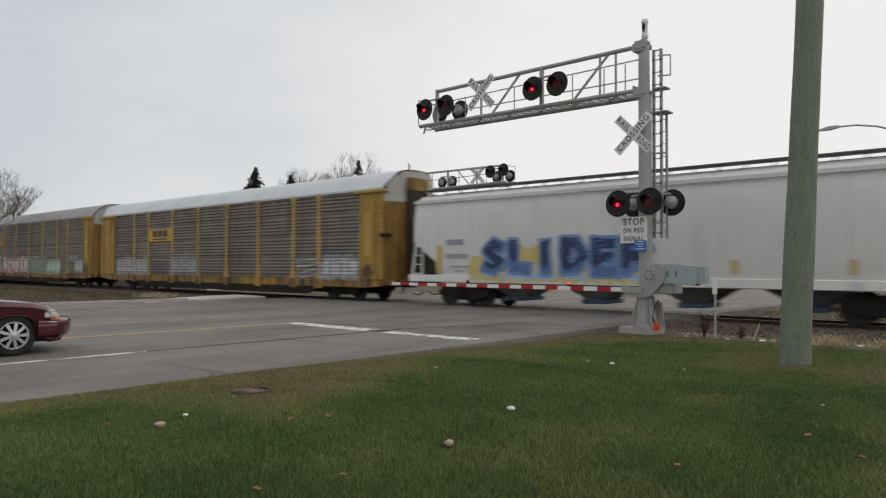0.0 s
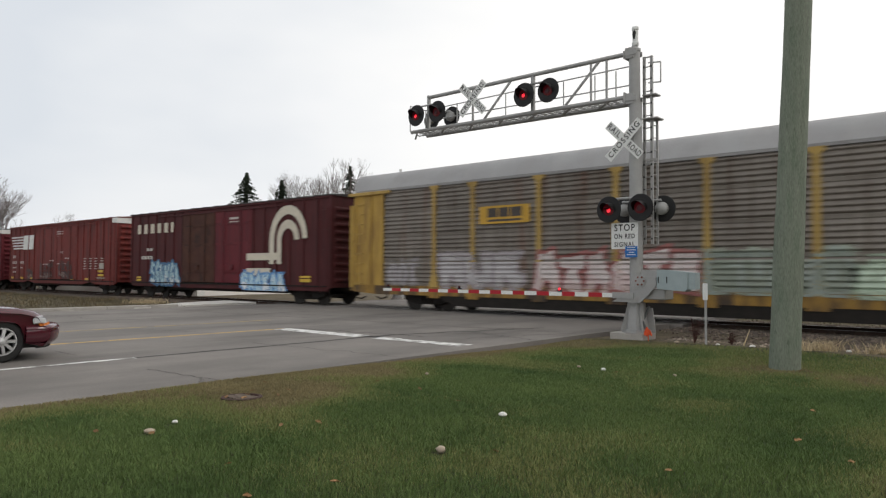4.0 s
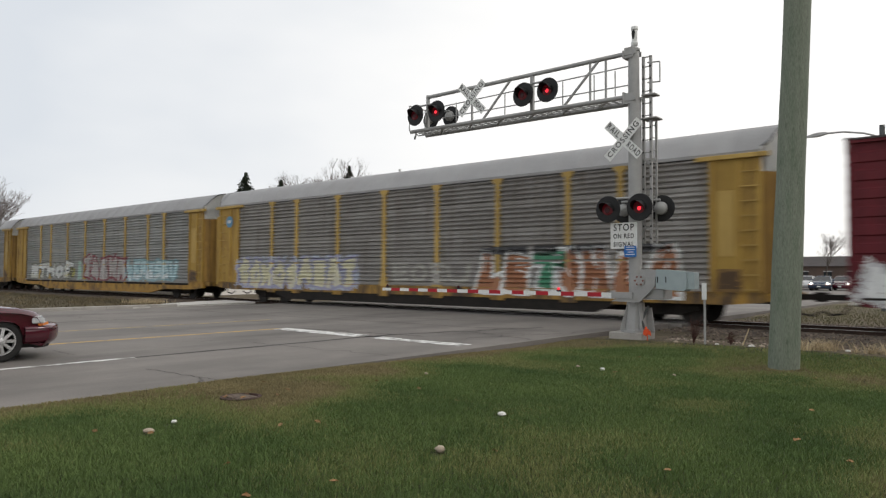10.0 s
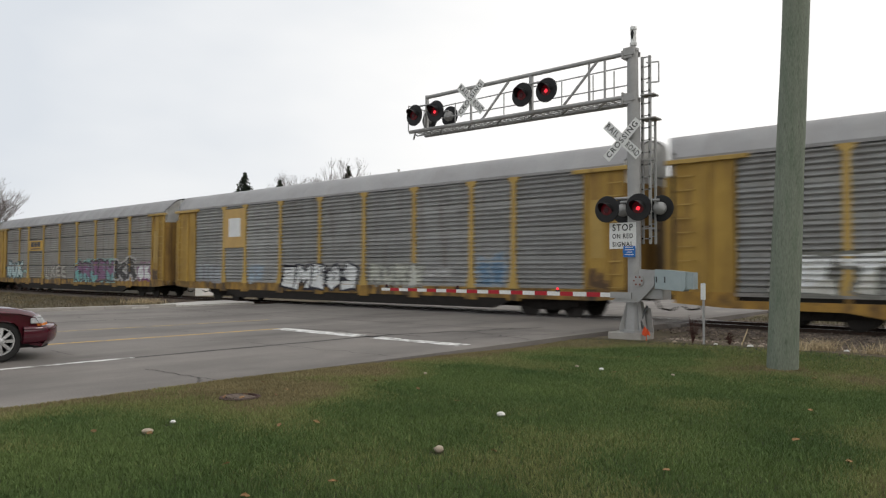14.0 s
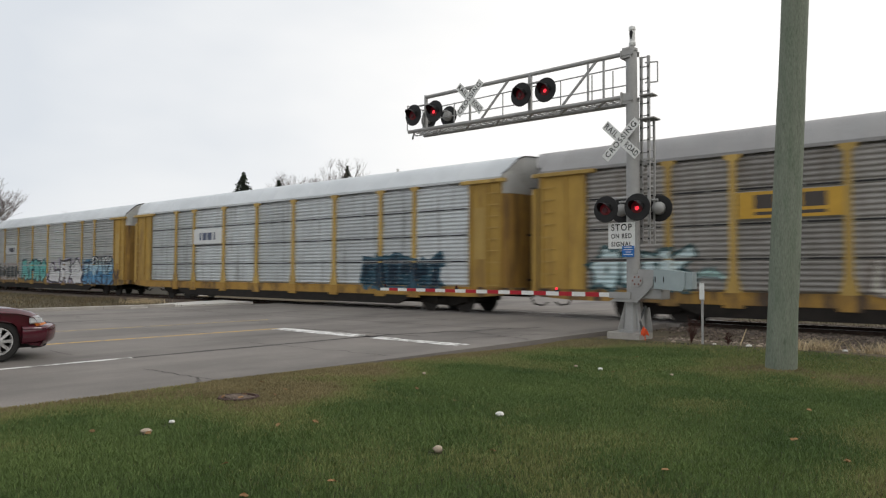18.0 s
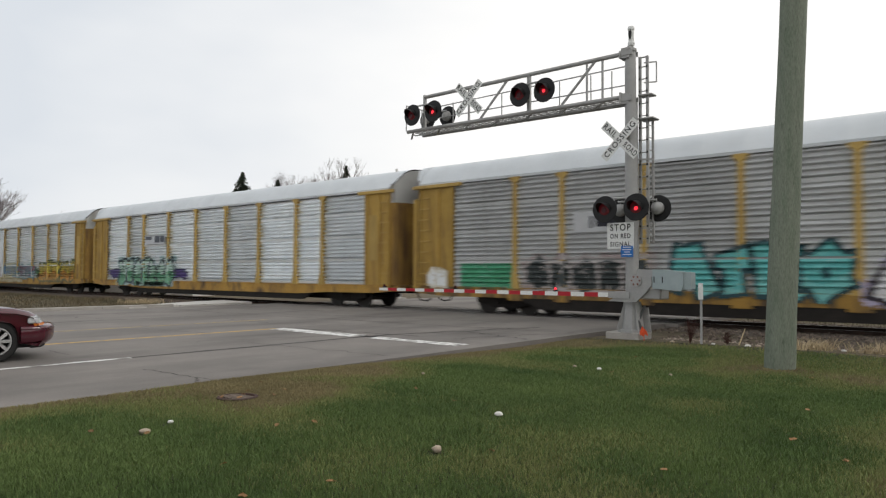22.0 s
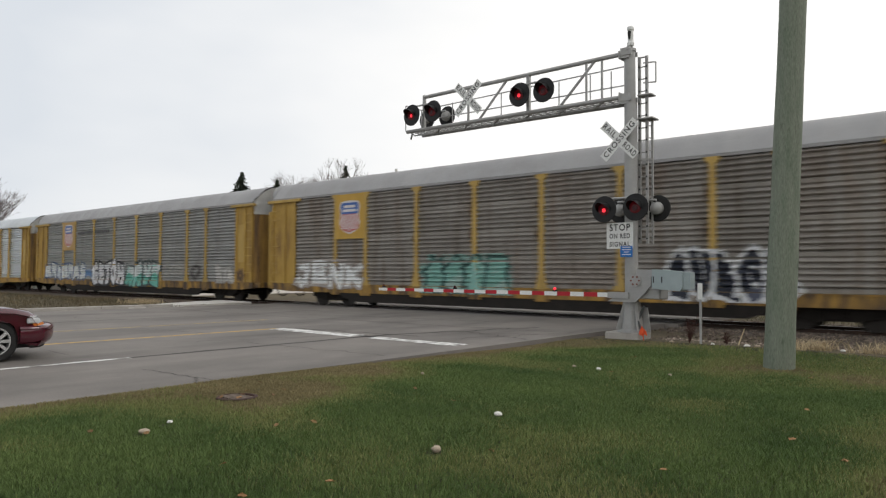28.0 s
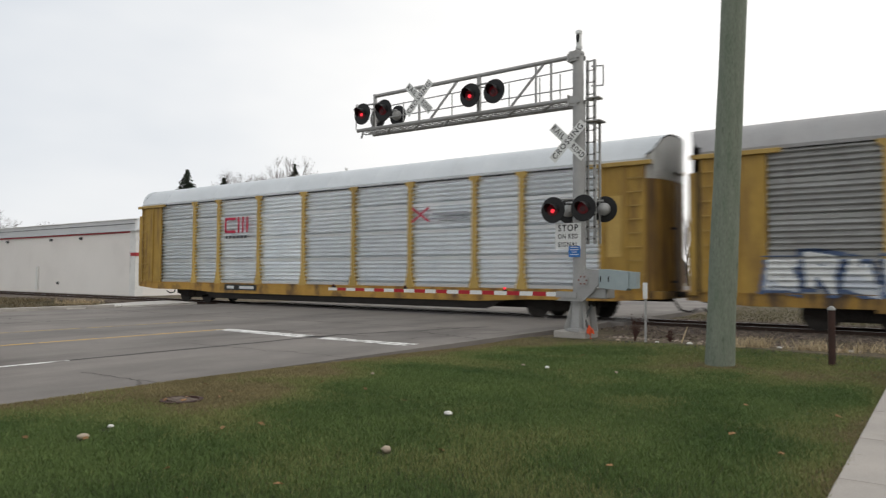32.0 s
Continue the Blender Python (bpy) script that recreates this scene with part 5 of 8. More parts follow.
    part("door_head", Geo().box(13.48, 13.83, -0.60, 0.60, 4.90, 5.48, 0.02), M_YELLOWEND, edge, "yellow head of the inner door")
    part("door_handle", Geo().box(13.10, 13.50, -1.66, -1.30, 2.84, 2.98, 0.01), M_DARK, edge)
    part("rust_edge", Geo().bar((13.25, -1.50, 4.95), (13.62, -0.9, 5.72), 0.05, 0.09), M_RUSTDOOR, c, "rusty edge of the gable")
    lower_body(c, 0.972)

    c = autorack(152.33, "brown", "grey", label="grimy grey-brown autorack with a tag in red and pale green")
    plate(c, bay_x(3, 0.12), bay_x(3, 0.88), 3.30, 3.95, ypl, csx, "yellow plate with a dark logo")
    tag(c, bay_x(1, 0.1), bay_x(1, 0.7), 1.05, 1.95, ((0.36, 0.34, 0.35), (0.27, 0.25, 0.25)), 7, weight=0.2)
    tag(c, bay_x(2, 0.2), bay_x(3, 0.75), 1.0, 2.1, ((0.45, 0.43, 0.44), (0.34, 0.31, 0.32)), 8, n=3, weight=0.36, cloud=(0.36, 0.33, 0.335))
    tag(c, bay_x(3, 0.95), bay_x(5, 0.92), 0.92, 2.15, ((0.60, 0.54, 0.53), (0.30, 0.12, 0.11), (0.56, 0.45, 0.44)), 9, n=6, weight=0.35)
    tag(c, bay_x(6, 0.0), bay_x(7, 0.25), 1.0, 2.05, ((0.24, 0.27, 0.225), (0.28, 0.32, 0.29)), 10, n=4, cloud=(0.30, 0.34, 0.28))
    tag(c, bay_x(7, 0.30), bay_x(8, 0.30), 0.95, 1.85, ((0.46, 0.56, 0.45), (0.30, 0.36, 0.28)), 11, n=3, weight=0.38, cloud=(0.36, 0.43, 0.34))
    tag(c, bay_x(9, 0.45), bay_x(9, 1.0), 1.0, 1.95, ((0.52, 0.57, 0.62), (0.20, 0.20, 0.22)), 12, n=2)
    tag(c, bay_x(9, 0.05), bay_x(9, 0.75), 1.85, 2.2, ((0.40, 0.42, 0.44), (0.30, 0.30, 0.30)), 81, n=4, weight=0.2)

    # boxcars
    c = boxcar(127.40, M_BOX3, (M_RUSTDOOR, M_BOX2), M_BOXROOF, "up", "dark maroon boxcar with cream logo and rusty door", end_white=False)
    cream = (0.62, 0.57, 0.47)
    blocks(c, [(x, 3.80, 0.42, 0.56) for x in (-8.55, -7.75, -6.95, -6.15, -5.35)] + [(-4.6, 3.80, 0.3, 0.56)], cream, -1.535)
    g = Geo()
    for r0, r1 in ((0.60, 1.02), (1.28, 1.72)):
        n = 14
        a = [math.pi * (0.02 + 0.98 * i / n) for i in range(n + 1)]
        for u, v in zip(a, a[1:]):
            g.face([(6.35 + r0 * 0.85 * math.cos(q), -1.54, 3.0 + r0 * math.sin(q)) if k else (6.35 + r1 * 0.85 * math.cos(q), -1.54, 3.0 + r1 * math.sin(q)) for k, q in ((0, u), (0, v), (1, v), (1, u))])
    g.box(4.90, 5.27, -1.544, -1.54, 1.9, 3.02)
    g.box(5.50, 5.85, -1.544, -1.54, 1.9, 3.02)
    g.box(3.0, 5.85, -1.544, -1.54, 2.1, 2.45)
    g.box(3.0, 5.0, -1.544, -1.54, 1.35, 1.70)
    part("emblem", g, paint(cream), c, "large cream emblem of curved bands", smooth=0)
    tag(c, -6.8, -3.5, 0.75, 1.95, ((0.36, 0.52, 0.58), (0.06, 0.15, 0.28), (0.58, 0.63, 0.64)), 13, n=6, y=-1.545, weight=0.30)
    tag(c, 2.6, 6.2, 0.55, 1.45, ((0.42, 0.60, 0.70), BL, W_), 14, y=-1.55)
    marks(c, rows_of(-7.4, 2.75, 2, 0.3, 0.16) + rows_of(-8.0, 2.25, 4, 0.26, 0.2) + rows_of(1.4, 4.05, 1, 0.8, 0.1) + rows_of(1.4, 4.25, 1, 0.8, 0.1), (0.55, 0.52, 0.48), y=-1.535)
    marks(c, [(-8.6, 0.95, 0.55, 0.12), (-8.6, 1.12, 0.55, 0.1), (7.3, 1.05, 0.75, 0.14), (7.3, 1.24, 0.75, 0.1)], (0.62, 0.42, 0.06), y=-1.535, label="yellow reflective marks")

    c = boxcar(106.58, M_BOX1, (M_BOX1, M_BOX1), M_BOXROOFR, "up", "red-brown boxcar with white striped logo")
    blocks(c, [(-9.05 + 0.12 * k, 4.13 - 0.22 * k, 2.55 - 0.05 * k, 0.11) for k in range(5)], (0.76, 0.76, 0.74), -1.535, "logo_bar")
    g = Geo()
    for a, b in ((-6.5, -5.55), (-5.35, -4.45)):
        g.prism([(a, 3.2), (b, 3.2), (b + 0.12, 4.3), (a + 0.12, 4.3)], -1.545, -1.535)
    part("emblem", g, paint((0.76, 0.76, 0.74)), c, "plain white logo blocks", smooth=0)
    st = rows_of(-8.6, 2.55, 2, 0.24, 0.22) + rows_of(-8.7, 2.1, 3, 0.26, 0.2) + rows_of(-7.0, 2.1, 3, 0.2, 0.2) + rows_of(-8.6, 1.75, 3, 0.2, 0.1) + rows_of(-7.0, 1.75, 3, 0.14, 0.1) + rows_of(-8.6, 1.4, 2, 0.3, 0.12)
    st += [(0.0, 4.35 - k * 0.16, 1.1, 0.07) for k in range(3)] + rows_of(0.7, 2.8, 2, 0.18, 0.16) + rows_of(-2.6, 2.0, 1, 1.3, 0.07) + rows_of(0.2, 2.02, 1, 1.4, 0.07) + rows_of(-1.2, 2.25, 2, 0.3, 0.1) + rows_of(1.5, 2.4, 2, 0.3, 0.08)
    for x in (4.6, 5.5, 6.3, 7.2):
        st += [(x, 2.35 - k * 0.17, 0.42, 0.06) for k in range(5)]
    marks(c, st, (0.46, 0.40, 0.37), y=-1.545)
    marks(c, [(x, 0.92, 0.5, 0.14) for x in (-8.9, -6.9, -4.9, 2.5, 4.9)] + [(6.9, 1.45, 0.75, 0.14), (6.9, 1.2, 0.75, 0.14)], (0.66, 0.42, 0.05), y=-1.545, label="yellow reflective marks")
    marks(c, [(7.0, 1.7, 0.7, 0.35), (6.7, 1.05, 1.2, 0.06)], (0.40, 0.39, 0.35), y=-1.54)
    grime = ((0.035, 0.018, 0.017), (0.075, 0.028, 0.024), (0.22, 0.17, 0.15))
    tag(c, -2.9, -0.6, 1.05, 2.0, grime, 71, n=3, y=-1.555, weight=0.14)
    tag(c, 0.5, 2.9, 1.05, 2.1, grime, 72, n=3, y=-1.555, weight=0.14)
    tag(c, -5.6, -4.4, 0.95, 1.6, grime, 73, n=2, y=-1.545, weight=0.14)

    c = boxcar(85.68, M_BOX2, (M_BOX2, M_BOX2), M_BOXROOF, "across", "maroon boxcar with horizontally ribbed side panels")
    tag(c, -9.2, -7.5, 0.75, 1.75, (W_, (0.50, 0.50, 0.52)), 15, n=2, y=-1.545, cloud=(0.60, 0.60, 0.60))
    st = rows_of(-7.4, 2.1, 2, 0.24, 0.15) + rows_of(-7.2, 1.65, 3, 0.2, 0.15) + rows_of(-5.6, 1.65, 3, 0.2, 0.12) + rows_of(-2.4, 3.0, 1, 0.8, 0.12) + rows_of(1.0, 3.05, 1, 0.9, 0.12) + [(0.2, 4.2, 0.9, 0.06), (0.2, 4.32, 0.9, 0.06)]
    st += rows_of(-3.0, 1.2, 4, 0.26, 0.08, 1.0) + rows_of(6.2, 1.2, 2, 0.25, 0.2) + rows_of(8.0, 1.1, 2, 0.25, 0.2)
    marks(c, st, (0.62, 0.60, 0.58), y=-1.56)
    marks(c, [(3.75, 1.15, 0.5, 0.5), (3.65, 1.1, 0.3, 0.25)], (0.26, 0.23, 0.18), y=-1.56, label="faded tan patch")
    tag(c, -2.8, -0.8, 1.0, 1.9, grime, 74, n=3, y=-1.555, weight=0.14)
    tag(c, 0.6, 2.8, 1.0, 2.1, grime, 75, n=3, y=-1.555, weight=0.14)
    tag(c, 7.3, 8.6, 0.95, 1.7, ((0.66, 0.64, 0.62), (0.45, 0.40, 0.40)), 16, n=2, y=-1.55)
    marks(c, [(x, 0.86, 0.5, 0.14) for x in (-6.0, -4.4, 0.0, 5.6, 8.3)], (0.66, 0.36, 0.05), y=-1.56, label="orange reflective marks")

    # autoracks behind the boxcars, numbered from the front
    at = lambda k: 75.30 - CAR_PITCH * (k + 0.5)
    c = autorack(at(0), "mid", "grey", label="grey autorack with brown, green and pale yellow graffiti")
    tag(c, bay_x(1, 0.0), bay_x(4, 0.40), 0.80, 2.0, ((0.62, 0.60, 0.43), (0.33, 0.33, 0.46), (0.55, 0.53, 0.42)), 17, n=9, weight=0.34, cloud=(0.42, 0.46, 0.54))
    tag(c, bay_x(5, 0.15), bay_x(6, 0.55), 1.1, 1.85, ((0.42, 0.41, 0.38), (0.30, 0.29, 0.27)), 18, n=4, weight=0.2)
    for i, (a, b, text, fill) in enumerate(((bay_x(6, 0.68), bay_x(7, 0.46), "LE", OR), (bay_x(7, 0.47), bay_x(7, 0.88), "T", GR), (bay_x(7, 0.90), bay_x(8, 0.78), "OH", OR), (bay_x(8, 0.84), bay_x(9, 0.62), "LA", OR))):
        tag(c, a, b, 0.80, 2.15, (fill, W_), 19 + i, text=text, weight=0.36)
        tag(c, a + 0.2, b - 0.1, 2.22, 2.42, ((0.05, 0.05, 0.055), (0.10, 0.10, 0.10)), 90 + i, n=4, weight=0.7)
    disc = part("emblem", Geo().lathe([(0.30, 0.0), (0.30, 0.008), (0.02, 0.009)], (-12.95, -SIDE - 0.058, 4.1), "y", 20), paint((0.10, 0.25, 0.40)), c, "small round blue logo", smooth=0)
    part("emblem_mark", Geo().box(-13.10, -12.80, -SIDE - 0.074, -SIDE - 0.068, 4.02, 4.18), paint((0.55, 0.60, 0.64)), disc, smooth=0)
    c = autorack(at(1), "pale", "grey", label="grey autorack with white, red and pale blue graffiti", sill="low")
    tag(c, bay_x(1, 0.3), bay_x(4, 0.30), 1.0, 2.05, (W_, (0.20, 0.20, 0.18), (0.62, 0.62, 0.58)), 22, text="ETHOS", weight=0.34)
    tag(c, bay_x(3, 0.9), bay_x(4, 0.45), 1.1, 1.75, ((0.55, 0.50, 0.16), (0.34, 0.33, 0.24)), 82, n=2)
    tag(c, bay_x(4, 0.62), bay_x(4, 0.80), 1.0, 2.0, ((0.42, 0.62, 0.56), (0.40, 0.50, 0.47)), 83, n=1, weight=0.3)
    tag(c, bay_x(4, 0.90), bay_x(6, 1.02), 1.0, 2.4, ((0.47, 0.455, 0.45), (0.24, 0.055, 0.07)), 23, n=5, weight=0.36)
    tag(c, bay_x(7, 0.05), bay_x(9, 0.52), 1.0, 2.1, ((0.50, 0.66, 0.70), (0.28, 0.42, 0.47), (0.66, 0.72, 0.74)), 24, n=7, weight=0.27)
    plate(c, bay_x(3, 0.97), bay_x(4, 0.18), 1.4, 1.75, W_, [(0.2, 0.8, 0.3, 0.6, K_)], "white stencil plate")
    for i, (p, dx, z) in enumerate(((2, -0.45, 2.2), (3, -0.5, 2.25), (4, -0.5, 2.2), (4, -0.45, 3.1), (5, -0.5, 2.3), (5, -0.5, 3.15), (6, -0.5, 2.3), (6, -0.45, 3.2), (7, 0.12, 2.3), (7, 0.12, 3.2))):
        stain(c, POSTS[p] + dx, POSTS[p] + dx + 0.4, z - 0.35, z + 0.30, (0.17, 0.12, 0.085), 320 + i)
    c = autorack(at(2), "pale", "grey", label="grey-brown autorack with a white square plate")
    plate(c, bay_x(2, 0.05), bay_x(2, 0.97), 2.75, 4.75, (0.50, 0.33, 0.12), [(0.22, 0.82, 0.28, 0.76, W_)], "tan plate with a white square")
    tag(c, bay_x(1, 0.1), bay_x(1, 0.9), 1.0, 1.85, ((0.40, 0.43, 0.46), (0.30, 0.30, 0.31)), 25, n=4)
    tag(c, bay_x(3, 0.1), bay_x(3, 0.5), 1.0, 1.75, ((0.36, 0.44, 0.52), (0.32, 0.34, 0.36)), 84, n=2)
    tag(c, bay_x(4, 0.05), bay_x(5, 0.85), 0.78, 1.78, (W_, K_), 26, text="EMEOS", weight=0.35)
    tag(c, bay_x(6, 0.1), bay_x(7, 0.15), 1.0, 1.8, ((0.50, 0.51, 0.46), (0.27, 0.27, 0.25)), 27, n=4, weight=0.34)
    tag(c, bay_x(7, 0.2), bay_x(7, 0.65), 1.4, 1.65, ((0.55, 0.56, 0.55), (0.40, 0.40, 0.39)), 85, n=3, weight=0.3)
    tag(c, bay_x(8, 0.2), bay_x(8, 0.8), 1.05, 2.05, ((0.17, 0.27, 0.38), (0.30, 0.36, 0.42)), 28, n=2, weight=0.38)
    c = autorack(at(3), "mid", "grey", slits=True, label="weathered autorack with slotted screens, cyan and purple tags")
    plate(c, bay_x(3, 0.05), bay_x(3, 0.97), 3.05, 3.80, ypl, csx, "yellow plate with a dark logo")
    tag(c, bay_x(1, 0.05), bay_x(2, 0.35), 1.0, 2.15, ((0.56, 0.68, 0.70), (0.05, 0.10, 0.11), (0.48, 0.62, 0.65)), 29, n=3, weight=0.36)
    tag(c, bay_x(2, 0.40), bay_x(2, 0.85), 1.35, 1.65, ((0.40, 0.60, 0.58), (0.16, 0.20, 0.20)), 86, n=1)
    tag(c, bay_x(4, 0.15), bay_x(5, 0.40), 1.0, 1.9, ((0.50, 0.48, 0.44), (0.20, 0.18, 0.165)), 30, n=4, weight=0.18)
    tag(c, bay_x(6, 0.0), bay_x(7, 0.98), 0.88, 2.1, ((0.27, 0.14, 0.25), (0.06, 0.05, 0.06), (0.20, 0.44, 0.43)), 31, text="CRUSH", weight=0.36, cloud=(0.28, 0.52, 0.50))
    tag(c, bay_x(8, 0.05), bay_x(9, 0.35), 1.0, 2.25, ((0.07, 0.065, 0.065), (0.50, 0.48, 0.48)), 32, text="KR", weight=0.35)
    tag(c, bay_x(9, 0.40), bay_x(9, 0.95), 1.0, 1.95, (W_, (0.25, 0.10, 0.22)), 87, n=2)
    c = autorack(at(4), "dull_silver", "white", slits=True, label="silver autorack with slotted screens and dark blue tag", sill="plain")
    plate(c, bay_x(3, 0.02), bay_x(3, 0.96), 3.0, 3.80, (0.68, 0.70, 0.70), [(a, b, 0.25, 0.75, (0.08, 0.10, 0.16)) for a, b in ((0.22, 0.27), (0.33, 0.47), (0.50, 0.66), (0.72, 0.77))], "white plate with a dark logo")
    tag(c, bay_x(7, 0.6), bay_x(9, 0.5), 0.85, 2.05, ((0.015, 0.03, 0.05), (0.05, 0.11, 0.15), (0.02, 0.06, 0.09)), 33, n=6, weight=0.34)
    c = autorack(at(5), "grey", "white", label="grey autorack with green, teal, white and blue graffiti")
    plate(c, bay_x(3, 0.15), bay_x(3, 0.92), 2.85, 3.5, (0.48, 0.49, 0.50), [(0.28, 0.33, 0.2, 0.8, K_), (0.38, 0.72, 0.25, 0.75, K_), (0.77, 0.82, 0.2, 0.8, K_)], "pale plate with a dark logo")
    tag(c, -13.4, -12.5, 1.0, 1.6, (W_, (0.60, 0.56, 0.45)), 88, n=2, weight=0.5)
    tag(c, bay_x(1, 0.18), bay_x(1, 0.92), 1.05, 1.72, ((0.08, 0.32, 0.18), (0.10, 0.36, 0.22)), 34, n=4, weight=0.8, cloud=(0.10, 0.36, 0.22))
    tag(c, bay_x(2, 0.25), bay_x(4, 0.05), 0.90, 1.95, ((0.05, 0.06, 0.06), (0.40, 0.37, 0.36)), 35, n=5, weight=0.36, cloud=(0.36, 0.30, 0.29))
    tag(c, bay_x(4, 0.30), bay_x(5, 0.95), 0.82, 2.15, ((0.14, 0.47, 0.46), (0.03, 0.07, 0.08), (0.20, 0.52, 0.50)), 36, text="AINO", weight=0.36)
    tag(c, bay_x(6, 0.12), bay_x(7, 1.0), 0.75, 2.15, ((0.66, 0.66, 0.68), (0.03, 0.025, 0.035)), 37, text="LRG", weight=0.50, cloud=(0.42, 0.38, 0.50))
    tag(c, bay_x(8, 0.15), bay_x(9, 0.95), 0.75, 2.05, ((0.42, 0.58, 0.66), (0.03, 0.05, 0.09), (0.09, 0.27, 0.48)), 38, n=6, weight=0.36, split=True, cloud=(0.10, 0.27, 0.44))
    tag(c, bay_x(8, 0.85), bay_x(9, 0.90), 2.0, 2.42, (W_, K_), 39, n=6, weight=0.4)
    c = autorack(at(6), "silver", "white", label="bright silver autorack with a mint and purple tag")
    plate(c, bay_x(3, 0.10), bay_x(3, 0.90), 3.1, 3.6, (0.56, 0.58, 0.61), [(0.02, 0.35, 0.55, 0.95, (0.10, 0.11, 0.13)), (0.5, 0.75, 0.2, 0.95, (0.08, 0.09, 0.11)), (0.78, 0.98, 0.2, 0.95, (0.08, 0.09, 0.11))], "dark logo with bars")
    tag(c, bay_x(1, 0.12), bay_x(1, 0.60), 1.15, 1.6, (PU, (0.10, 0.08, 0.2)), 41, n=1, weight=0.6)
    tag(c, bay_x(4, 0.20), bay_x(4, 0.68), 1.15, 1.6, (PU, (0.10, 0.08, 0.2)), 42, n=1, weight=0.6)
    tag(c, bay_x(1, 0.60), bay_x(4, 0.22), 0.75, 2.10, ((0.55, 0.70, 0.64), (0.04, 0.06, 0.07), (0.16, 0.38, 0.24)), 40, n=7, cloud=(0.42, 0.56, 0.58), weight=0.34, split=True)
    tag(c, bay_x(2, 0.60), bay_x(3, 0.90), 0.72, 0.90, ((0.09, 0.13, 0.12), (0.30, 0.44, 0.38)), 89, n=9, weight=0.5)
    c = autorack(at(7), "silver", "white", label="silver autorack with black, white, yellow and orange graffiti")
    plate(c, bay_x(3, 0.08), bay_x(3, 0.88), 3.0, 3.5, (0.56, 0.58, 0.61), [(0.02, 0.35, 0.55, 0.95, (0.10, 0.11, 0.13)), (0.5, 0.98, 0.2, 0.95, (0.08, 0.09, 0.11))], "dark logo with bars")
    tag(c, bay_x(1, -0.20), bay_x(2, 0.95), 0.85, 1.95, ((0.035, 0.04, 0.055), (0.40, 0.42, 0.54), (0.08, 0.09, 0.14)), 43, n=6, weight=0.24)
    tag(c, bay_x(3, 0.05), bay_x(4, 0.60), 1.0, 1.95, ((0.68, 0.67, 0.68), (0.38, 0.27, 0.30), (0.62, 0.58, 0.60)), 44, text="BRUHE", weight=0.24)
    tag(c, bay_x(5, 0.0), bay_x(5, 0.95), 0.95, 1.95, ((0.16, 0.30, 0.50), (0.48, 0.45, 0.28), (0.58, 0.55, 0.42)), 45, n=5, weight=0.24)
    tag(c, bay_x(6, 0.0), bay_x(7, 0.15), 0.95, 1.9, ((0.36, 0.20, 0.26), (0.12, 0.26, 0.30), (0.55, 0.53, 0.54)), 95, n=6, weight=0.24)
    tag(c, bay_x(7, 0.25), bay_x(7, 0.50), 1.1, 1.6, ((0.12, 0.32, 0.16), K_), 96, n=1)
    tag(c, bay_x(7, 0.40), bay_x(9, 0.95), 0.80, 2.10, ((0.62, 0.52, 0.10), (0.10, 0.12, 0.06), (0.55, 0.27, 0.07)), 46, n=8, split=True, weight=0.32)
    tag(c, bay_x(4, 0.4), bay_x(6, 0.4), 0.66, 0.90, ((0.48, 0.46, 0.36), (0.36, 0.30, 0.16)), 97, n=12, weight=0.22)
    c = autorack(at(8), "worn", "grey", label="grimy brown autorack with a shield plate and white graffiti")
    plate(c, bay_x(2, 0.02), bay_x(2, 0.98), 2.95, 4.9, (0.48, 0.30, 0.06), (), "yellow plate behind a shield")
    shield(c, bay_x(2, 0.16), bay_x(2, 0.84), 3.15, 4.62)
    tag(c, bay_x(1, 0.02), bay_x(2, 0.92), 0.85, 1.9, (W_, (0.34, 0.31, 0.29)), 47, text="JENK", weight=0.32)
    tag(c, bay_x(4, 0.15), bay_x(5, 0.50), 0.80, 1.95, ((0.22, 0.43, 0.38), (0.05, 0.11, 0.10), (0.34, 0.48, 0.44)), 48, n=4, weight=0.36, cloud=(0.24, 0.40, 0.36))
    tag(c, bay_x(6, 0.1), bay_x(6, 0.95), 1.2, 1.9, ((0.30, 0.27, 0.24), (0.25, 0.22, 0.19)), 98, n=4, weight=0.16)
    tag(c, bay_x(7, 0.55), bay_x(9, 0.10), 0.78, 2.05, ((0.03, 0.035, 0.05), (0.66, 0.68, 0.70), (0.09, 0.10, 0.14)), 49, n=5, weight=0.35)
    for i, p in enumerate(range(2, 8)):
        for k, z in enumerate((1.3, 2.9, 3.9)):
            stain(c, POSTS[p] - 0.32, POSTS[p] - 0.08, z - 0.4, z + 0.3, (0.13, 0.085, 0.058), 340 + 3 * i + k)
    c = autorack(at(9), "pale", "grey", label="grey-brown autorack with a pink shield plate and white graffiti", sill="dirty")
    plate(c, bay_x(2, 0.02), bay_x(2, 0.98), 2.95, 4.9, (0.45, 0.28, 0.10), (), "faded plate behind a shield")
    shield(c, bay_x(2, 0.18), bay_x(2, 0.86), 3.15, 4.75)
    marks(c, rows_of(bay_x(3, 0.2), 4.0, 8, 0.22, 0.20) + rows_of(bay_x(4, 0.1), 4.0, 7, 0.22, 0.20), (0.10, 0.10, 0.10), y=-SIDE - 0.05)
    tag(c, bay_x(1, -0.05), bay_x(3, 0.60), 0.98, 1.95, (W_, (0.08, 0.12, 0.22), (0.56, 0.60, 0.66)), 50, n=7, weight=0.32)
    tag(c, bay_x(3, 0.55), bay_x(3, 0.98), 1.15, 1.6, ((0.12, 0.24, 0.46), (0.30, 0.36, 0.46)), 99, n=1, weight=0.5)
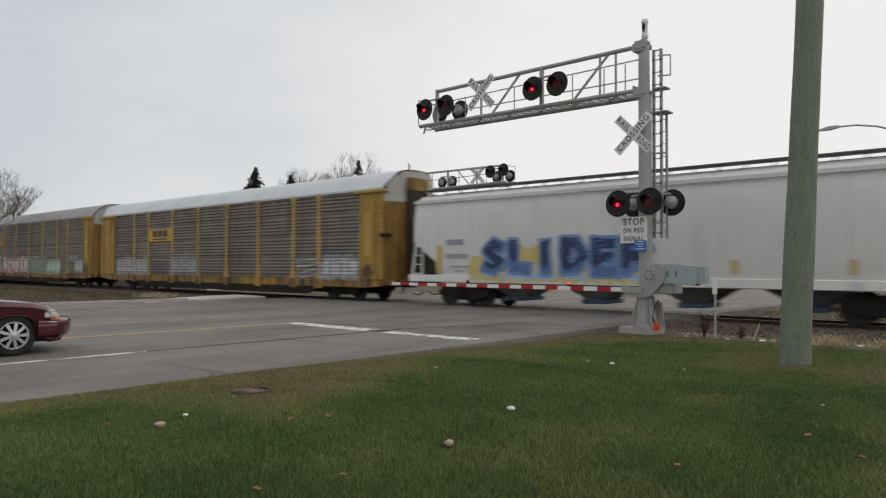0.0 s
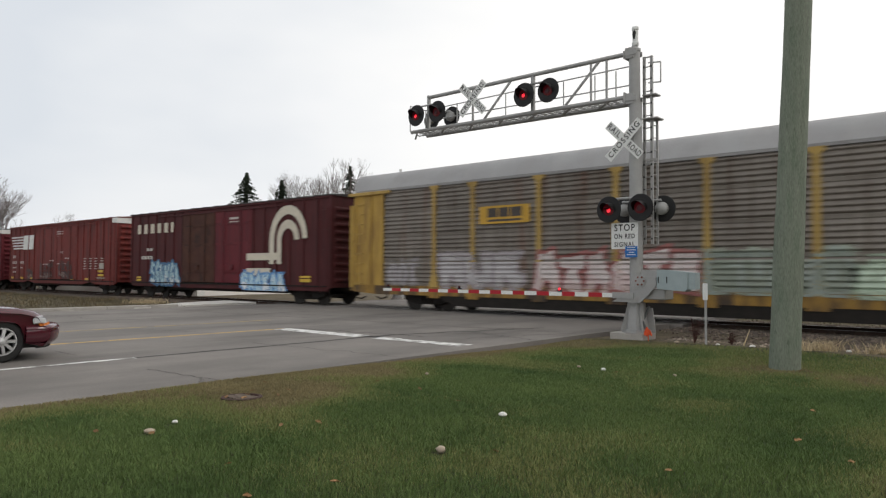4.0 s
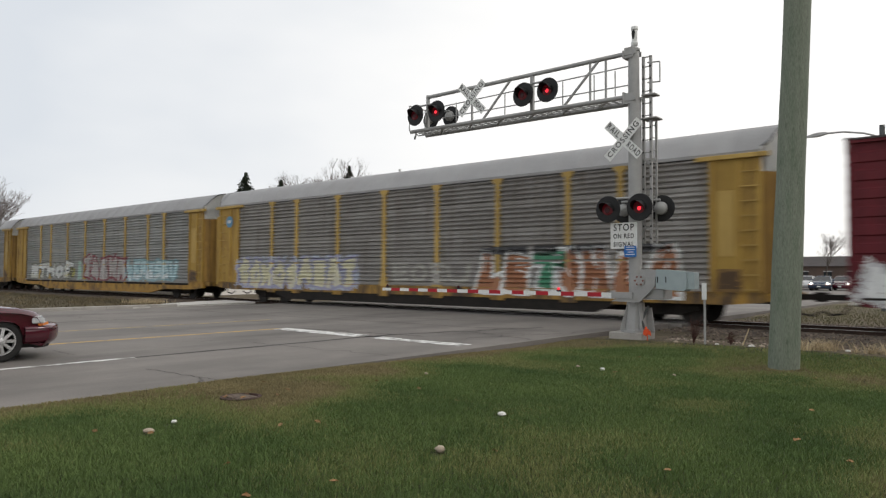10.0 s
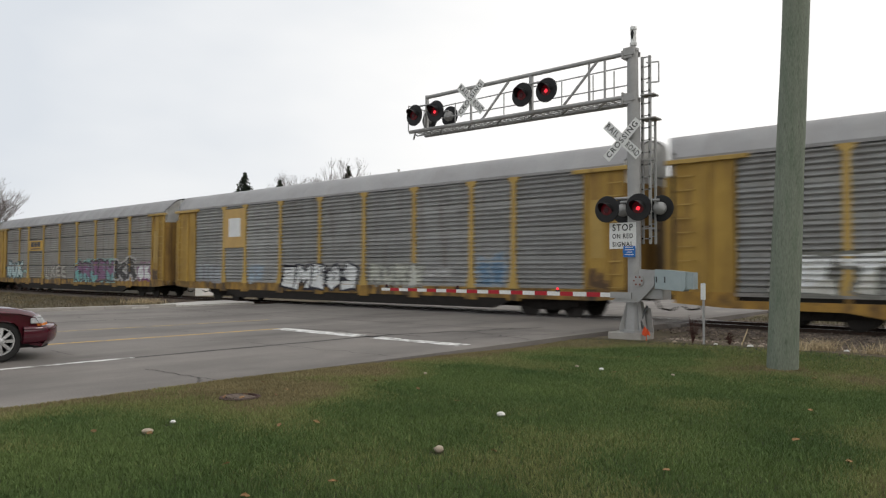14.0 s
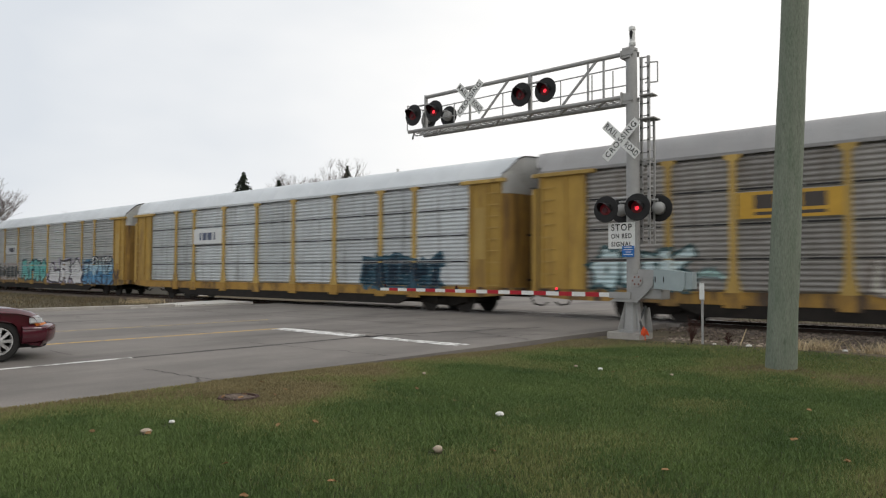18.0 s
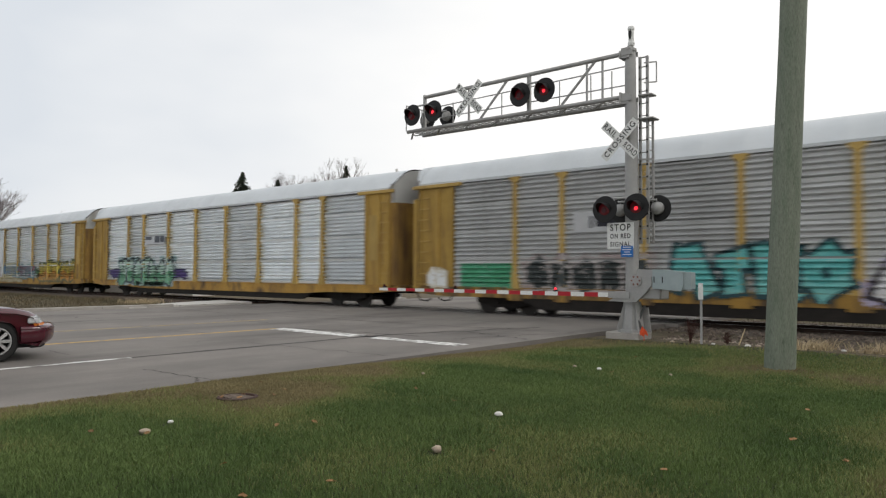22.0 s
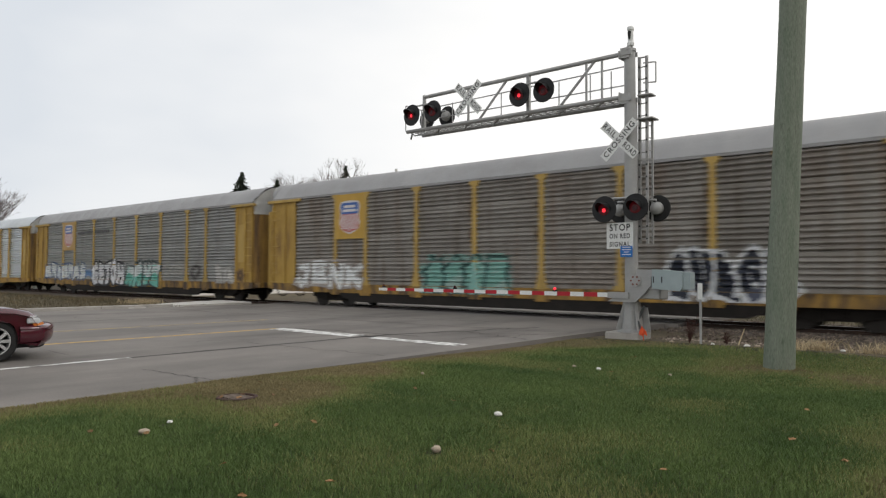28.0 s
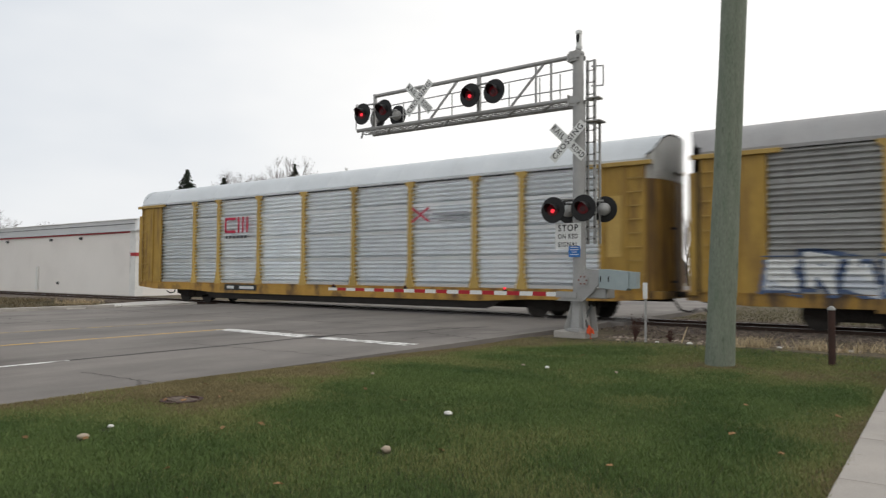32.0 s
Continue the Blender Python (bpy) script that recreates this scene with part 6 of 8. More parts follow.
    tag(c, bay_x(4, -0.03), bay_x(5, 0.48), 0.66, 2.0, ((0.70, 0.70, 0.72), (0.03, 0.03, 0.035), (0.62, 0.63, 0.66)), 51, text="GETOH", weight=0.34)
    tag(c, bay_x(5, 0.52), bay_x(6, 0.95), 0.62, 1.95, ((0.62, 0.66, 0.66), (0.06, 0.08, 0.08), (0.14, 0.46, 0.38)), 52, text="NAVE", weight=0.34, split=True)
    tag(c, bay_x(7, 0.1), bay_x(7, 0.9), 1.3, 1.95, ((0.42, 0.41, 0.39), (0.32, 0.31, 0.29)), 53, n=3, weight=0.14)
    tag(c, bay_x(8, 0.15), bay_x(8, 0.70), 1.05, 1.95, ((0.09, 0.085, 0.08), (0.22, 0.21, 0.20)), 54, text="O", weight=0.16)
    tag(c, bay_x(9, 0.35), bay_x(9, 0.95), 1.0, 1.75, ((0.56, 0.55, 0.53), (0.34, 0.33, 0.31)), 55, n=3, weight=0.3)
    c = autorack(at(10), "silver", "white", label="clean silver autorack with red logo strokes and yellow posts")
    g = Geo()
    red = (0.50, 0.03, 0.07)
    x, z, y = bay_x(3, 0.2), 3.35, -SIDE - 0.05
    blocks(c, [(x - 0.05, z - 0.05, 0.8, 0.12), (x - 0.05, z + 0.55, 0.8, 0.12)] + [(x + dx, z - 0.05, 0.13, 0.72) for dx in (-0.05, 0.9, 1.2, 1.5)], red, y - 0.001, "logo_bar")
    x = bay_x(7, 0.05)
    thick_line(g, [(x, z + 0.55), (x + 0.75, z + 0.05)], 0.075, y, 0)
    thick_line(g, [(x, z + 0.05), (x + 0.75, z + 0.55)], 0.075, y - 0.001, 0)
    part("emblem", g, paint(red), c, "plain red logo bars", smooth=0)
    marks(c, rows_of(bay_x(3, 0.2), 3.05, 6, 0.2, 0.12), (0.10, 0.10, 0.11), y=-SIDE - 0.05)
    marks(c, [(bay_x(7, 0.36), 3.6, 1.6, 0.1), (bay_x(7, 0.36), 3.45, 1.6, 0.06)], (0.35, 0.36, 0.38), y=-SIDE - 0.05)
    plate(c, bay_x(3, 0.2), bay_x(3, 0.98), 0.66, 0.92, (0.03, 0.03, 0.03), [(0.08, 0.30, 0.25, 0.75, W_), (0.48, 0.92, 0.25, 0.75, W_)], "black plate with white bars")


build_train()
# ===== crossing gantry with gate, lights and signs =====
# flaps added over lamps that never go out, so they seem to flash
blink_flaps = []
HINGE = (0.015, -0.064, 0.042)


def signal_head(parent, x, y, z, turn=None, back=False):
    """One flashing light: round black target, visor, red lens and a grey lamp housing. With a turn (0 or 1) it is at
    work:
    its lamp always glows; an added flap, no real part of the light, swings up under the hood for each turn to make it
    blink."""
    flip = pose(x, y, z, 0, 0, 180 if back else 0)
    g = Geo()
    g.lathe([(0.10, -0.012), (0.318, -0.012), (0.330, 0.0), (0.318, 0.012), (0.10, 0.012)], (0, 0, 0), "y", 28)
    head = part("signal_head", g, M_BLACK, parent, "round black signal target", at=flip)
    g = Geo()
    for i in range(9):
        a0, a1 = math.pi * (-0.08 + 1.16 * i / 9), math.pi * (-0.08 + 1.16 * (i + 1) / 9)
        cut = lambda a: -0.05 - 0.26 * max(0.0, math.sin(a)) ** 0.7
        for r0, r1 in ((0.165, 0.160),):
            g.face([(r0 * math.cos(a0), -0.01, r0 * math.sin(a0)), (r0 * math.cos(a1), -0.01, r0 * math.sin(a1)), (r0 * math.cos(a1) * 1.03, cut(a1), r0 * math.sin(a1) * 1.03 - 0.03), (r0 * math.cos(a0) * 1.03, cut(a0), r0 * math.sin(a0) * 1.03 - 0.03)])
            g.face([(r1 * math.cos(a1), -0.01, r1 * math.sin(a1)), (r1 * math.cos(a0), -0.01, r1 * math.sin(a0)), (r1 * math.cos(a0) * 1.03, cut(a0), r1 * math.sin(a0) * 1.03 - 0.03), (r1 * math.cos(a1) * 1.03, cut(a1), r1 * math.sin(a1) * 1.03 - 0.03)])
    part("visor", g, M_BLACK, head, "black hood over the lens")
    g = Geo().lathe([(0.148, 0.012), (0.148, 0.02), (0.12, 0.035), (0.06, 0.045), (0.01, 0.048)], (0, 0, 0), "y", 24)
    part("lens", g, M_REDOFF if turn is None else M_REDLENS, head, "red glass lens")
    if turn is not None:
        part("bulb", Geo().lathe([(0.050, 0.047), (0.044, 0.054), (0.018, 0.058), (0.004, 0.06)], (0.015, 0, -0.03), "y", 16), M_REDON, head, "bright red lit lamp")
        # added flap in unlit-lens red stands in for switching the lamp off
        flap = part("shutter", Geo().lathe([(0.068, 0.0), (0.070, 0.003), (0.068, 0.006)], (0, 0, -0.070), "y", 18), M_REDOFF, head, "added dark red flap that covers the lamp to make it blink", at=pose(*HINGE))
        blink_flaps.append((flap, turn))
    g = Geo().lathe([(0.16, -0.012), (0.16, -0.10), (0.10, -0.17), (0.03, -0.19)], (0, 0, 0), "y", 20)
    part("lamp_housing", g, M_GALV, head, "grey lamp housing")


def fit_words(me, width):
    xs = [v.co.x for v in me.vertices]
    k = width / (max(xs) - min(xs))
    me.transform(Matrix.Diagonal((k, 1, 1, 1)))
    return me


def crossbuck(parent, x, y, z):
    buck = part("crossbuck", Geo().box(-0.06, 0.06, 0.0, 0.10, -0.08, 0.08, 0.01), M_GALV, parent, "white crossed warning boards", at=pose(x, y, z))
    for k, ang in enumerate((45, -45)):
        yy = -0.012 - 0.006 * (1 - k)
        turn = pose(0, yy, 0, 0, -ang, 0)
        g = Geo().box(-0.61, 0.61, -0.003, 0.003, -0.115, 0.115)
        b = part("board", g, M_SIGN, buck, at=turn, smooth=0)
        if k == 0:
            part("lettering", fit_words(words("CROSSING", 0.20, 0.003), 1.08), None, b, "black lettering CROSSING", at=pose(0, -0.005, 0)).data.materials.append(M_INK)
        else:
            for word, dx in (("RAIL", -0.37), ("ROAD", 0.37)):
                part("lettering", fit_words(words(word, 0.20, 0.003), 0.42), None, b, "black lettering " + word, at=pose(dx, -0.005, 0)).data.materials.append(M_INK)


def crossing_gantry():
    G = thing("crossing_gantry", "grey metal railway crossing gantry with lowered striped gate arm", "crossing signal", "gantries at the railway crossing", at=pose(-7.43, 16.13, 0))
    part("foundation", Geo().box(-0.56, 0.30, -0.32, 0.45, -0.4, 0.06, 0.02), M_CONC, G, "rough concrete block")
    g = Geo()
    ring = lambda h, z: [(h * math.cos(math.pi * (i + 0.5) / 4) * 1.05, h * math.sin(math.pi * (i + 0.5) / 4) * 1.05, z) for i in range(8)]
    g.loft([ring(0.34, 0.06), ring(0.33, 0.12), ring(0.27, 0.14), ring(0.20, 0.78), ring(0.18, 0.80)])
    for a in range(4):
        c, s = math.cos(a * math.pi / 2 + 0.78), math.sin(a * math.pi / 2 + 0.78)
        g.loft([[(c * 0.18 - s * 0.012, s * 0.18 + c * 0.012, 0.12), (c * 0.40 - s * 0.012, s * 0.40 + c * 0.012, 0.12), (c * 0.40 + s * 0.012, s * 0.40 - c * 0.012, 0.12), (c * 0.18 + s * 0.012, s * 0.18 - c * 0.012, 0.12)],
                [(c * 0.16 - s * 0.012, s * 0.16 + c * 0.012, 0.8), (c * 0.20 - s * 0.012, s * 0.20 + c * 0.012, 0.8), (c * 0.20 + s * 0.012, s * 0.20 - c * 0.012, 0.8), (c * 0.16 + s * 0.012, s * 0.16 - c * 0.012, 0.8)]])
    part("base_casting", g, M_GALV, G, "flared metal base", smooth=0.4)
    part("mast", Geo().tube((0, 0, 0.7), (0, 0, 5.70), 0.162, 0.158, 24).tube((-0.02, 0, 5.66), (-0.025, 0, 7.05), 0.136, 0.133, 24), M_GALV, G, "tall round grey mast")
    part("mast_cap", Geo().lathe([(0.155, 7.00), (0.155, 7.06), (0.08, 7.10), (0.07, 7.14)], (-0.025, 0, 0), n=20), M_GALV, G)
    fin = part("finial", Geo().lathe([(0.075, 7.14), (0.085, 7.16), (0.085, 7.22), (0.070, 7.24), (0.070, 7.52), (0.085, 7.54), (0.085, 7.60), (0.075, 7.62)], n=18), M_SIGN, G, "white cylinder on the mast top")
    part("finial_mark", Geo().prism([(-0.02, 7.30), (0.02, 7.30), (0.045, 7.46), (0.02, 7.52), (-0.035, 7.50), (-0.045, 7.44)], -0.078, -0.066), M_INK, fin, smooth=0)
    for z, h in ((6.84, 0.24), (5.70, 0.34)):
        part("clamp", Geo().box(-0.24, -0.20, -0.20, 0.68 if z < 6 else 0.2, z - 0.02, z + h - 0.06, 0.01).box(-0.22, 0.10, -0.180, -0.155, z + 0.05, z + 0.17).box(-0.22, 0.10, 0.155, 0.180, z + 0.05, z + 0.17).box(-0.20, 0.02, -0.165, -0.13, z - 0.02, z + 0.24), M_GALV, G, "bolted clamp plates", smooth=0)
    # the cantilever: top chord, two bottom chords with a grating, posts, diagonals and hand rails
    top = part("top_chord", Geo().tube((-0.2, -0.12, 6.94), (-6.72, -0.12, 6.90), 0.056, n=14), M_GALV, G, "round metal chord")
    for y in (-0.12, 0.62):
        part("bottom_chord", Geo().tube((-0.2, y, 5.86), (-7.44, y, 5.91), 0.056, n=14), M_GALV, G, "round metal chord")
    g = Geo()
    for i in range(29):
        x = -0.45 - i * 0.24
        g.bar((x, -0.08, 5.90), (x, 0.58, 5.90), 0.025, 0.03)
    for y in (0.05, 0.2, 0.35, 0.5):
        g.bar((-0.3, y, 5.90), (-7.4, y, 5.91), 0.012, 0.03)
    part("walkway_grating", g, M_GALV, G, "open grating walkway", smooth=0)
    for i in range(7):
        x = -0.6 - i * 1.1
        part("cross_brace", Geo().bar((x, -0.12, 5.86), (x - 0.75, 0.62, 5.87), 0.05, 0.04), M_GALV, G, smooth=0)
    for x, w in ((-6.72, 0.08), (-5.0, 0.05), (-2.92, 0.09), (-1.16, 0.045), (-0.72, 0.045)):
        part("truss_post", Geo().bar((x, -0.12, 5.90), (x, -0.12, 6.96), w, w, up=(1, 0, 0)), M_GALV, G, smooth=0)
    for x0, x1 in ((-0.91, -1.91), (-3.62, -4.60)):
        part("truss_diagonal", Geo().bar((x0, -0.12, 6.92), (x1, -0.12, 5.92), 0.05, 0.05, up=(0, 1, 0)), M_GALV, G, smooth=0)
    for x in (-0.45, -0.83, -1.44, -2.4, -4.35, -6.2):
        part("rail_post", Geo().tube((x, 0.62, 5.90), (x, 0.62, 6.80), 0.018, n=6), M_GALV, G)
    for z0, z1 in ((6.36, 6.40), (6.86, 6.76)):
        part("hand_rail", Geo().tube((-0.2, 0.62, z0), (-6.9, 0.62, z1), 0.018, n=6), M_GALV, G)
    g = Geo()
    g.tube((-6.9, 0.62, 6.75), (-7.5, 0.62, 6.75), 0.018, n=6)
    g.tube((-7.5, 0.62, 6.75), (-7.5, 0.62, 5.95), 0.018, n=6)
    g.tube((-7.5, 0.62, 6.75), (-7.5, -0.12, 6.75), 0.018, n=6)
    g.tube((-7.5, -0.12, 6.75), (-7.5, -0.12, 5.95), 0.018, n=6)
    g.tube((-7.1, -0.14, 5.75), (-6.5, -0.14, 5.74), 0.02, n=6)
    g.tube((-6.5, -0.14, 5.74), (-6.42, 0.2, 5.88), 0.02, n=6)
    g.tube((-7.1, -0.14, 5.75), (-7.3, -0.12, 5.9), 0.02, n=6)
    part("end_rail", g, M_GALV, G, "bent hand rail round the walkway end")
    # lights
    for x0, x1, z, yb in ((-7.01, -6.16, 6.34, 0.62), (-3.05, -2.28, 6.34, None)):
        part("light_bracket", Geo().tube((x0, -0.22, z + 0.30), (x1, -0.22, z + 0.30), 0.028, n=8).tube((x0, -0.22, z + 0.30), (x0, -0.22, z), 0.026, n=8).tube((x1, -0.22, z + 0.30), (x1, -0.22, z), 0.026, n=8).tube(((x0 + x1) / 2, -0.22, z + 0.30), ((x0 + x1) / 2, -0.10, z + 0.30), 0.035, n=8), M_GALV, G)
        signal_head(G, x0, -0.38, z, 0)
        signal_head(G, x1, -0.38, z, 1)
    part("light_bracket", Geo().tube((-7.4, 0.70, 6.62), (-6.55, 0.70, 6.62), 0.028, n=8).tube((-6.95, 0.70, 6.62), (-6.95, 0.60, 6.62), 0.03, n=8), M_GALV, G)
    signal_head(G, -7.46, 0.86, 6.49, back=True)
    signal_head(G, -6.62, 0.86, 6.47, back=True)
    part("light_bracket", Geo().tube((-0.55, -0.22, 3.34), (0.30, -0.22, 3.34), 0.03, n=8).tube((0, 0, 3.30), (0, -0.24, 3.34), 0.05, n=10).tube((-0.54, -0.22, 3.34), (-0.54, -0.22, 3.1), 0.028, n=8).tube((0.28, -0.22, 3.34), (0.28, -0.22, 3.1), 0.028, n=8), M_GALV, G)
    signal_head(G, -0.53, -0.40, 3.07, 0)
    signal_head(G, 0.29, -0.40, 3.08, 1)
    part("light_bracket", Geo().tube((-0.50, 0.28, 3.30), (0.52, 0.28, 3.30), 0.03, n=8).tube((0, 0, 3.30), (0, 0.3, 3.30), 0.05, n=10), M_GALV, G)
    signal_head(G, -0.48, 0.42, 3.10, back=True)
    signal_head(G, 0.50, 0.42, 3.10, back=True)
    # signs
    crossbuck(G, -4.87, -0.30, 6.54)
    crossbuck(G, -0.19, -0.24, 4.78)
    sign = part("stop_sign", Geo().box(-0.56, 0.14, -0.21, -0.20, 2.10, 2.74).box(-0.30, 0.05, -0.20, -0.15, 2.2, 2.26).box(-0.30, 0.05, -0.20, -0.15, 2.6, 2.66), M_SIGN, G, "white sign STOP ON RED SIGNAL", smooth=0)
    for text, size, z, w in (("STOP", 0.23, 2.625, 0.54), ("ON RED", 0.16, 2.415, 0.54), ("SIGNAL", 0.16, 2.215, 0.54)):
        part("lettering", fit_words(words(text, size, 0.004), w), None, sign, "black lettering " + text, at=pose(-0.21, -0.214, z - 0.012)).data.materials.append(M_INK)
    blue = part("notice", Geo().box(-0.18, 0.13, -0.235, -0.225, 1.89, 2.16).box(-0.2, 0.0, -0.225, -0.15, 2.0, 2.05), M_BLUE, G, "small blue notice", smooth=0)
    g = Geo()
    for k, (a, b) in enumerate(((-0.13, 0.08), (-0.14, 0.09), (-0.09, 0.05), (-0.14, 0.09))):
        g.box(a, b, -0.239, -0.235, 2.12 - k * 0.058, 2.138 - k * 0.058)
    part("lettering", g, M_SIGN, blue, "unreadable white lines", smooth=0)
    # gate machine
    g = Geo().prism([(-0.47, 0.81), (0.25, 0.80), (0.47, 1.0), (0.66, 1.215), (0.65, 1.41), (0.18, 1.44), (0.15, 1.32), (0.05, 1.03), (-0.18, 0.97)], -0.36, -0.32)
    br = part("gate_bracket", g, M_GALV, G, "bent grey bracket plate of the gate arm", smooth=0)
    part("hub", Geo().lathe([(0.15, 0.0), (0.15, 0.018), (0.05, 0.03)], (0.26, -0.36, 1.32), "y", 20), M_GALV, br, "round hub with bolts")
    for k in range(6):
        a = k * math.pi / 3
        part("bolt", Geo().lathe([(0.022, 0.0), (0.022, 0.015)], (0.26 + 0.10 * math.cos(a), -0.375, 1.32 + 0.10 * math.sin(a)), "y", 8), M_RUSTBOLT, br, "rusty bolt")
    part("gate_machine", Geo().box(0.10, 0.84, -0.28, 0.22, 0.88, 1.13, 0.02), M_GALV, G, "grey gate machine box")
    part("counterweight_arm", Geo().prism([(0.25, 1.18), (0.78, 1.14), (0.78, 1.56), (0.25, 1.60)], -0.28, -0.22), M_GALV, G, smooth=0)
    w = part("counterweight", Geo().prism([(0.74, 1.14), (1.40, 1.09), (1.46, 1.16), (1.46, 1.53), (0.98, 1.58), (0.74, 1.59)], -0.52, -0.20), M_BOXGREY, G, "grey-blue counterweight plates", smooth=0)
    part("counterweight", Geo().prism([(1.40, 1.13), (1.62, 1.14), (1.62, 1.52), (1.40, 1.53)], -0.46, -0.18), M_BOXGREY, G, "grey-blue counterweight plates", smooth=0)
    for x in (0.78, 0.98):
        part("slot", Geo().box(x - 0.012, x + 0.012, -0.525, -0.50, 1.28, 1.42), M_BLACK, w, smooth=0)
    part("conduit", Geo().tube((0.28, 0.1, 0.7), (0.20, -0.1, 0.35), 0.03, n=8).tube((0.20, -0.1, 0.35), (0.32, -0.12, 0.08), 0.03, n=8), M_DARKGALV, G)
    part("back_flange", Geo().prism([(0.16, 0.06), (0.42, 0.06), (0.34, 0.66), (0.10, 0.66)], 0.14, 0.18), M_GALV, G, "sloping rear flange of the base", smooth=0)
    flag = part("marker", Geo().prism([(0.33, 0.06), (0.41, 0.0), (0.47, 0.05), (0.53, 0.02), (0.50, 0.13), (0.44, 0.16), (0.40, 0.24), (0.36, 0.15)], -0.33, -0.30).prism([(0.36, 0.02), (0.45, 0.08), (0.49, 0.17), (0.42, 0.19), (0.35, 0.12)], -0.36, -0.33).tube((0.42, -0.28, -0.15), (0.42, -0.28, 0.12), 0.012, n=6), M_ORANGE, G, "ragged orange plastic marker")
    # gate arm: a hollow bar of red and white lengths
    arm = part("gate_arm", Geo().bar((0.1, -0.37, 0.96), (-0.45, -0.37, 0.965), 0.06, 0.15), M_GALV, G, "red and white striped gate arm", smooth=0)
    x0, x1, n = -0.34, -8.37, 21
    for k in range(n):
        a, b = x0 + (x1 - x0) * k / n, x0 + (x1 - x0) * (k + 1) / n
        h = 0.055 - 0.012 * k / n
        za = zb = 0.965
        part("arm_stripe", Geo().loft([[(a, -0.39, za - h), (a, -0.35, za - h), (a, -0.35, za + h), (a, -0.39, za + h)], [(b, -0.39, zb - h), (b, -0.35, zb - h), (b, -0.35, zb + h), (b, -0.39, zb + h)]][::-1]),
             M_RED if k % 2 else M_SIGN, arm, smooth=0)
    for x, lit in ((-1.94, True), (-5.27, False), (-8.15, False)):
        lamp = part("arm_lamp", Geo().box(x - 0.06, x + 0.06, -0.40, -0.34, 1.015, 1.065, 0.01), M_BLACK, arm)
        part("lamp_lens", Geo().lathe([(0.034, 0.0), (0.034, 0.03), (0.015, 0.05)], (x, -0.37, 1.088), "y", 12), M_REDON if lit else M_REDOFF, arm, "small red arm lamp")
    # ladder and its cage
    for x in (0.14, 0.33):
        part("ladder_rail", Geo().bar((x, 0.20, 2.22), (x, 0.20, 6.88), 0.062, 0.06, up=(0, 1, 0)), M_GALV, G, smooth=0)
    part("ladder_rail", Geo().bar((0.37, 0.42, 2.22), (0.37, 0.42, 5.32), 0.05, 0.05, up=(0, 1, 0)), M_GALV, G, smooth=0)
    for i in range(15):
        z = 2.35 + i * 0.305
        part("rung", Geo().tube((0.14, 0.20, z), (0.33, 0.20, z), 0.015, n=6), M_GALV, G)
        if z < 5.2:
            part("rung", Geo().tube((0.33, 0.20, z + 0.06), (0.37, 0.42, z + 0.06), 0.012, n=6), M_GALV, G)
        for x in (0.14, 0.33):
            part("rung_slot", Geo().box(x - 0.018, x + 0.018, 0.155, 0.172, z - 0.02, z + 0.02), M_BLACK, G, smooth=0)
    part("platform", Geo().box(0.12, 0.52, 0.08, 0.48, 5.29, 5.33, 0.01), M_GALV, G, "small ladder platform")
    part("platform", Geo().box(0.12, 0.48, 0.1, 0.4, 5.88, 5.92, 0.01), M_GALV, G, "small ladder platform")
    g = Geo()
    for a, b in (((0.24, 0.2, 6.72), (0.52, 0.3, 6.72)), ((0.52, 0.3, 6.72), (0.52, 0.3, 6.22)), ((0.52, 0.3, 6.22), (0.24, 0.2, 6.22)), ((0.10, 0.2, 6.86), (0.35, 0.2, 6.86))):
        g.tube(a, b, 0.018, n=6)
    part("grab_rail", g, M_GALV, G)
    for z in (4.3, 2.6):
        part("ladder_stay", Geo().bar((0, 0.1, z), (0.45, 0.2, z), 0.05, 0.04), M_GALV, G, smooth=0)
    return G


M_RUSTBOLT = mat("rusty_bolt", (0.22, 0.06, 0.04), (0.16, 0.05, 0.04), 5, 0.8, bump=0.05)
gantry = crossing_gantry()
far_gantry = copy_thing(gantry, pose(-28.35, 29.6, 0, 0, 0, 180))
tagged(far_gantry, "grey metal crossing gantry standing beyond the track, seen from behind")


# ===== poles and posts =====
M_POLE = mat("weathered_pole", (0.150, 0.180, 0.135), (0.205, 0.225, 0.180), 2.2, 0.9, stretch=(5, 5, 0.9), fine=16, grain=0.30, dirt=(0.06, 0.068, 0.05), dirt_at=(0.60, 0.80), dirt_scale=5, dirt_stretch=(3, 3, 0.8), bump=0.5, dist=0.02)
M_RUSTPOST = mat("rusty_post", (0.060, 0.032, 0.026), (0.042, 0.026, 0.022), 6, 0.9, grain=0.3, bump=0.3)


def utility_pole():
    pole = thing("utility_pole", "tall greenish weathered wooden utility pole in the lawn", "utility pole", at=pose(-3.09, 12.2, 0.0))
    g = Geo()
    rings = []
    rnd = random.Random(2)
    for i in range(28):
        z = -0.3 + i * 0.45
        r = 0.231 - 0.0052 * max(0, z) + 0.004 * rnd.uniform(-1, 1)
        rings.append([(0.046 * z + r * math.cos(a * math.pi / 10) * (1 + 0.03 * math.sin(a * 2.3 + z)), r * math.sin(a * math.pi / 10), z) for a in range(20)])
    g.loft(rings)
    shaft = part("shaft", g, M_POLE, pole, "cracked grey-green timber")


utility_pole()


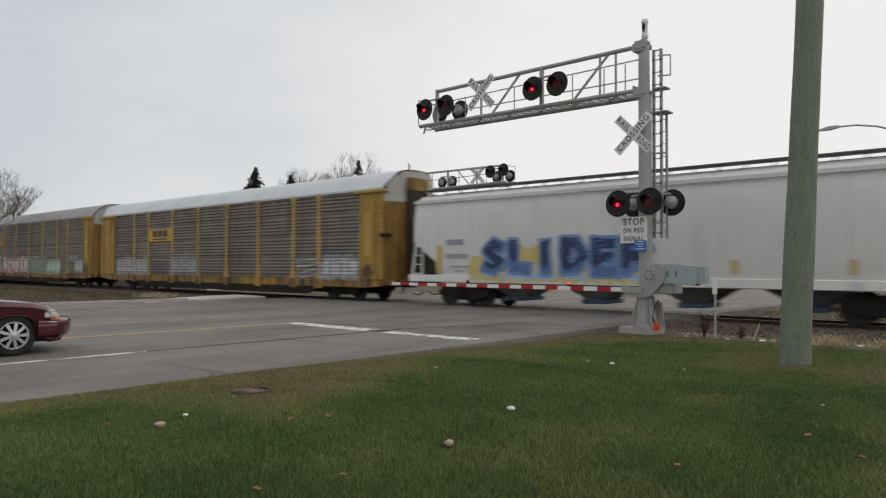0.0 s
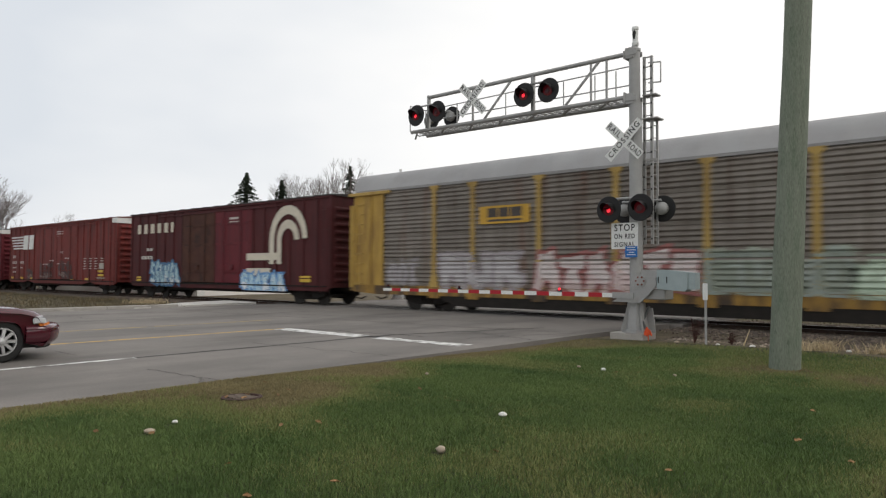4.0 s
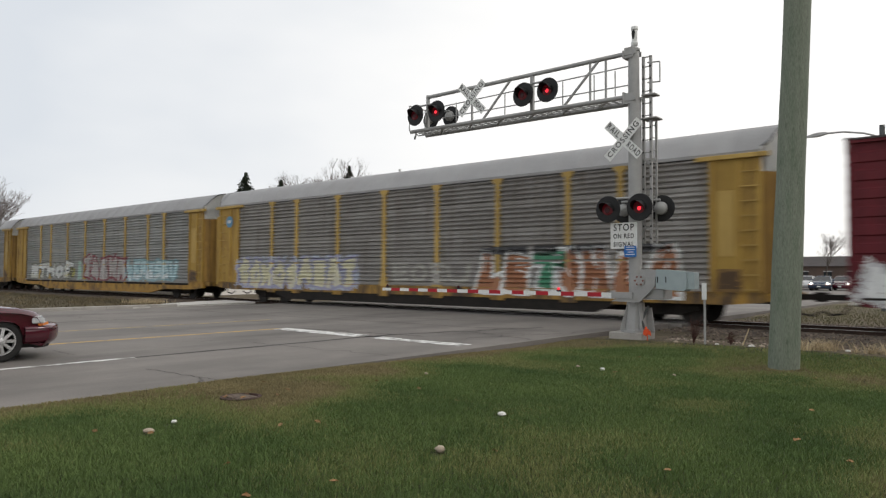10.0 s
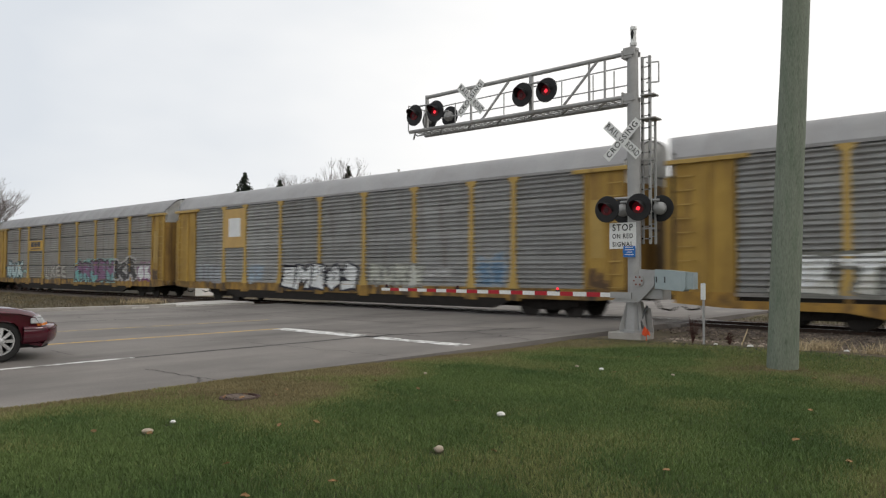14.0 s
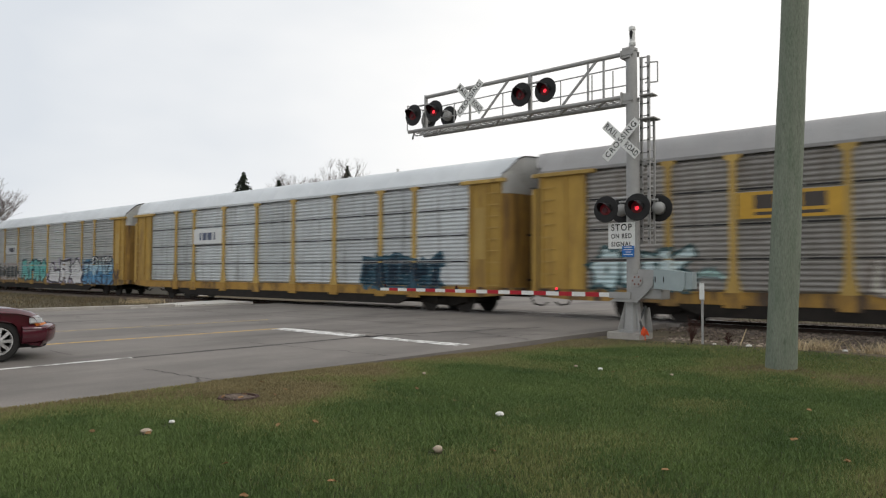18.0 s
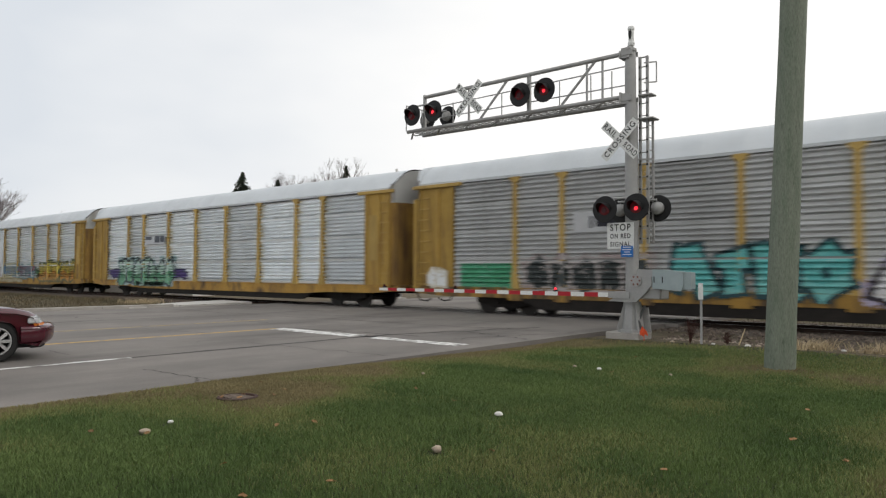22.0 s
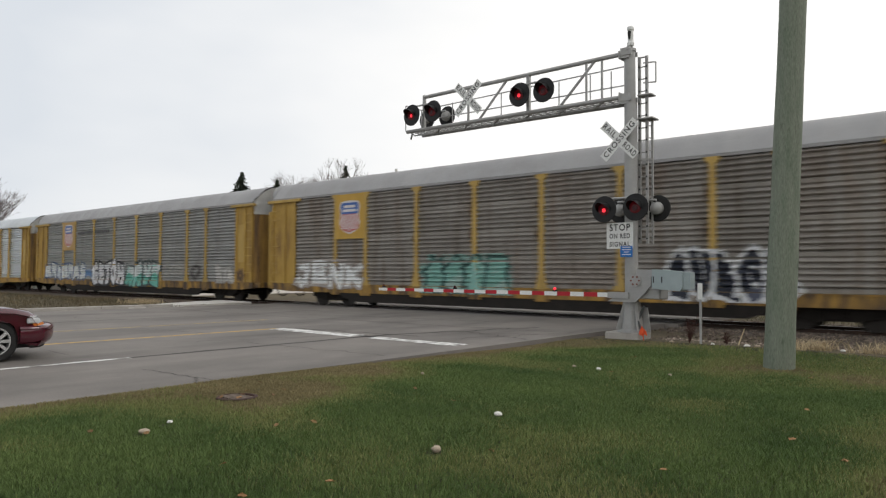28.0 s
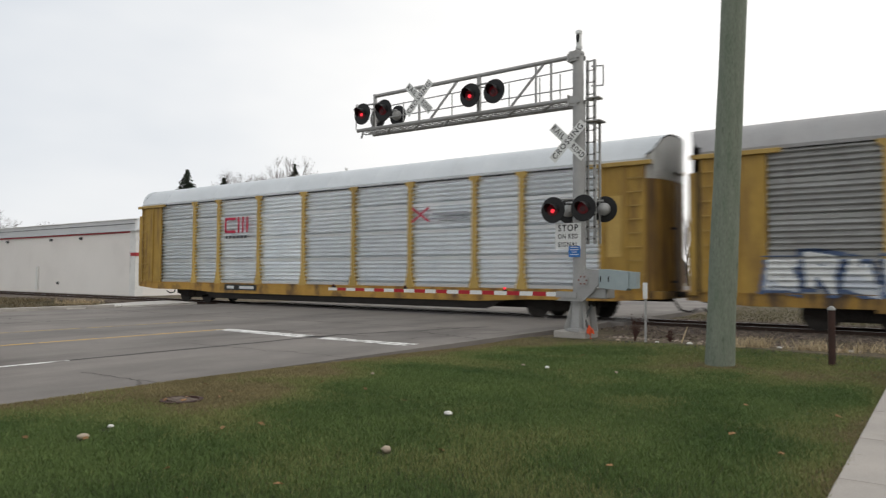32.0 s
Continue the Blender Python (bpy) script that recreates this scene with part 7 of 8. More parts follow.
def marker_post(x, y, h):
    p = thing("marker_post", "thin metal post with a white marker plate beside the track", "marker post", at=pose(x, y, -0.1))
    part("rod", Geo().bar((0, 0, 0), (0, 0, h + 0.1), 0.045, 0.03, up=(0, 1, 0)), M_GALV, p, smooth=0)
    part("plate", Geo().box(-0.055, 0.055, -0.035, -0.02, h - 0.27, h + 0.1, 0.006), M_SIGN, p, "narrow white plate")


marker_post(-5.61, 15.74, 1.28)


def far_pole(x, y, h):
    p = thing("utility_pole", "thin dark utility pole with a cross-arm beyond the track", "utility pole", at=pose(x, y, -0.2))
    part("shaft", Geo().tube((0, 0, 0), (0, 0, h), 0.16, 0.10, 10), M_BARKPOLE, p)
    for z in (h - 0.5, h - 1.5):
        part("cross_arm", Geo().box(-0.85, 0.85, -0.16, -0.06, z, z + 0.12), M_BARKPOLE, p, smooth=0)
        for dx in (-0.75, -0.35, 0.35, 0.75):
            part("insulator", Geo().tube((dx, -0.11, z + 0.12), (dx, -0.11, z + 0.30), 0.05, 0.035, 8), M_DARKGALV, p)


M_BARKPOLE = mat("dark_pole_timber", (0.085, 0.072, 0.060), (0.060, 0.052, 0.046), 2.0, 0.9, stretch=(5, 5, 0.8), bump=0.3)
far_pole(-22.6, 72.2, 8.9)
rp = thing("bollard_post", "short dark rusty steel post with a pale cap", "post", at=pose(-1.58, 13.4, 0))
part("shaft", Geo().tube((0, 0, -0.2), (0, 0, 0.88), 0.058, n=14), M_RUSTPOST, rp)
part("cap", Geo().lathe([(0.060, 0.88), (0.060, 0.91), (0.04, 0.94), (0.01, 0.95)], n=14), M_GALV, rp, "pale worn cap")
# ===== vehicles =====
M_CARRED = mat("car_paint_maroon", (0.070, 0.008, 0.017), (0.060, 0.007, 0.015), 2, 0.10, grain=0.03, bump=0.0, spec=0.8)
M_CARSILVER = mat("car_paint_silver", (0.50, 0.51, 0.52), (0.46, 0.47, 0.48), 2, 0.3, 0.3, grain=0.03, bump=0.0)
M_CARBLUE = mat("car_paint_dark_blue", (0.035, 0.05, 0.08), (0.03, 0.043, 0.07), 2, 0.25, grain=0.03, bump=0.0)
M_CARWHITE = mat("car_paint_white", (0.70, 0.71, 0.71), (0.66, 0.67, 0.67), 2, 0.3, grain=0.03, bump=0.0)
M_TYRE = mat("tyre_rubber", (0.018, 0.018, 0.018), (0.028, 0.027, 0.026), 8, 0.85, bump=0.1)
M_ALLOY = mat("alloy_wheel", (0.55, 0.55, 0.55), (0.48, 0.48, 0.48), 6, 0.35, 0.7, bump=0.0)
M_GLASSDARK = mat("tinted_glass", (0.02, 0.024, 0.026), (0.03, 0.034, 0.036), 2, 0.06, grain=0.0, bump=0.0)
M_CHROME = mat("chrome", (0.7, 0.7, 0.7), (0.65, 0.65, 0.65), 2, 0.12, 1.0, grain=0.0, bump=0.0)
M_LAMPGLASS = mat("headlamp_glass", (0.72, 0.74, 0.76), (0.50, 0.51, 0.53), 14, 0.15, 0.2, grain=0.1, bump=0.0)
M_AMBER = mat("amber_lens", (0.62, 0.20, 0.04), (0.55, 0.16, 0.03), 9, 0.2, bump=0.0)
M_HEADON = glow("lit_headlamp", (1.0, 0.97, 0.88), 4.0)


def sedan(at, paint_m, label, lights_on=False):
    """A large saloon car; y forward, wheels on z = 0."""
    car = thing("sedan_car", label, "car", at=at)

    def arch(yc, r, n=12):
        return [(yc + r * math.cos(math.pi * i / n), 0.30 + r * math.sin(math.pi * i / n)) for i in range(n + 1)]
    front, rear = 1.72, -1.50
    low = [(2.66, 0.22)] + arch(front, 0.385) + arch(rear, 0.385) + [(-2.60, 0.26)]
    top = [(-2.68, 0.42), (-2.72, 0.58), (-2.66, 0.72), (-2.60, 0.90), (-2.40, 0.98), (-1.70, 1.01), (-1.0, 1.00), (0.0, 0.98), (0.95, 0.97), (1.5, 0.93), (2.0, 0.87), (2.36, 0.80), (2.50, 0.73), (2.58, 0.63), (2.66, 0.57), (2.80, 0.53), (2.83, 0.43), (2.78, 0.30)]
    out = low + top
    ring = []
    for x, inset, drop, tuck in ((-0.96, 0.03, 0.10, 0.09), (-0.985, 0.0, 0.14, 0.03), (-0.93, 0.0, 0.045, 0.0), (-0.72, 0.0, 0.012, 0.0), (-0.35, 0.0, 0.0, 0.0), (0.35, 0.0, 0.0, 0.0), (0.72, 0.0, 0.012, 0.0), (0.93, 0.0, 0.045, 0.0), (0.985, 0.0, 0.14, 0.03), (0.96, 0.03, 0.10, 0.09)):
        curve = (abs(x) / 0.985) ** 2.6
        pts = []
        for k, (y, z) in enumerate(out):
            yy = y
            if y > 1.95:
                yy = y - 0.36 * curve * (y - 1.95) / 0.75
            if y < -2.3:
                yy = y + 0.2 * curve * (-2.3 - y) / 0.4
            zz = z - drop * max(0.0, (z - 0.60)) / 0.4 if z > 0.6 else z
            pts.append((x, yy, zz))
        ring.append(pts)
    # the two outermost rings close the flanks
    ring[0] = [(x * 0.97, y, z) for x, y, z in ring[0]]
    ring[-1] = [(x * 0.97, y, z) for x, y, z in ring[-1]]
    g = Geo()
    g.loft(ring[::-1])
    part("body", g, paint_m, car, "glossy painted body", smooth=0.7)
    # cabin: glass band and roof
    base = [(0.80, 0.97, 0.95), (-1.05, 1.0, 0.93), (-1.75, 1.0, 0.90)]
    g = Geo()
    lower = [(-0.80, 1.05, 0.95), (0.80, 1.05, 0.95), (0.84, 0.6, 0.97), (0.84, -1.2, 0.99), (0.76, -1.78, 1.0), (-0.76, -1.78, 1.0), (-0.84, -1.2, 0.99), (-0.84, 0.6, 0.97)]
    upper = [(-0.56, 0.10, 1.40), (0.56, 0.10, 1.40), (0.60, -0.05, 1.40), (0.60, -0.95, 1.41), (0.54, -1.20, 1.38), (-0.54, -1.20, 1.38), (-0.60, -0.95, 1.41), (-0.60, -0.05, 1.40)]
    g.loft([lower, upper])
    part("windows", g, M_GLASSDARK, car, "dark tinted windows", smooth=0.4)
    g = Geo()
    mid = [(x * 1.02, y * 1.0 + 0.0, z + 0.012) for x, y, z in upper]
    crown = [(x * 0.75, y * 0.8 - 0.1, z + 0.055) for x, y, z in upper]
    g.loft([upper, mid, crown])
    part("roof", g, paint_m, car, smooth=0.7)
    for s in (-1, 1):
        for a, b in (((0.82 * s, 1.0, 0.96), (0.58 * s, 0.08, 1.40)), ((0.84 * s, -0.3, 0.98), (0.605 * s, -0.42, 1.41)), ((0.80 * s, -1.62, 1.0), (0.57 * s, -1.1, 1.40))):
            part("window_post", Geo().bar(a, b, 0.05, 0.05), paint_m, car, smooth=0)
        part("side_mirror", Geo().box(min(0.92 * s, 1.08 * s), max(0.92 * s, 1.08 * s), 0.55, 0.68, 0.98, 1.10, 0.03), paint_m, car)
        part("side_trim", Geo().box(min(0.965 * s, 0.985 * s), max(0.965 * s, 0.985 * s), -1.05, 1.28, 0.50, 0.56, 0.008), paint_m, car)
        nose = lambda x, y: y - 0.36 * (x / 0.985) ** 2.6 * (y - 1.95) / 0.75

        def strip(xs, z0, z1, y0, y1, out):
            """A lens that follows the curve of the nose."""
            rings = []
            for x in xs:
                rings.append([(s * x, nose(x, y0) - 0.06, z0), (s * x, nose(x, y0) + out, z0), (s * x, nose(x, y1) + out, z1), (s * x, nose(x, y1) - 0.06, z1)])
            g = Geo()
            g.loft(rings if s < 0 else rings[::-1])
            return g
        lamp = part("headlight", strip((0.48, 0.62, 0.76, 0.88, 0.965), 0.605, 0.725, 2.615, 2.50, 0.010), M_LAMPGLASS, car, "clear headlight", smooth=0.5)
        part("indicator", strip((0.52, 0.66, 0.80, 0.90, 0.970), 0.562, 0.604, 2.655, 2.617, 0.012), M_AMBER, lamp, "amber indicator lens", smooth=0.5)
        part("side_lens", Geo().box(min(0.930 * s, 0.972 * s), max(0.930 * s, 0.972 * s), 2.17, 2.36, 0.60, 0.70, 0.02), M_LAMPGLASS, lamp, "headlight glass wrapped round the wing")
        if lights_on:
            part("lit_lamp", Geo().lathe([(0.10, 0.0), (0.09, -0.03), (0.03, -0.05)], (0.72 * s, 2.50, 0.70), "y", 12), M_HEADON, lamp, "lit headlamp")
        part("tail_light", Geo().box(min(0.5 * s, 0.93 * s), max(0.5 * s, 0.93 * s), -2.70, -2.60, 0.66, 0.82, 0.02), M_RED, car)
    curve = lambda x, y: y - 0.36 * abs(x / 0.985) ** 2.6 * (y - 1.95) / 0.75
    path = [(-0.985, 2.06), (-0.985, 2.22)] + [(x, curve(x, 2.80)) for x in [-0.975 + 1.95 * k / 18 for k in range(19)]] + [(0.985, 2.22), (0.985, 2.06)]

    def wrap(profile):
        """Sweeps a profile of (outward, height) round the nose."""
        rings = []
        for k, (x, y) in enumerate(path):
            (ax, ay), (bx, by) = path[max(0, k - 1)], path[min(len(path) - 1, k + 1)]
            d = math.hypot(bx - ax, by - ay)
            nx, ny = -(by - ay) / d, (bx - ax) / d
            rings.append([(x + nx * o, y + ny * o, z) for o, z in profile])
        return Geo().loft(rings)
    bumper = part("bumper", wrap([(-0.10, 0.27), (-0.03, 0.275), (0.005, 0.32), (0.022, 0.40), (0.024, 0.48), (0.012, 0.535), (-0.02, 0.565), (-0.10, 0.57)]), paint_m, car, "painted bumper wrapped round the nose", smooth=0.9)
    part("bumper_strip", wrap([(-0.02, 0.503), (0.027, 0.505), (0.028, 0.522), (-0.02, 0.522)]), paint_m, bumper, "thin raised strip", smooth=0.9)
    part("valance", Geo().loft([[(x, curve(x, y), z) for y, z in ((2.40, 0.19), (2.66, 0.20), (2.70, 0.275), (2.40, 0.275))][::-1] for x in [-0.90 + 1.80 * k / 12 for k in range(13)]]), M_TYRE, bumper, "black plastic valance", smooth=0.9)
    part("grille", Geo().box(-0.40, 0.40, 2.44, 2.585, 0.60, 0.645, 0.01), M_CHROME, car, "chrome grille")
    part("licence_plate", Geo().box(-0.16, 0.16, 2.80, 2.845, 0.36, 0.47), M_SIGN, car, smooth=0)
    part("underside", Geo().box(-0.80, 0.80, -2.3, 2.4, 0.20, 0.42), M_TYRE, car, smooth=0)
    for s in (-1, 1):
        for y in (front, rear):
            wl = part("wheel", Geo().lathe([(0.20, -0.10), (0.30, -0.105), (0.335, -0.08), (0.342, -0.04), (0.342, 0.04), (0.335, 0.08), (0.30, 0.105), (0.235, 0.10), (0.225, 0.03), (0.05, 0.03)], (0, 0, 0), "x", 32), M_TYRE, car, "black tyre", at=pose(s * 0.855, y, 0.335) @ pose(0, 0, 0, 0, 0, 0 if s > 0 else 180))
            o = 0.06
            g = Geo().lathe([(0.195, o - 0.03), (0.225, o - 0.01), (0.225, o + 0.035), (0.205, o + 0.035), (0.195, o), (0.195, o - 0.03)], (0, 0, 0), "x", 28)
            rim = part("rim", g, M_ALLOY, wl, "silver alloy rim")
            for k in range(9):
                a = 2 * math.pi * k / 9
                part("spoke", Geo().loft([[(o + 0.045, 0.04 * math.cos(a) - 0.022 * math.sin(a), 0.04 * math.sin(a) + 0.022 * math.cos(a)), (o + 0.045, 0.04 * math.cos(a) + 0.022 * math.sin(a), 0.04 * math.sin(a) - 0.022 * math.cos(a)), (o + 0.01, 0.04 * math.cos(a) + 0.022 * math.sin(a), 0.04 * math.sin(a) - 0.022 * math.cos(a)), (o + 0.01, 0.04 * math.cos(a) - 0.022 * math.sin(a), 0.04 * math.sin(a) + 0.022 * math.cos(a))],
                                          [(o + 0.03, 0.205 * math.cos(a) - 0.026 * math.sin(a), 0.205 * math.sin(a) + 0.026 * math.cos(a)), (o + 0.03, 0.205 * math.cos(a) + 0.026 * math.sin(a), 0.205 * math.sin(a) - 0.026 * math.cos(a)), (o, 0.205 * math.cos(a) + 0.026 * math.sin(a), 0.205 * math.sin(a) - 0.026 * math.cos(a)), (o, 0.205 * math.cos(a) - 0.026 * math.sin(a), 0.205 * math.sin(a) + 0.026 * math.cos(a))]][::-1]), M_ALLOY, wl, smooth=0)
            part("hub_cap", Geo().lathe([(0.06, o + 0.02), (0.055, o + 0.05), (0.02, o + 0.06)], (0, 0, 0), "x", 16), M_ALLOY, wl)
    return car


sedan(pose(-13.58, 2.28, 0.0), M_CARRED, "dark maroon saloon car waiting on the road")
sedan(pose(-16.0, 78.0, 0.0, 0, 0, 184), M_CARBLUE, "dark blue car with lit headlamps beyond the track", True)
sedan(pose(-18.0, 80.0, 0.0, 0, 0, 184), M_CARSILVER, "silver car with lit headlamps beyond the track", True)
sedan(pose(-14.6, 80.0, 0.0, 0, 0, 184), M_CARRED, "dark red car standing beyond the track", True)
sedan(pose(-19.9, 41.0, 0.0, 0, 0, 180), M_CARWHITE, "white car waiting on the road beyond the track", True)


# ===== buildings =====
M_WALLWHITE = mat("painted_block_wall", (0.79, 0.765, 0.73), (0.75, 0.725, 0.69), 0.3, 0.85, grain=0.06, dirt=(0.69, 0.665, 0.63), dirt_at=(0.56, 0.9), dirt_scale=0.3, bump=0.06)
M_ROOFSHEET = mat("pale_sheet_roof", (0.60, 0.61, 0.62), (0.54, 0.55, 0.56), 0.3, 0.6, 0.1, grain=0.08, bump=0.05)
M_REDTRIM = mat("red_trim", (0.42, 0.04, 0.05), (0.36, 0.04, 0.045), 2, 0.5, bump=0.0)
M_BRICKFAR = mat("far_brown_wall", (0.12, 0.085, 0.07), (0.09, 0.07, 0.06), 0.5, 0.9, grain=0.2, bump=0.1)


def white_building():
    b = thing("warehouse", "long low white warehouse with a red eaves stripe beyond the track", "building")
    for x0, x1, y0, y1 in ((-72.2, -44.3, 26.0, 26.3), (-44.6, -44.3, 26.3, 44), (-72.2, -44.6, 43.7, 44), (-72.2, -71.9, 26.3, 43.7)):
        part("wall", Geo().box(x0, x1, y0, y1, -0.3, 4.32), M_WALLWHITE, b, "plain off-white wall", smooth=0)
    part("eaves_stripe", Geo().box(-72.2, -44.9, 25.93, 26.0, 4.14, 4.32), M_REDTRIM, b, "red eaves stripe", smooth=0)
    part("corner_pier", Geo().box(-44.9, -44.2, 25.92, 26.5, -0.3, 4.36), M_WHITE, b, "white corner pier", smooth=0)
    part("corner_pier", Geo().box(-72.35, -71.7, 25.92, 26.5, -0.3, 4.36), M_WHITE, b, "white corner pier", smooth=0)
    fascia = part("fascia", Geo().box(-72.35, -44.2, 25.86, 26.02, 4.36, 5.02), M_ROOFSHEET, b, "pale sheet-metal fascia above the stripe", smooth=0)
    part("fascia_cap", Geo().box(-72.42, -44.1, 25.80, 26.08, 5.02, 5.08, 0.01), M_WHITE, fascia, smooth=0)
    part("fascia_rib", Geo().box(-72.35, -44.2, 25.83, 25.86, 4.72, 4.76), M_DARKGALV, fascia, smooth=0)
    for z in (1.9, 2.4):
        part("corner_stripe", Geo().box(-72.4, -71.9, 25.88, 26.4, z, z + 0.22), M_REDTRIM, b, smooth=0)
    part("corner_stripe", Geo().box(-44.75, -44.15, 25.88, 26.4, 2.55, 2.78), M_REDTRIM, b, smooth=0)
    g = Geo()
    prof = [(25.8, 4.34), (35.0, 6.35), (44.3, 4.34), (44.3, 4.24), (35.0, 6.25), (25.8, 4.24)]
    g.loft([[(x, y, z) for y, z in prof] for x in (-72.4, -44.0)])
    part("roof", g, M_ROOFSHEET, b, "pale sheet-metal roof", smooth=0)
    g = Geo()
    for i in range(35):
        x = -72.1 + i * 0.8
        g.loft([[(x + a, 25.8 + 9.2 * t, 4.34 + 2.01 * t + c) for a, c in ((0, 0), (0.06, 0), (0.06, 0.03), (0, 0.03))] for t in (0, 1)])
    tagged(part("roof_seam", g, M_ROOFSHEET, b, "standing seams of the roof", smooth=0), kind="stuff")
    for x in (-63.5, -56.0, -51.5):
        part("wall_lamp", Geo().box(x - 0.09, x + 0.09, 25.80, 26.0, 3.80, 4.0, 0.03), M_DARKGALV, b, "small grey wall lamp")
    part("downpipe", Geo().box(-58.3, -58.0, 25.85, 26.0, 0.0, 1.9, 0.03), M_WHITE, b, "white wall box")
    part("vent", Geo().box(-55.0, -54.8, 25.9, 26.0, 0.5, 0.7), M_DARKGALV, b, smooth=0)


white_building()


def far_house(x0, x1, y0, y1, h, label):
    b = thing("house", label, "house")
    part("wall", Geo().box(x0, x1, y0, y1, -0.3, h), M_BRICKFAR, b, smooth=0)
    ym = (y0 + y1) / 2
    part("roof", Geo().loft([[(x, y0 - 0.4, h), (x, y1 + 0.4, h), (x, ym, h + 1.6)] for x in (x0 - 0.4, x1 + 0.4)]), M_BOXROOF, b, "dark shingle roof", smooth=0)
    k = x0 + 1.5
    while k < x1 - 1.5:
        w = part("window", Geo().box(k, k + 1.1, y0 - 0.06, y0 + 0.05, 1.0, 2.1), M_GLASSDARK, b, smooth=0)
        part("window_frame", Geo().box(k - 0.08, k + 1.18, y0 - 0.09, y0 - 0.06, 0.92, 1.0).box(k - 0.08, k + 1.18, y0 - 0.09, y0 - 0.06, 2.1, 2.18), M_WHITE, w, smooth=0)
        k += 3.2


far_house(-32, -14, 118, 127, 2.9, "low brown house with dark roof in the distance")
far_house(-52, -40, 125, 135, 3.0, "low brown house with dark roof in the distance")
far_house(-8, 6, 122, 131, 2.9, "low brown house with dark roof in the distance")


# ===== street lamp beyond the crossing =====
def street_lamp(x, y):
    s = thing("street_lamp", "dark metal street lamp with a long curved arm over the road", "street lamp", at=pose(x, y, 0))
    part("pole", Geo().tube((0, 0, -0.1), (0, 0, 8.15), 0.15, 0.11, 14), M_DARKGALV, s)
    g = Geo()
    pts = [(0, 0, 7.6), (-0.7, 0, 7.88), (-1.5, 0, 8.04), (-2.3, 0, 8.06)]
    for a, b in zip(pts, pts[1:]):
        g.tube(a, b, 0.04, n=8)
    part("arm", g, M_GALV, s)
    part("lamp_head", Geo().loft([[(-2.2, -0.10, 8.02), (-2.2, 0.10, 8.02), (-2.2, 0.08, 8.12), (-2.2, -0.08, 8.12)], [(-2.6, -0.16, 7.95), (-2.6, 0.16, 7.95), (-2.6, 0.12, 8.12), (-2.6, -0.12, 8.12)], [(-3.05, -0.08, 7.95), (-3.05, 0.08, 7.95), (-3.05, 0.05, 8.03), (-3.05, -0.05, 8.03)]][::-1]), M_GALV, s, "flat lamp head", smooth=0.4)


street_lamp(-4.95, 36.0)


# ===== trees =====
M_BARK = mat("grey_bark", (0.095, 0.080, 0.070), (0.065, 0.056, 0.050), 3, 0.95, stretch=(3, 3, 0.6), bump=0.4)
# twig and needle colours are lightened to carry the haze of distance
M_TWIG = mat("bare_twigs", (0.185, 0.158, 0.148), (0.14, 0.12, 0.112), 3, 0.95, islands=0.2, bump=0.0)
M_NEEDLE = mat("spruce_needles", (0.046, 0.060, 0.044), (0.066, 0.082, 0.056), 1.5, 0.9, islands=0.35, bump=0.0)


def bare_tree(x, y, h, seed, label="leafless tree with a fine grey-brown crown", spread=0.85, stem=0.31):
    rnd = random.Random(seed)
    t = thing("bare_tree", label, "tree", "leafless trees beyond the track", at=pose(x, y, -0.1))
    trunk, twigs = Geo(), Geo()

    def grow(p, d, length, r, level):
        q = p
        seg = 3 if level < 3 else 2
        for k in range(seg):
            d = (d + Vector((rnd.uniform(-1, 1), rnd.uniform(-1, 1), rnd.uniform(-0.3, 0.6))) * 0.16).normalized()
            n = q + d * length / seg
            (trunk if level < 2 else twigs).tube(q, n, r * (1 - 0.25 * k / seg) * (1, 0.85, 0.72, 0.64, 0.6, 0.6)[level], r * (1 - 0.25 * (k + 1) / seg) * (1, 0.85, 0.72, 0.64, 0.6, 0.6)[level], n=7 if level < 2 else 3, caps=False)
            if level >= 1 and level < 4 and k < seg - 1:
                side = Vector((rnd.uniform(-1, 1), rnd.uniform(-1, 1), rnd.uniform(-0.1, 0.7))).normalized()
                grow(n, (d * 0.6 + side * 0.8).normalized(), length * rnd.uniform(0.45, 0.65), r * 0.5, level + 1)
            q = n
        if level < 5:
            for _ in range(rnd.choice((3, 3, 4)) if level < 3 else rnd.choice((3, 3, 4))):
                side = Vector((rnd.uniform(-1, 1) * spread, rnd.uniform(-1, 1) * spread, rnd.uniform(-0.1, 0.6)))
                grow(q, (d * 0.8 + side * 0.75).normalized(), length * rnd.uniform(0.62, 0.8), r * 0.62, level + 1)
    grow(Vector((0, 0, 0)), Vector((0, 0, 1)), h * stem, h * 0.014, 0)
    part("trunk", trunk, M_BARK, t, "grey-brown trunk and limbs")
    tagged(part("crown", twigs, M_TWIG, t, "open crown of bare twigs", smooth=0), kind="stuff")
    return t


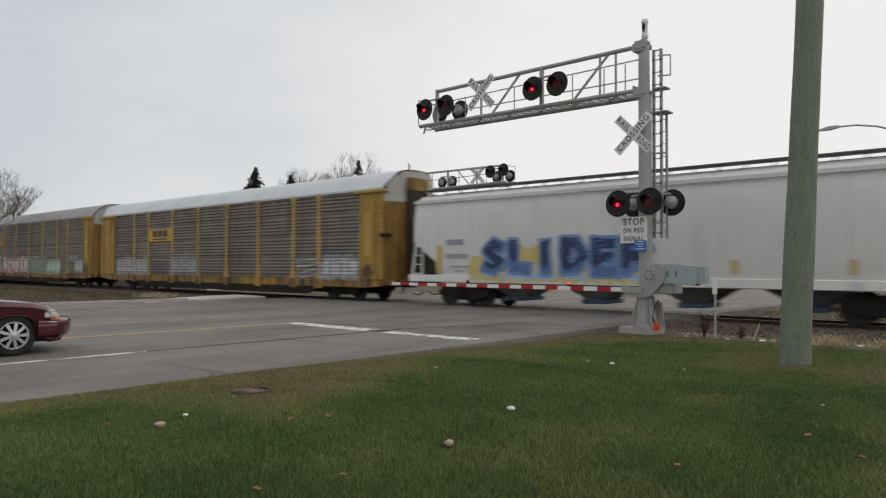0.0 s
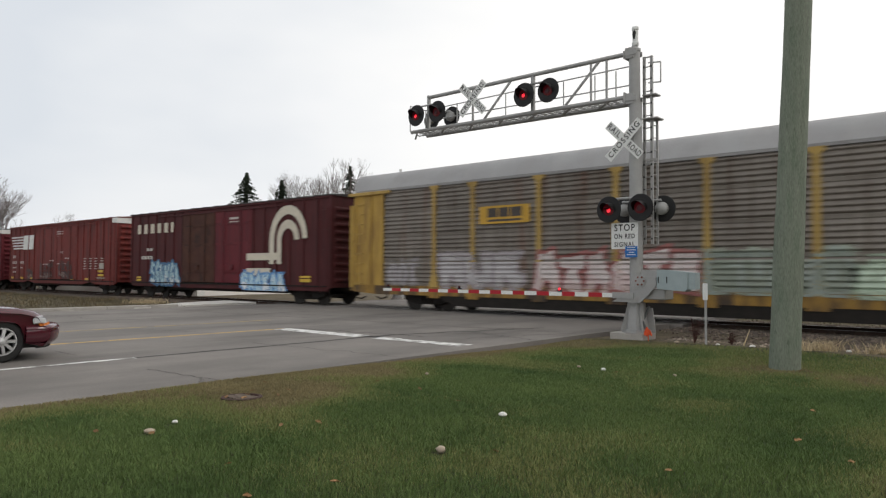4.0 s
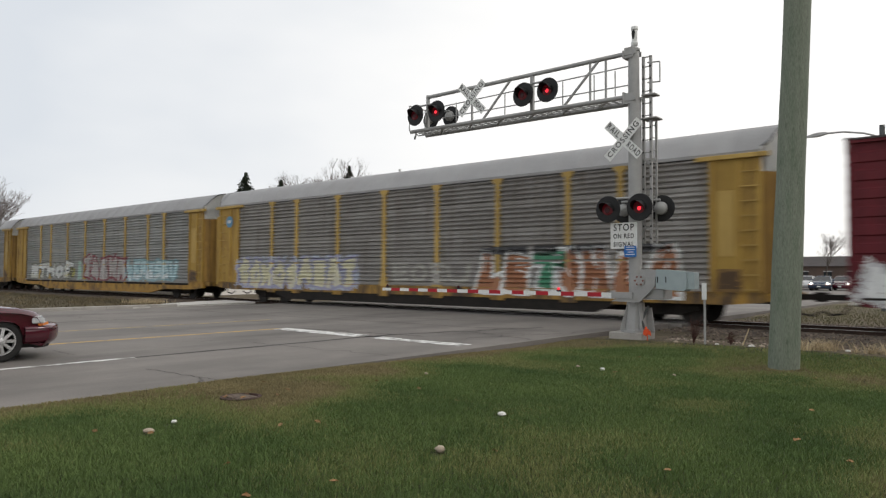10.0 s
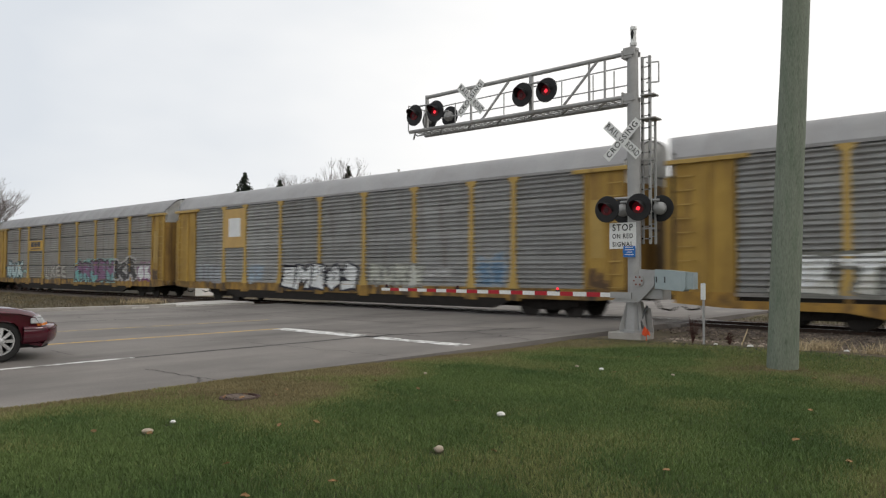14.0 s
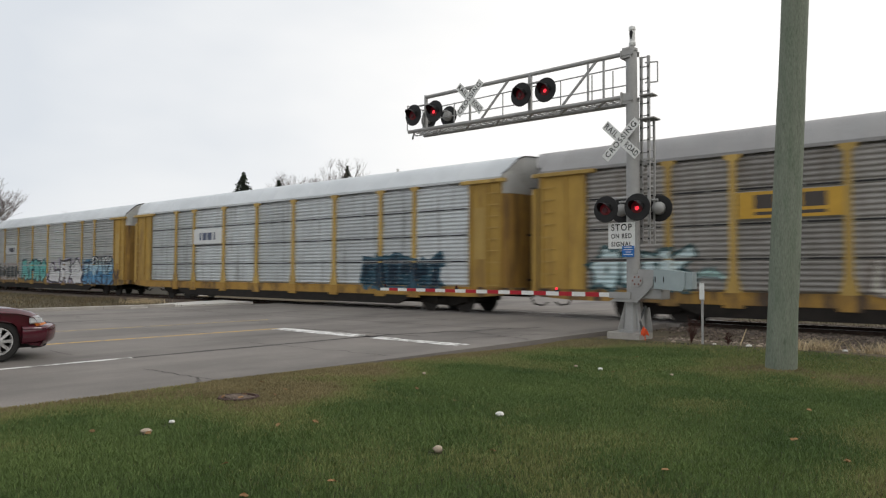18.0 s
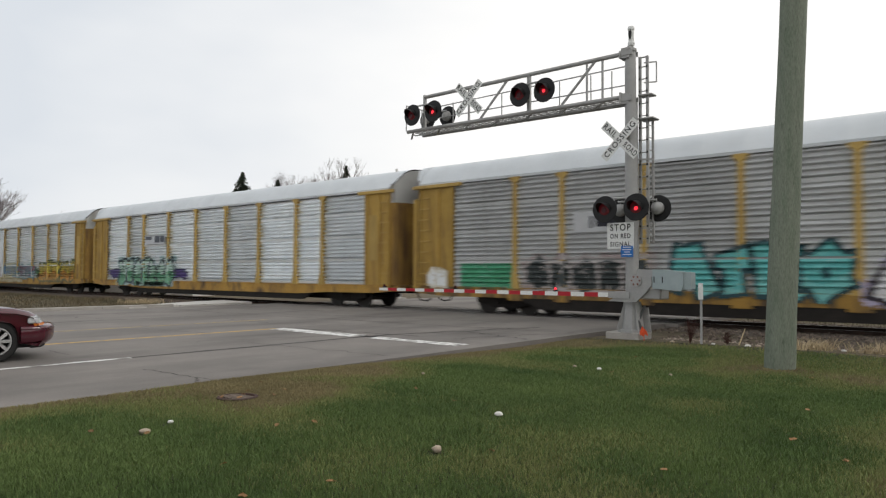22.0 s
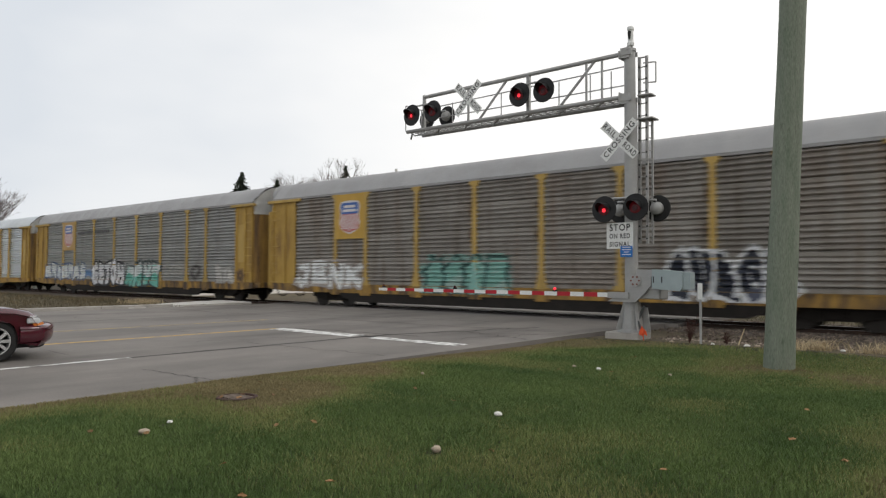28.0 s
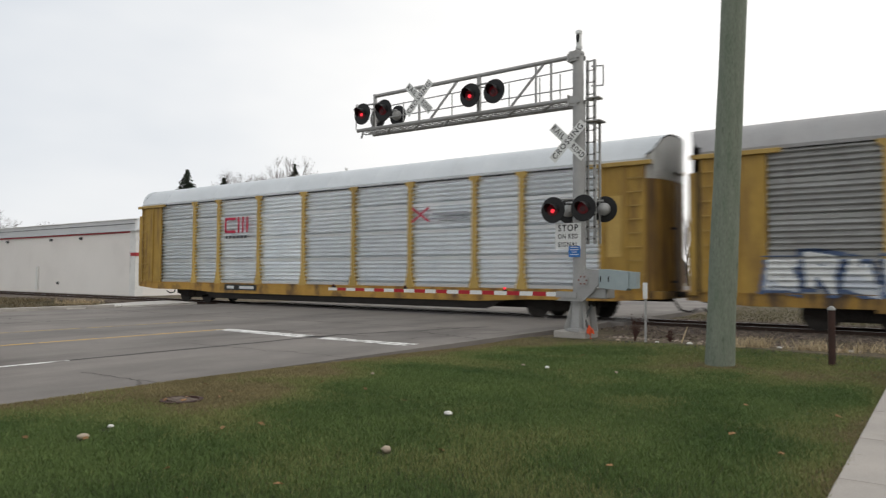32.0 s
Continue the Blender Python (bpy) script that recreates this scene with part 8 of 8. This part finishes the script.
def conifer(x, y, h, w, seed):
    rnd = random.Random(seed)
    t = thing("spruce_tree", "dark green narrow spruce beyond the track", "tree", "spruces beyond the track", at=pose(x, y, -0.1))
    part("trunk", Geo().tube((0, 0, 0), (0, 0, h * 0.97), h * 0.016, 0.02, 8), M_BARK, t)
    g = Geo()
    for i in range(int(h * 34)):
        z = h * (0.08 + 0.92 * rnd.random() ** 0.85)
        r = w * (1 - z / h) ** 0.85 * rnd.uniform(0.65, 1.1) + 0.06
        a = rnd.uniform(0, 6.2832)
        c, s = math.cos(a), math.sin(a)
        for k in range(7):
            f0 = k / 7
            px, py, pz = c * r * f0, s * r * f0, z + 0.10 * r * f0 - 0.42 * r * f0 ** 2
            e = 0.10 + 0.16 * (1 - f0)
            o = rnd.uniform(-0.12, 0.12)
            g.face([(px - s * e, py + c * e, pz - 0.10 + o), (px + s * e, py - c * e, pz - 0.10 - o), (px + c * r * 0.24, py + s * r * 0.24, pz + rnd.uniform(-0.08, 0.05))])
    tagged(part("crown", g, M_NEEDLE, t, "dense drooping needle branches", smooth=0), kind="stuff")


def at_heading(deg, dist):
    return (math.sin(radians(deg)) * dist, math.cos(radians(deg)) * dist)


conifer(*at_heading(-56.05, 80), 12.7, 6.0, 1)
conifer(*at_heading(-53.35, 84), 12.5, 5.4, 2)
conifer(*at_heading(-47.9, 92), 15.7, 5.2, 3)
bare_tree(*at_heading(-50.3, 86), 13.9, 12, spread=0.55)
bare_tree(*at_heading(-48.9, 84), 15.4, 13, spread=0.6)
bare_tree(*at_heading(-47.4, 88), 14.6, 14, spread=0.55)
bare_tree(*at_heading(-74.4, 66), 10.4, 15)
bare_tree(*at_heading(-73.0, 92), 11.5, 16)
for k, (deg, dist, h) in enumerate(((-70.8, 79, 13.6), (-71.2, 82, 14.2), (-71.6, 79, 13.8), (-72.0, 83, 14.4), (-72.4, 79, 14.0), (-72.9, 82, 14.6), (-73.4, 79, 13.6), (-74.0, 82, 10.0), (-74.8, 80, 10.2), (-75.6, 81, 10.0))):
    bare_tree(*at_heading(deg, dist), h * 0.70, 60 + k, "leafless brown thicket shrub beside the warehouse", 1.2, 0.15)
bare_tree(*at_heading(-68.6, 130), 11.5, 17)
bare_tree(*at_heading(-65.4, 135), 10.5, 18)
bare_tree(*at_heading(-11.4, 112), 8.4, 19)
bare_tree(*at_heading(-8.6, 118), 8.6, 20)
bare_tree(*at_heading(-16.4, 100), 10.0, 21)
conifer(*at_heading(-15.9, 96), 7.2, 1.8, 4)
bare_tree(*at_heading(-24.5, 105), 9.5, 22)
bare_tree(*at_heading(-5.0, 108), 9.0, 23)
# ===== grass, leaves, stones and weeds =====
M_GRASS = mat("grass_green", (0.065, 0.113, 0.034), (0.132, 0.185, 0.059), 0.6, 0.7, fine=9, grain=0.18, islands=0.20, bump=0.0, spec=0.2)
M_GRASSPALE = mat("grass_pale", (0.215, 0.222, 0.084), (0.160, 0.192, 0.066), 0.9, 0.75, fine=9, grain=0.15, islands=0.20, bump=0.0, spec=0.2)
M_GRASSDRY = mat("grass_dry", (0.265, 0.222, 0.115), (0.19, 0.157, 0.082), 0.9, 0.85, fine=9, grain=0.18, islands=0.22, bump=0.0, spec=0.2)
M_VERGE = mat("rough_verge", (0.150, 0.126, 0.088), (0.105, 0.098, 0.058), 0.6, 0.9, islands=0.4, bump=0.0, spec=0.2)
M_FARGRASS = mat("far_grass", (0.19, 0.175, 0.10), (0.145, 0.145, 0.075), 0.6, 0.9, islands=0.3, bump=0.0, spec=0.2)
M_STRAW = mat("dry_straw", (0.55, 0.45, 0.29), (0.38, 0.30, 0.19), 1.5, 0.9, islands=0.35, bump=0.0, spec=0.2)
M_STRAWDULL = mat("dull_straw", (0.19, 0.152, 0.09), (0.125, 0.10, 0.06), 0.8, 0.9, islands=0.35, bump=0.0, spec=0.2)
M_LEAF = mat("fallen_leaf", (0.20, 0.105, 0.045), (0.30, 0.18, 0.085), 6, 0.8, spread=0.35, bump=0.05)
M_STONEW = mat("white_stone", (0.70, 0.69, 0.66), (0.58, 0.57, 0.54), 12, 0.8, bump=0.2)
M_RUBBLE = mat("pale_rubble", (0.40, 0.35, 0.30), (0.22, 0.165, 0.13), 5, 0.9, islands=0.45, bump=0.2)
M_STONET = mat("tan_stone", (0.42, 0.35, 0.27), (0.32, 0.26, 0.20), 12, 0.85, bump=0.2)
M_REDWEED = mat("dead_red_weed", (0.075, 0.034, 0.028), (0.055, 0.028, 0.022), 6, 0.9, islands=0.3, bump=0.0)


def sampled(f, x0, x1, y0, y1, step):
    xs, ys = np.arange(x0, x1 + step, step), np.arange(y0, y1 + step, step)
    grid = np.array([[f(float(x), float(y)) for x in xs] for y in ys])

    def at(x, y):
        i = np.clip((x - x0) / step, 0, len(xs) - 1.001)
        j = np.clip((y - y0) / step, 0, len(ys) - 1.001)
        a, b = i.astype(int), j.astype(int)
        u, v = i - a, j - b
        return grid[b, a] * (1 - u) * (1 - v) + grid[b, a + 1] * u * (1 - v) + grid[b + 1, a] * (1 - u) * v + grid[b + 1, a + 1] * u * v
    return at


def blade_mesh(name, x, y, z, h, w, lean, m, rng):
    """Many grass blades as narrow bent triangles in one mesh."""
    n = len(x)
    a = rng.uniform(0, 2 * np.pi, n)
    c, s = np.cos(a), np.sin(a)
    b = rng.uniform(0, 2 * np.pi, n)
    lx, ly = np.cos(b) * lean * h, np.sin(b) * lean * h
    P = np.empty((n, 5, 3))
    P[:, 0] = np.stack([x - c * w, y - s * w, z - 0.01], 1)
    P[:, 1] = np.stack([x + c * w, y + s * w, z - 0.01], 1)
    P[:, 2] = np.stack([x + c * w * 0.7 + lx * 0.35, y + s * w * 0.7 + ly * 0.35, z + h * 0.6], 1)
    P[:, 3] = np.stack([x - c * w * 0.7 + lx * 0.35, y - s * w * 0.7 + ly * 0.35, z + h * 0.6], 1)
    P[:, 4] = np.stack([x + lx, y + ly, z + h], 1)
    base = np.arange(n)[:, None] * 5
    quads, tris = base + np.array([0, 1, 2, 3]), base + np.array([3, 2, 4])
    me = bpy.data.meshes.new(name)
    me.vertices.add(n * 5)
    me.vertices.foreach_set("co", P.ravel())
    me.loops.add(n * 7)
    me.loops.foreach_set("vertex_index", np.concatenate([quads, tris], 1).ravel().astype(np.int32))
    me.polygons.add(n * 2)
    starts = (np.arange(n)[:, None] * 7 + np.array([0, 4])).ravel()
    me.polygons.foreach_set("loop_start", starts.astype(np.int32))
    me.materials.append(m)
    me.update()
    me.validate()
    return new(name, me)


M_THICKET = mat("thicket_stems", (0.190, 0.135, 0.118), (0.130, 0.094, 0.084), 2, 0.95, islands=0.25, bump=0.0)


def thicket():
    """A dense bank of leafless stems that closes the view beside the warehouse."""
    rng = np.random.default_rng(77)
    n = 7000
    a, d = np.radians(rng.uniform(-77.5, -70.55, n)), rng.uniform(76.5, 85, n)
    h = rng.uniform(1.6, 5.0, n) * (0.9 + 0.12 * np.sin(a * 160))
    tagged(blade_mesh("thicket", np.sin(a) * d, np.cos(a) * d, np.full(n, -0.12), h, rng.uniform(0.012, 0.045, n), rng.uniform(0.05, 0.75, n), M_THICKET, rng), "dense brown leafless thicket beside the warehouse", "shrubs", kind="stuff")


thicket()


def dry_and_shade(x, y):
    # first terms darken the near lawn and pale the far: shading put into colour
    d = -0.02 - 0.32 * max(0.0, min(1.0, (5.2 - y) / 2.5)) + 0.16 * max(0.0, min(1.0, (y - 5.5) / 2.5)) + 0.10 * min(1.0, max(0.0, (x + 5.0) / 2.5)) + 0.62 * noise.noise((x * 0.40, y * 0.40, 7.7)) + 0.45 * noise.noise((x * 0.9, y * 0.9, 9)) + 0.15 * noise.noise((x * 5, y * 5, 11))
    d += 1.05 * math.exp(-max(0.0, x + 8.35) / (0.95 + 0.45 * noise.noise((y * 0.5, 3, 0))))
    d += 0.55 * math.exp(-max(0.0, 15.3 - y) / 0.25) + 0.6 * math.exp(-max(0.0, -0.62 - x) / 0.22)
    d += 0.9 * math.exp(-((x + 3.09) ** 2 + (y - 12.15) ** 2) / 0.10)
    d += 1.2 * math.exp(-((x + 6.7) ** 2 + (y - 5.2) ** 2) / 1.0) + 0.22 * math.exp(-max(0.0, x + 8.35) / 1.3) * max(0.0, min(1.0, (y - 5.0) / 2.0)) * max(0.0, min(1.0, (12.5 - y) / 2.0))
    return d


def build_grass():
    rng = np.random.RandomState(5)
    hgt = sampled(lawn_height, -8.6, -0.6, 0.5, 15.4, 0.2)
    dry = sampled(dry_and_shade, -8.6, -0.6, 0.5, 15.4, 0.1)
    n = 620000
    x = rng.uniform(-8.36, -0.60, n)
    y = 1.2 + 14.15 * rng.beta(1.05, 1.8, n)
    x += 0.03 * rng.normal(size=n)
    keep = (x > -8.40) & (x < -0.56) & (x < -0.85 * y * 0.03 + 0.2)
    keep &= (x + 6.86) ** 2 + (y - 4.6) ** 2 > 0.05
    for sx, sy in ((-4.06, 5.73), (-3.59, 4.23), (-5.90, 3.03), (-6.11, 3.38)):
        keep &= (x - sx - 0.02) ** 2 + (y - sy + 0.04) ** 2 > 0.006
    x, y = x[keep], y[keep]
    z, d = hgt(x, y), dry(x, y) + rng.normal(scale=0.15, size=len(x))
    dist = np.hypot(x, y)
    # blades thinner up close, so soil shows and the near lawn looks shaded
    w = (0.0011 + 0.00040 * dist) * np.clip(0.55 + 0.075 * dist, 0.7, 1.0)
    h = rng.uniform(0.022, 0.050, len(x)) * np.where(d > 0.55, 0.65, 1.0)
    far = dist > 6.5
    w[far] *= 0.75
    for name, sel, m, label in (("grass_green", d < 0.20, M_GRASS, "short green lawn grass"), ("grass_pale", (d >= 0.20) & (d < 0.55), M_GRASSPALE, "yellowish lawn grass"), ("grass_dry", d >= 0.55, M_GRASSDRY, "dry brown grass along the edges")):
        ob = blade_mesh(name, x[sel], y[sel], z[sel], h[sel], w[sel], rng.uniform(0.2, 0.9, sel.sum()), m, rng)
        tagged(ob, label, "grass", kind="stuff")
    # lawn on the other side of the pavement and verge tufts
    for x0, x1, y0, y1, n in ((-8.36, -0.62, -8.0, 1.3, 60000), ):
        x, y = rng.uniform(x0, x1, n), rng.uniform(y0, y1, n)
        tagged(blade_mesh("grass_green", x, y, np.full(n, 0.04), rng.uniform(0.03, 0.06, n), np.full(n, 0.006), rng.uniform(0.2, 0.9, n), M_GRASS, rng), "short green lawn grass", "grass", kind="stuff")
    n = 60000
    x, y = rng.uniform(1.02, 9, n), rng.uniform(-8, 15, n)
    tagged(blade_mesh("grass_green", x, y, np.full(n, 0.03), rng.uniform(0.03, 0.06, n), np.full(n, 0.007), rng.uniform(0.2, 0.9, n), M_GRASS, rng), "short green lawn grass", "grass", kind="stuff")
    # straw and weeds between lawn and track
    n = 7000
    x = rng.uniform(-4.2, 5.0, n)
    y = 15.45 + np.abs(rng.normal(scale=0.55, size=n)) + 0.5 * (x > -3.5)
    clump = np.array([noise.noise((float(a) * 1.3, float(b) * 1.3, 4)) for a, b in zip(x, y)])
    keep = clump + 0.12 * (x > -2.8) > 0.08
    x, y = x[keep], y[keep]
    n = len(x)
    tagged(blade_mesh("straw_weeds", x, y, np.full(n, -0.12), rng.uniform(0.05, 0.32, n), np.full(n, 0.008), rng.uniform(0.3, 1.5, n), M_STRAW, rng), "pale dry straw and weeds beside the track", "weeds", kind="stuff")
    # rough verge across the road
    n = 52000
    x, y = rng.uniform(-62, -27.9, n), rng.uniform(3.0, 18.4, n)
    clump = np.array([noise.noise((float(a) * 0.5, float(b) * 0.5, 14)) + 0.5 * noise.noise((float(a) * 2, float(b) * 2, 15)) for a, b in zip(x, y)])
    slab = (x > -32.3) & (y > 17.3)
    for name, sel, m, label, h0, h1 in (("verge_straw", (clump > 0.28) & ~slab, M_STRAWDULL, "tall dry verge grass across the road", 0.08, 0.26), ("verge_grass", (clump <= 0.28) & ~slab, M_VERGE, "short rough verge grass across the road", 0.04, 0.14)):
        k = int(sel.sum())
        tagged(blade_mesh(name, x[sel], y[sel], np.full(k, -0.12), rng.uniform(h0, h1, k), np.full(k, 0.012), rng.uniform(0.2, 0.9, k), m, rng), label, "verge grass", kind="stuff")
    n = 420
    x, y = -33.6 + rng.normal(scale=0.55, size=n), 17.0 + rng.normal(scale=0.4, size=n)
    tagged(blade_mesh("straw_tuft", x, y, np.full(n, -0.12), rng.uniform(0.12, 0.36, n), np.full(n, 0.014), rng.uniform(0.2, 0.9, n), M_STRAW, rng), "pale tall straw tuft by the footway slab", "weeds", kind="stuff")
    # beyond the track
    n = 30000
    x, y = rng.uniform(-8.0, 12.0, n), rng.uniform(25.4, 42, n)
    tagged(blade_mesh("far_grass", x, y, np.full(n, -0.10), rng.uniform(0.02, 0.06, n), np.full(n, 0.012), rng.uniform(0.2, 0.9, n), M_FARGRASS, rng), "dull grass beyond the track", "grass", kind="stuff")


build_grass()


def pebble_mesh(seed, r, flat, m):
    rnd = random.Random(seed)
    g = Geo()
    rings = []
    for k in range(1, 5):
        ph = math.pi * k / 5
        rings.append([(r * math.sin(ph) * math.cos(a * math.pi / 4) * rnd.uniform(0.8, 1.15), r * math.sin(ph) * math.sin(a * math.pi / 4) * rnd.uniform(0.8, 1.15), -r * flat * math.cos(ph)) for a in range(8)])
    g.loft(rings)
    return g.mesh("stone", m, 1.2)


def build_litter():
    for k, (x, y, r, flat, m, label) in enumerate(((-4.06, 5.73, 0.062, 0.5, M_STONEW, "white stone lying in the lawn"), (-3.59, 4.23, 0.058, 0.75, M_STONET, "tan rounded stone lying in the lawn"), (-5.90, 3.03, 0.07, 0.45, M_STONET, "flat tan stone lying in the lawn"),
                                                    (-6.11, 3.38, 0.04, 0.5, M_STONEW, "small pale stone in the lawn"), (-5.04, 9.76, 0.055, 0.7, M_STONEW, "small white stone in the lawn"), (-5.48, 9.79, 0.045, 0.7, M_STONET, "small pale stone in the lawn"),
                                                    (-4.0, 9.95, 0.04, 0.7, M_STONET, "small pale stone in the lawn"), (-6.66, 7.53, 0.04, 0.7, M_STONET, "small pale stone in the lawn"))):
        ob = part("stone", pebble_mesh(k, r * 0.72, flat, m), None, at=pose(x, y, lawn_height(x, y) + 0.032, 0, 0, k * 40))
        tagged(ob, label, "stone", "stones in the lawn")
    rnd = random.Random(9)
    leaf = []
    for k in range(3):
        g = Geo()
        n = 9
        pts = [(0.032 * math.cos(2 * math.pi * i / n) * rnd.uniform(0.7, 1.2), 0.022 * math.sin(2 * math.pi * i / n) * rnd.uniform(0.7, 1.2), 0.008 * rnd.uniform(-1, 1)) for i in range(n)]
        g.loft([pts, [(a, b, c + 0.003) for a, b, c in pts]])
        leaf.append(g.mesh("leaf", M_LEAF))
    spots = [(-6.9, 4.7), (-6.75, 4.55), (-6.95, 4.45), (-6.6, 4.9), (-7.1, 4.9), (-6.8, 5.2), (-4.43, 2.86), (-5.2, 3.9), (-4.75, 9.6), (-2.0, 4.85), (-3.25, 4.5), (-1.55, 6.5)]
    while len(spots) < 34:
        spots.append((rnd.uniform(-8.2, -0.8), 2.5 + 11.5 * rnd.random() ** 1.3))
    for x, y in spots:
        ob = part("leaf", rnd.choice(leaf), None, at=pose(x, y, lawn_height(x, y) + 0.035, rnd.uniform(-25, 25), rnd.uniform(-25, 25), rnd.uniform(0, 360)))
        tagged(ob, "curled brown fallen leaf on the lawn", "leaf", "fallen leaves on the lawn")
    # ballast stones and rubble beside the track
    for name, x0, x1, y0, y1, n, m, r0, r1 in (("rubble", -7.2, 5.0, 15.5, 19.0, 900, M_STONES, 0.02, 0.07), ("rubble", -7.0, 5.0, 15.4, 17.2, 2600, M_RUBBLE, 0.012, 0.05), ("ballast_stones", -8.1, 8.0, 18.8, 25.4, 5200, M_STONES, 0.02, 0.05), ("ballast_stones", -46.0, -28.2, 18.8, 23.5, 3000, M_STONES, 0.025, 0.06)):
        rng = np.random.RandomState(3)
        shape = [(1, 0, 0), (0, 1, 0), (-1, 0, 0), (0, -1, 0), (0, 0, 0.8), (0, 0, -0.6)]
        g = Geo()
        for i in range(n):
            x, y, r = rng.uniform(x0, x1), rng.uniform(y0, y1), rng.uniform(r0, r1)
            if abs(abs(y - TRACK_Y) - 0.7525) < 0.13:
                continue
            z = -0.10 if abs(y - TRACK_Y) < 3.1 else -0.13
            b = len(g.v)
            t = rng.uniform(0, 6.28)
            for px, py, pz in shape:
                k = r * rng.uniform(0.7, 1.2)
                g.v.append((x + k * (px * math.cos(t) - py * math.sin(t)), y + k * (px * math.sin(t) + py * math.cos(t)), z + k * pz))
            for a in range(4):
                c = (a + 1) % 4
                g.f += [(b + a, b + c, b + 4), (b + c, b + a, b + 5)]
                g.m += [0, 0]
        tagged(part(name, g, m, smooth=0), "broken grey and brown stones along the track", "stones", kind="stuff")
    # dead reddish weed, a bleached stick and pale rubble
    for wx, wy, hh, seed in ((-5.95, 15.95, 0.66, 1), (-5.2, 16.2, 0.30, 2), (-4.3, 16.4, 0.26, 3)):
        r = random.Random(seed)
        w = thing("dead_weed", "dead reddish-brown weed standing beside the track", "weed", "dead weeds", at=pose(wx, wy, -0.12))
        g = Geo()
        for i in range(20):
            a, l = r.uniform(0, 6.28), hh * r.uniform(0.25, 1.0)
            tip = (math.cos(a) * l * r.uniform(0.05, 0.4), math.sin(a) * l * r.uniform(0.05, 0.4), l)
            g.tube((0, 0, 0), tip, 0.006, 0.003, 4, caps=False)
            for k in range(5):
                f = r.uniform(0.4, 1.0)
                p = tuple(c * f for c in tip)
                g.tube(p, (p[0] + r.uniform(-0.09, 0.09), p[1] + r.uniform(-0.09, 0.09), p[2] + r.uniform(-0.02, 0.06)), 0.007, 0.002, 4, caps=False)
        part("stem", g, M_REDWEED, w, smooth=0)["kind"] = "stuff"
    stick = thing("dead_stick", "bleached broken stick leaning beside the track", "stick", at=pose(-4.95, 16.2, -0.12))
    part("stem", Geo().tube((0, 0, 0), (0.14, 0.02, 0.40), 0.016, 0.010, 8), M_STRAW, stick)
    for k, (x, y, r) in enumerate(((-4.7, 16.0, 0.07), (-4.5, 16.1, 0.06), (-2.9, 16.3, 0.06), (-2.2, 16.5, 0.07), (-5.4, 15.9, 0.05), (-6.3, 15.8, 0.06), (-1.6, 16.4, 0.06))):
        tagged(part("rubble_stone", pebble_mesh(40 + k, r, 0.5, M_STONEW if k % 2 == 0 else M_STONET), None, at=pose(x, y, -0.08, 0, 0, k * 70)), "pale broken stone beside the track", "stone", "pale stones beside the track")
    # iron cover in the lawn
    d = thing("drain_cover", "rusty round iron drain cover sunk in the lawn", "drain cover", at=pose(-6.86, 4.6, lawn_height(-6.86, 4.6)))
    part("rim", Geo().lathe([(0.23, 0.0), (0.23, 0.025), (0.19, 0.03), (0.18, 0.010), (0.02, 0.010)], n=24), M_RUSTPOST, d)
    for k in range(5):
        part("grate_bar", Geo().box(-0.17 + k * 0.07, -0.135 + k * 0.07, -0.12, 0.12, 0.008, 0.026), M_STONES, d, smooth=0)


build_litter()


# ===== what moves: the cars of the train and the added flaps that make the lights blink =====
def motions():
    steps = [2.0 * i for i in range(17)]
    for car, place in train:
        walk(car, [(t, pose(place + shift_at(t), TRACK_Y, 0)) for t in steps])
    # the added flaps uncover the two ever-glowing lamps of each pair in turn
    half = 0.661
    for flap, turn in blink_flaps:
        uncovered = turn == 0
        rows = [(0.0, pose(*HINGE, -85 if uncovered else 0))]
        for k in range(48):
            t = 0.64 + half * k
            a, b = (-85, 0) if uncovered else (0, -85)
            lag = 0.035 if not uncovered else -0.035
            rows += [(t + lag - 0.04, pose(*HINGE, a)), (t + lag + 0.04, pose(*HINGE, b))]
            uncovered = not uncovered
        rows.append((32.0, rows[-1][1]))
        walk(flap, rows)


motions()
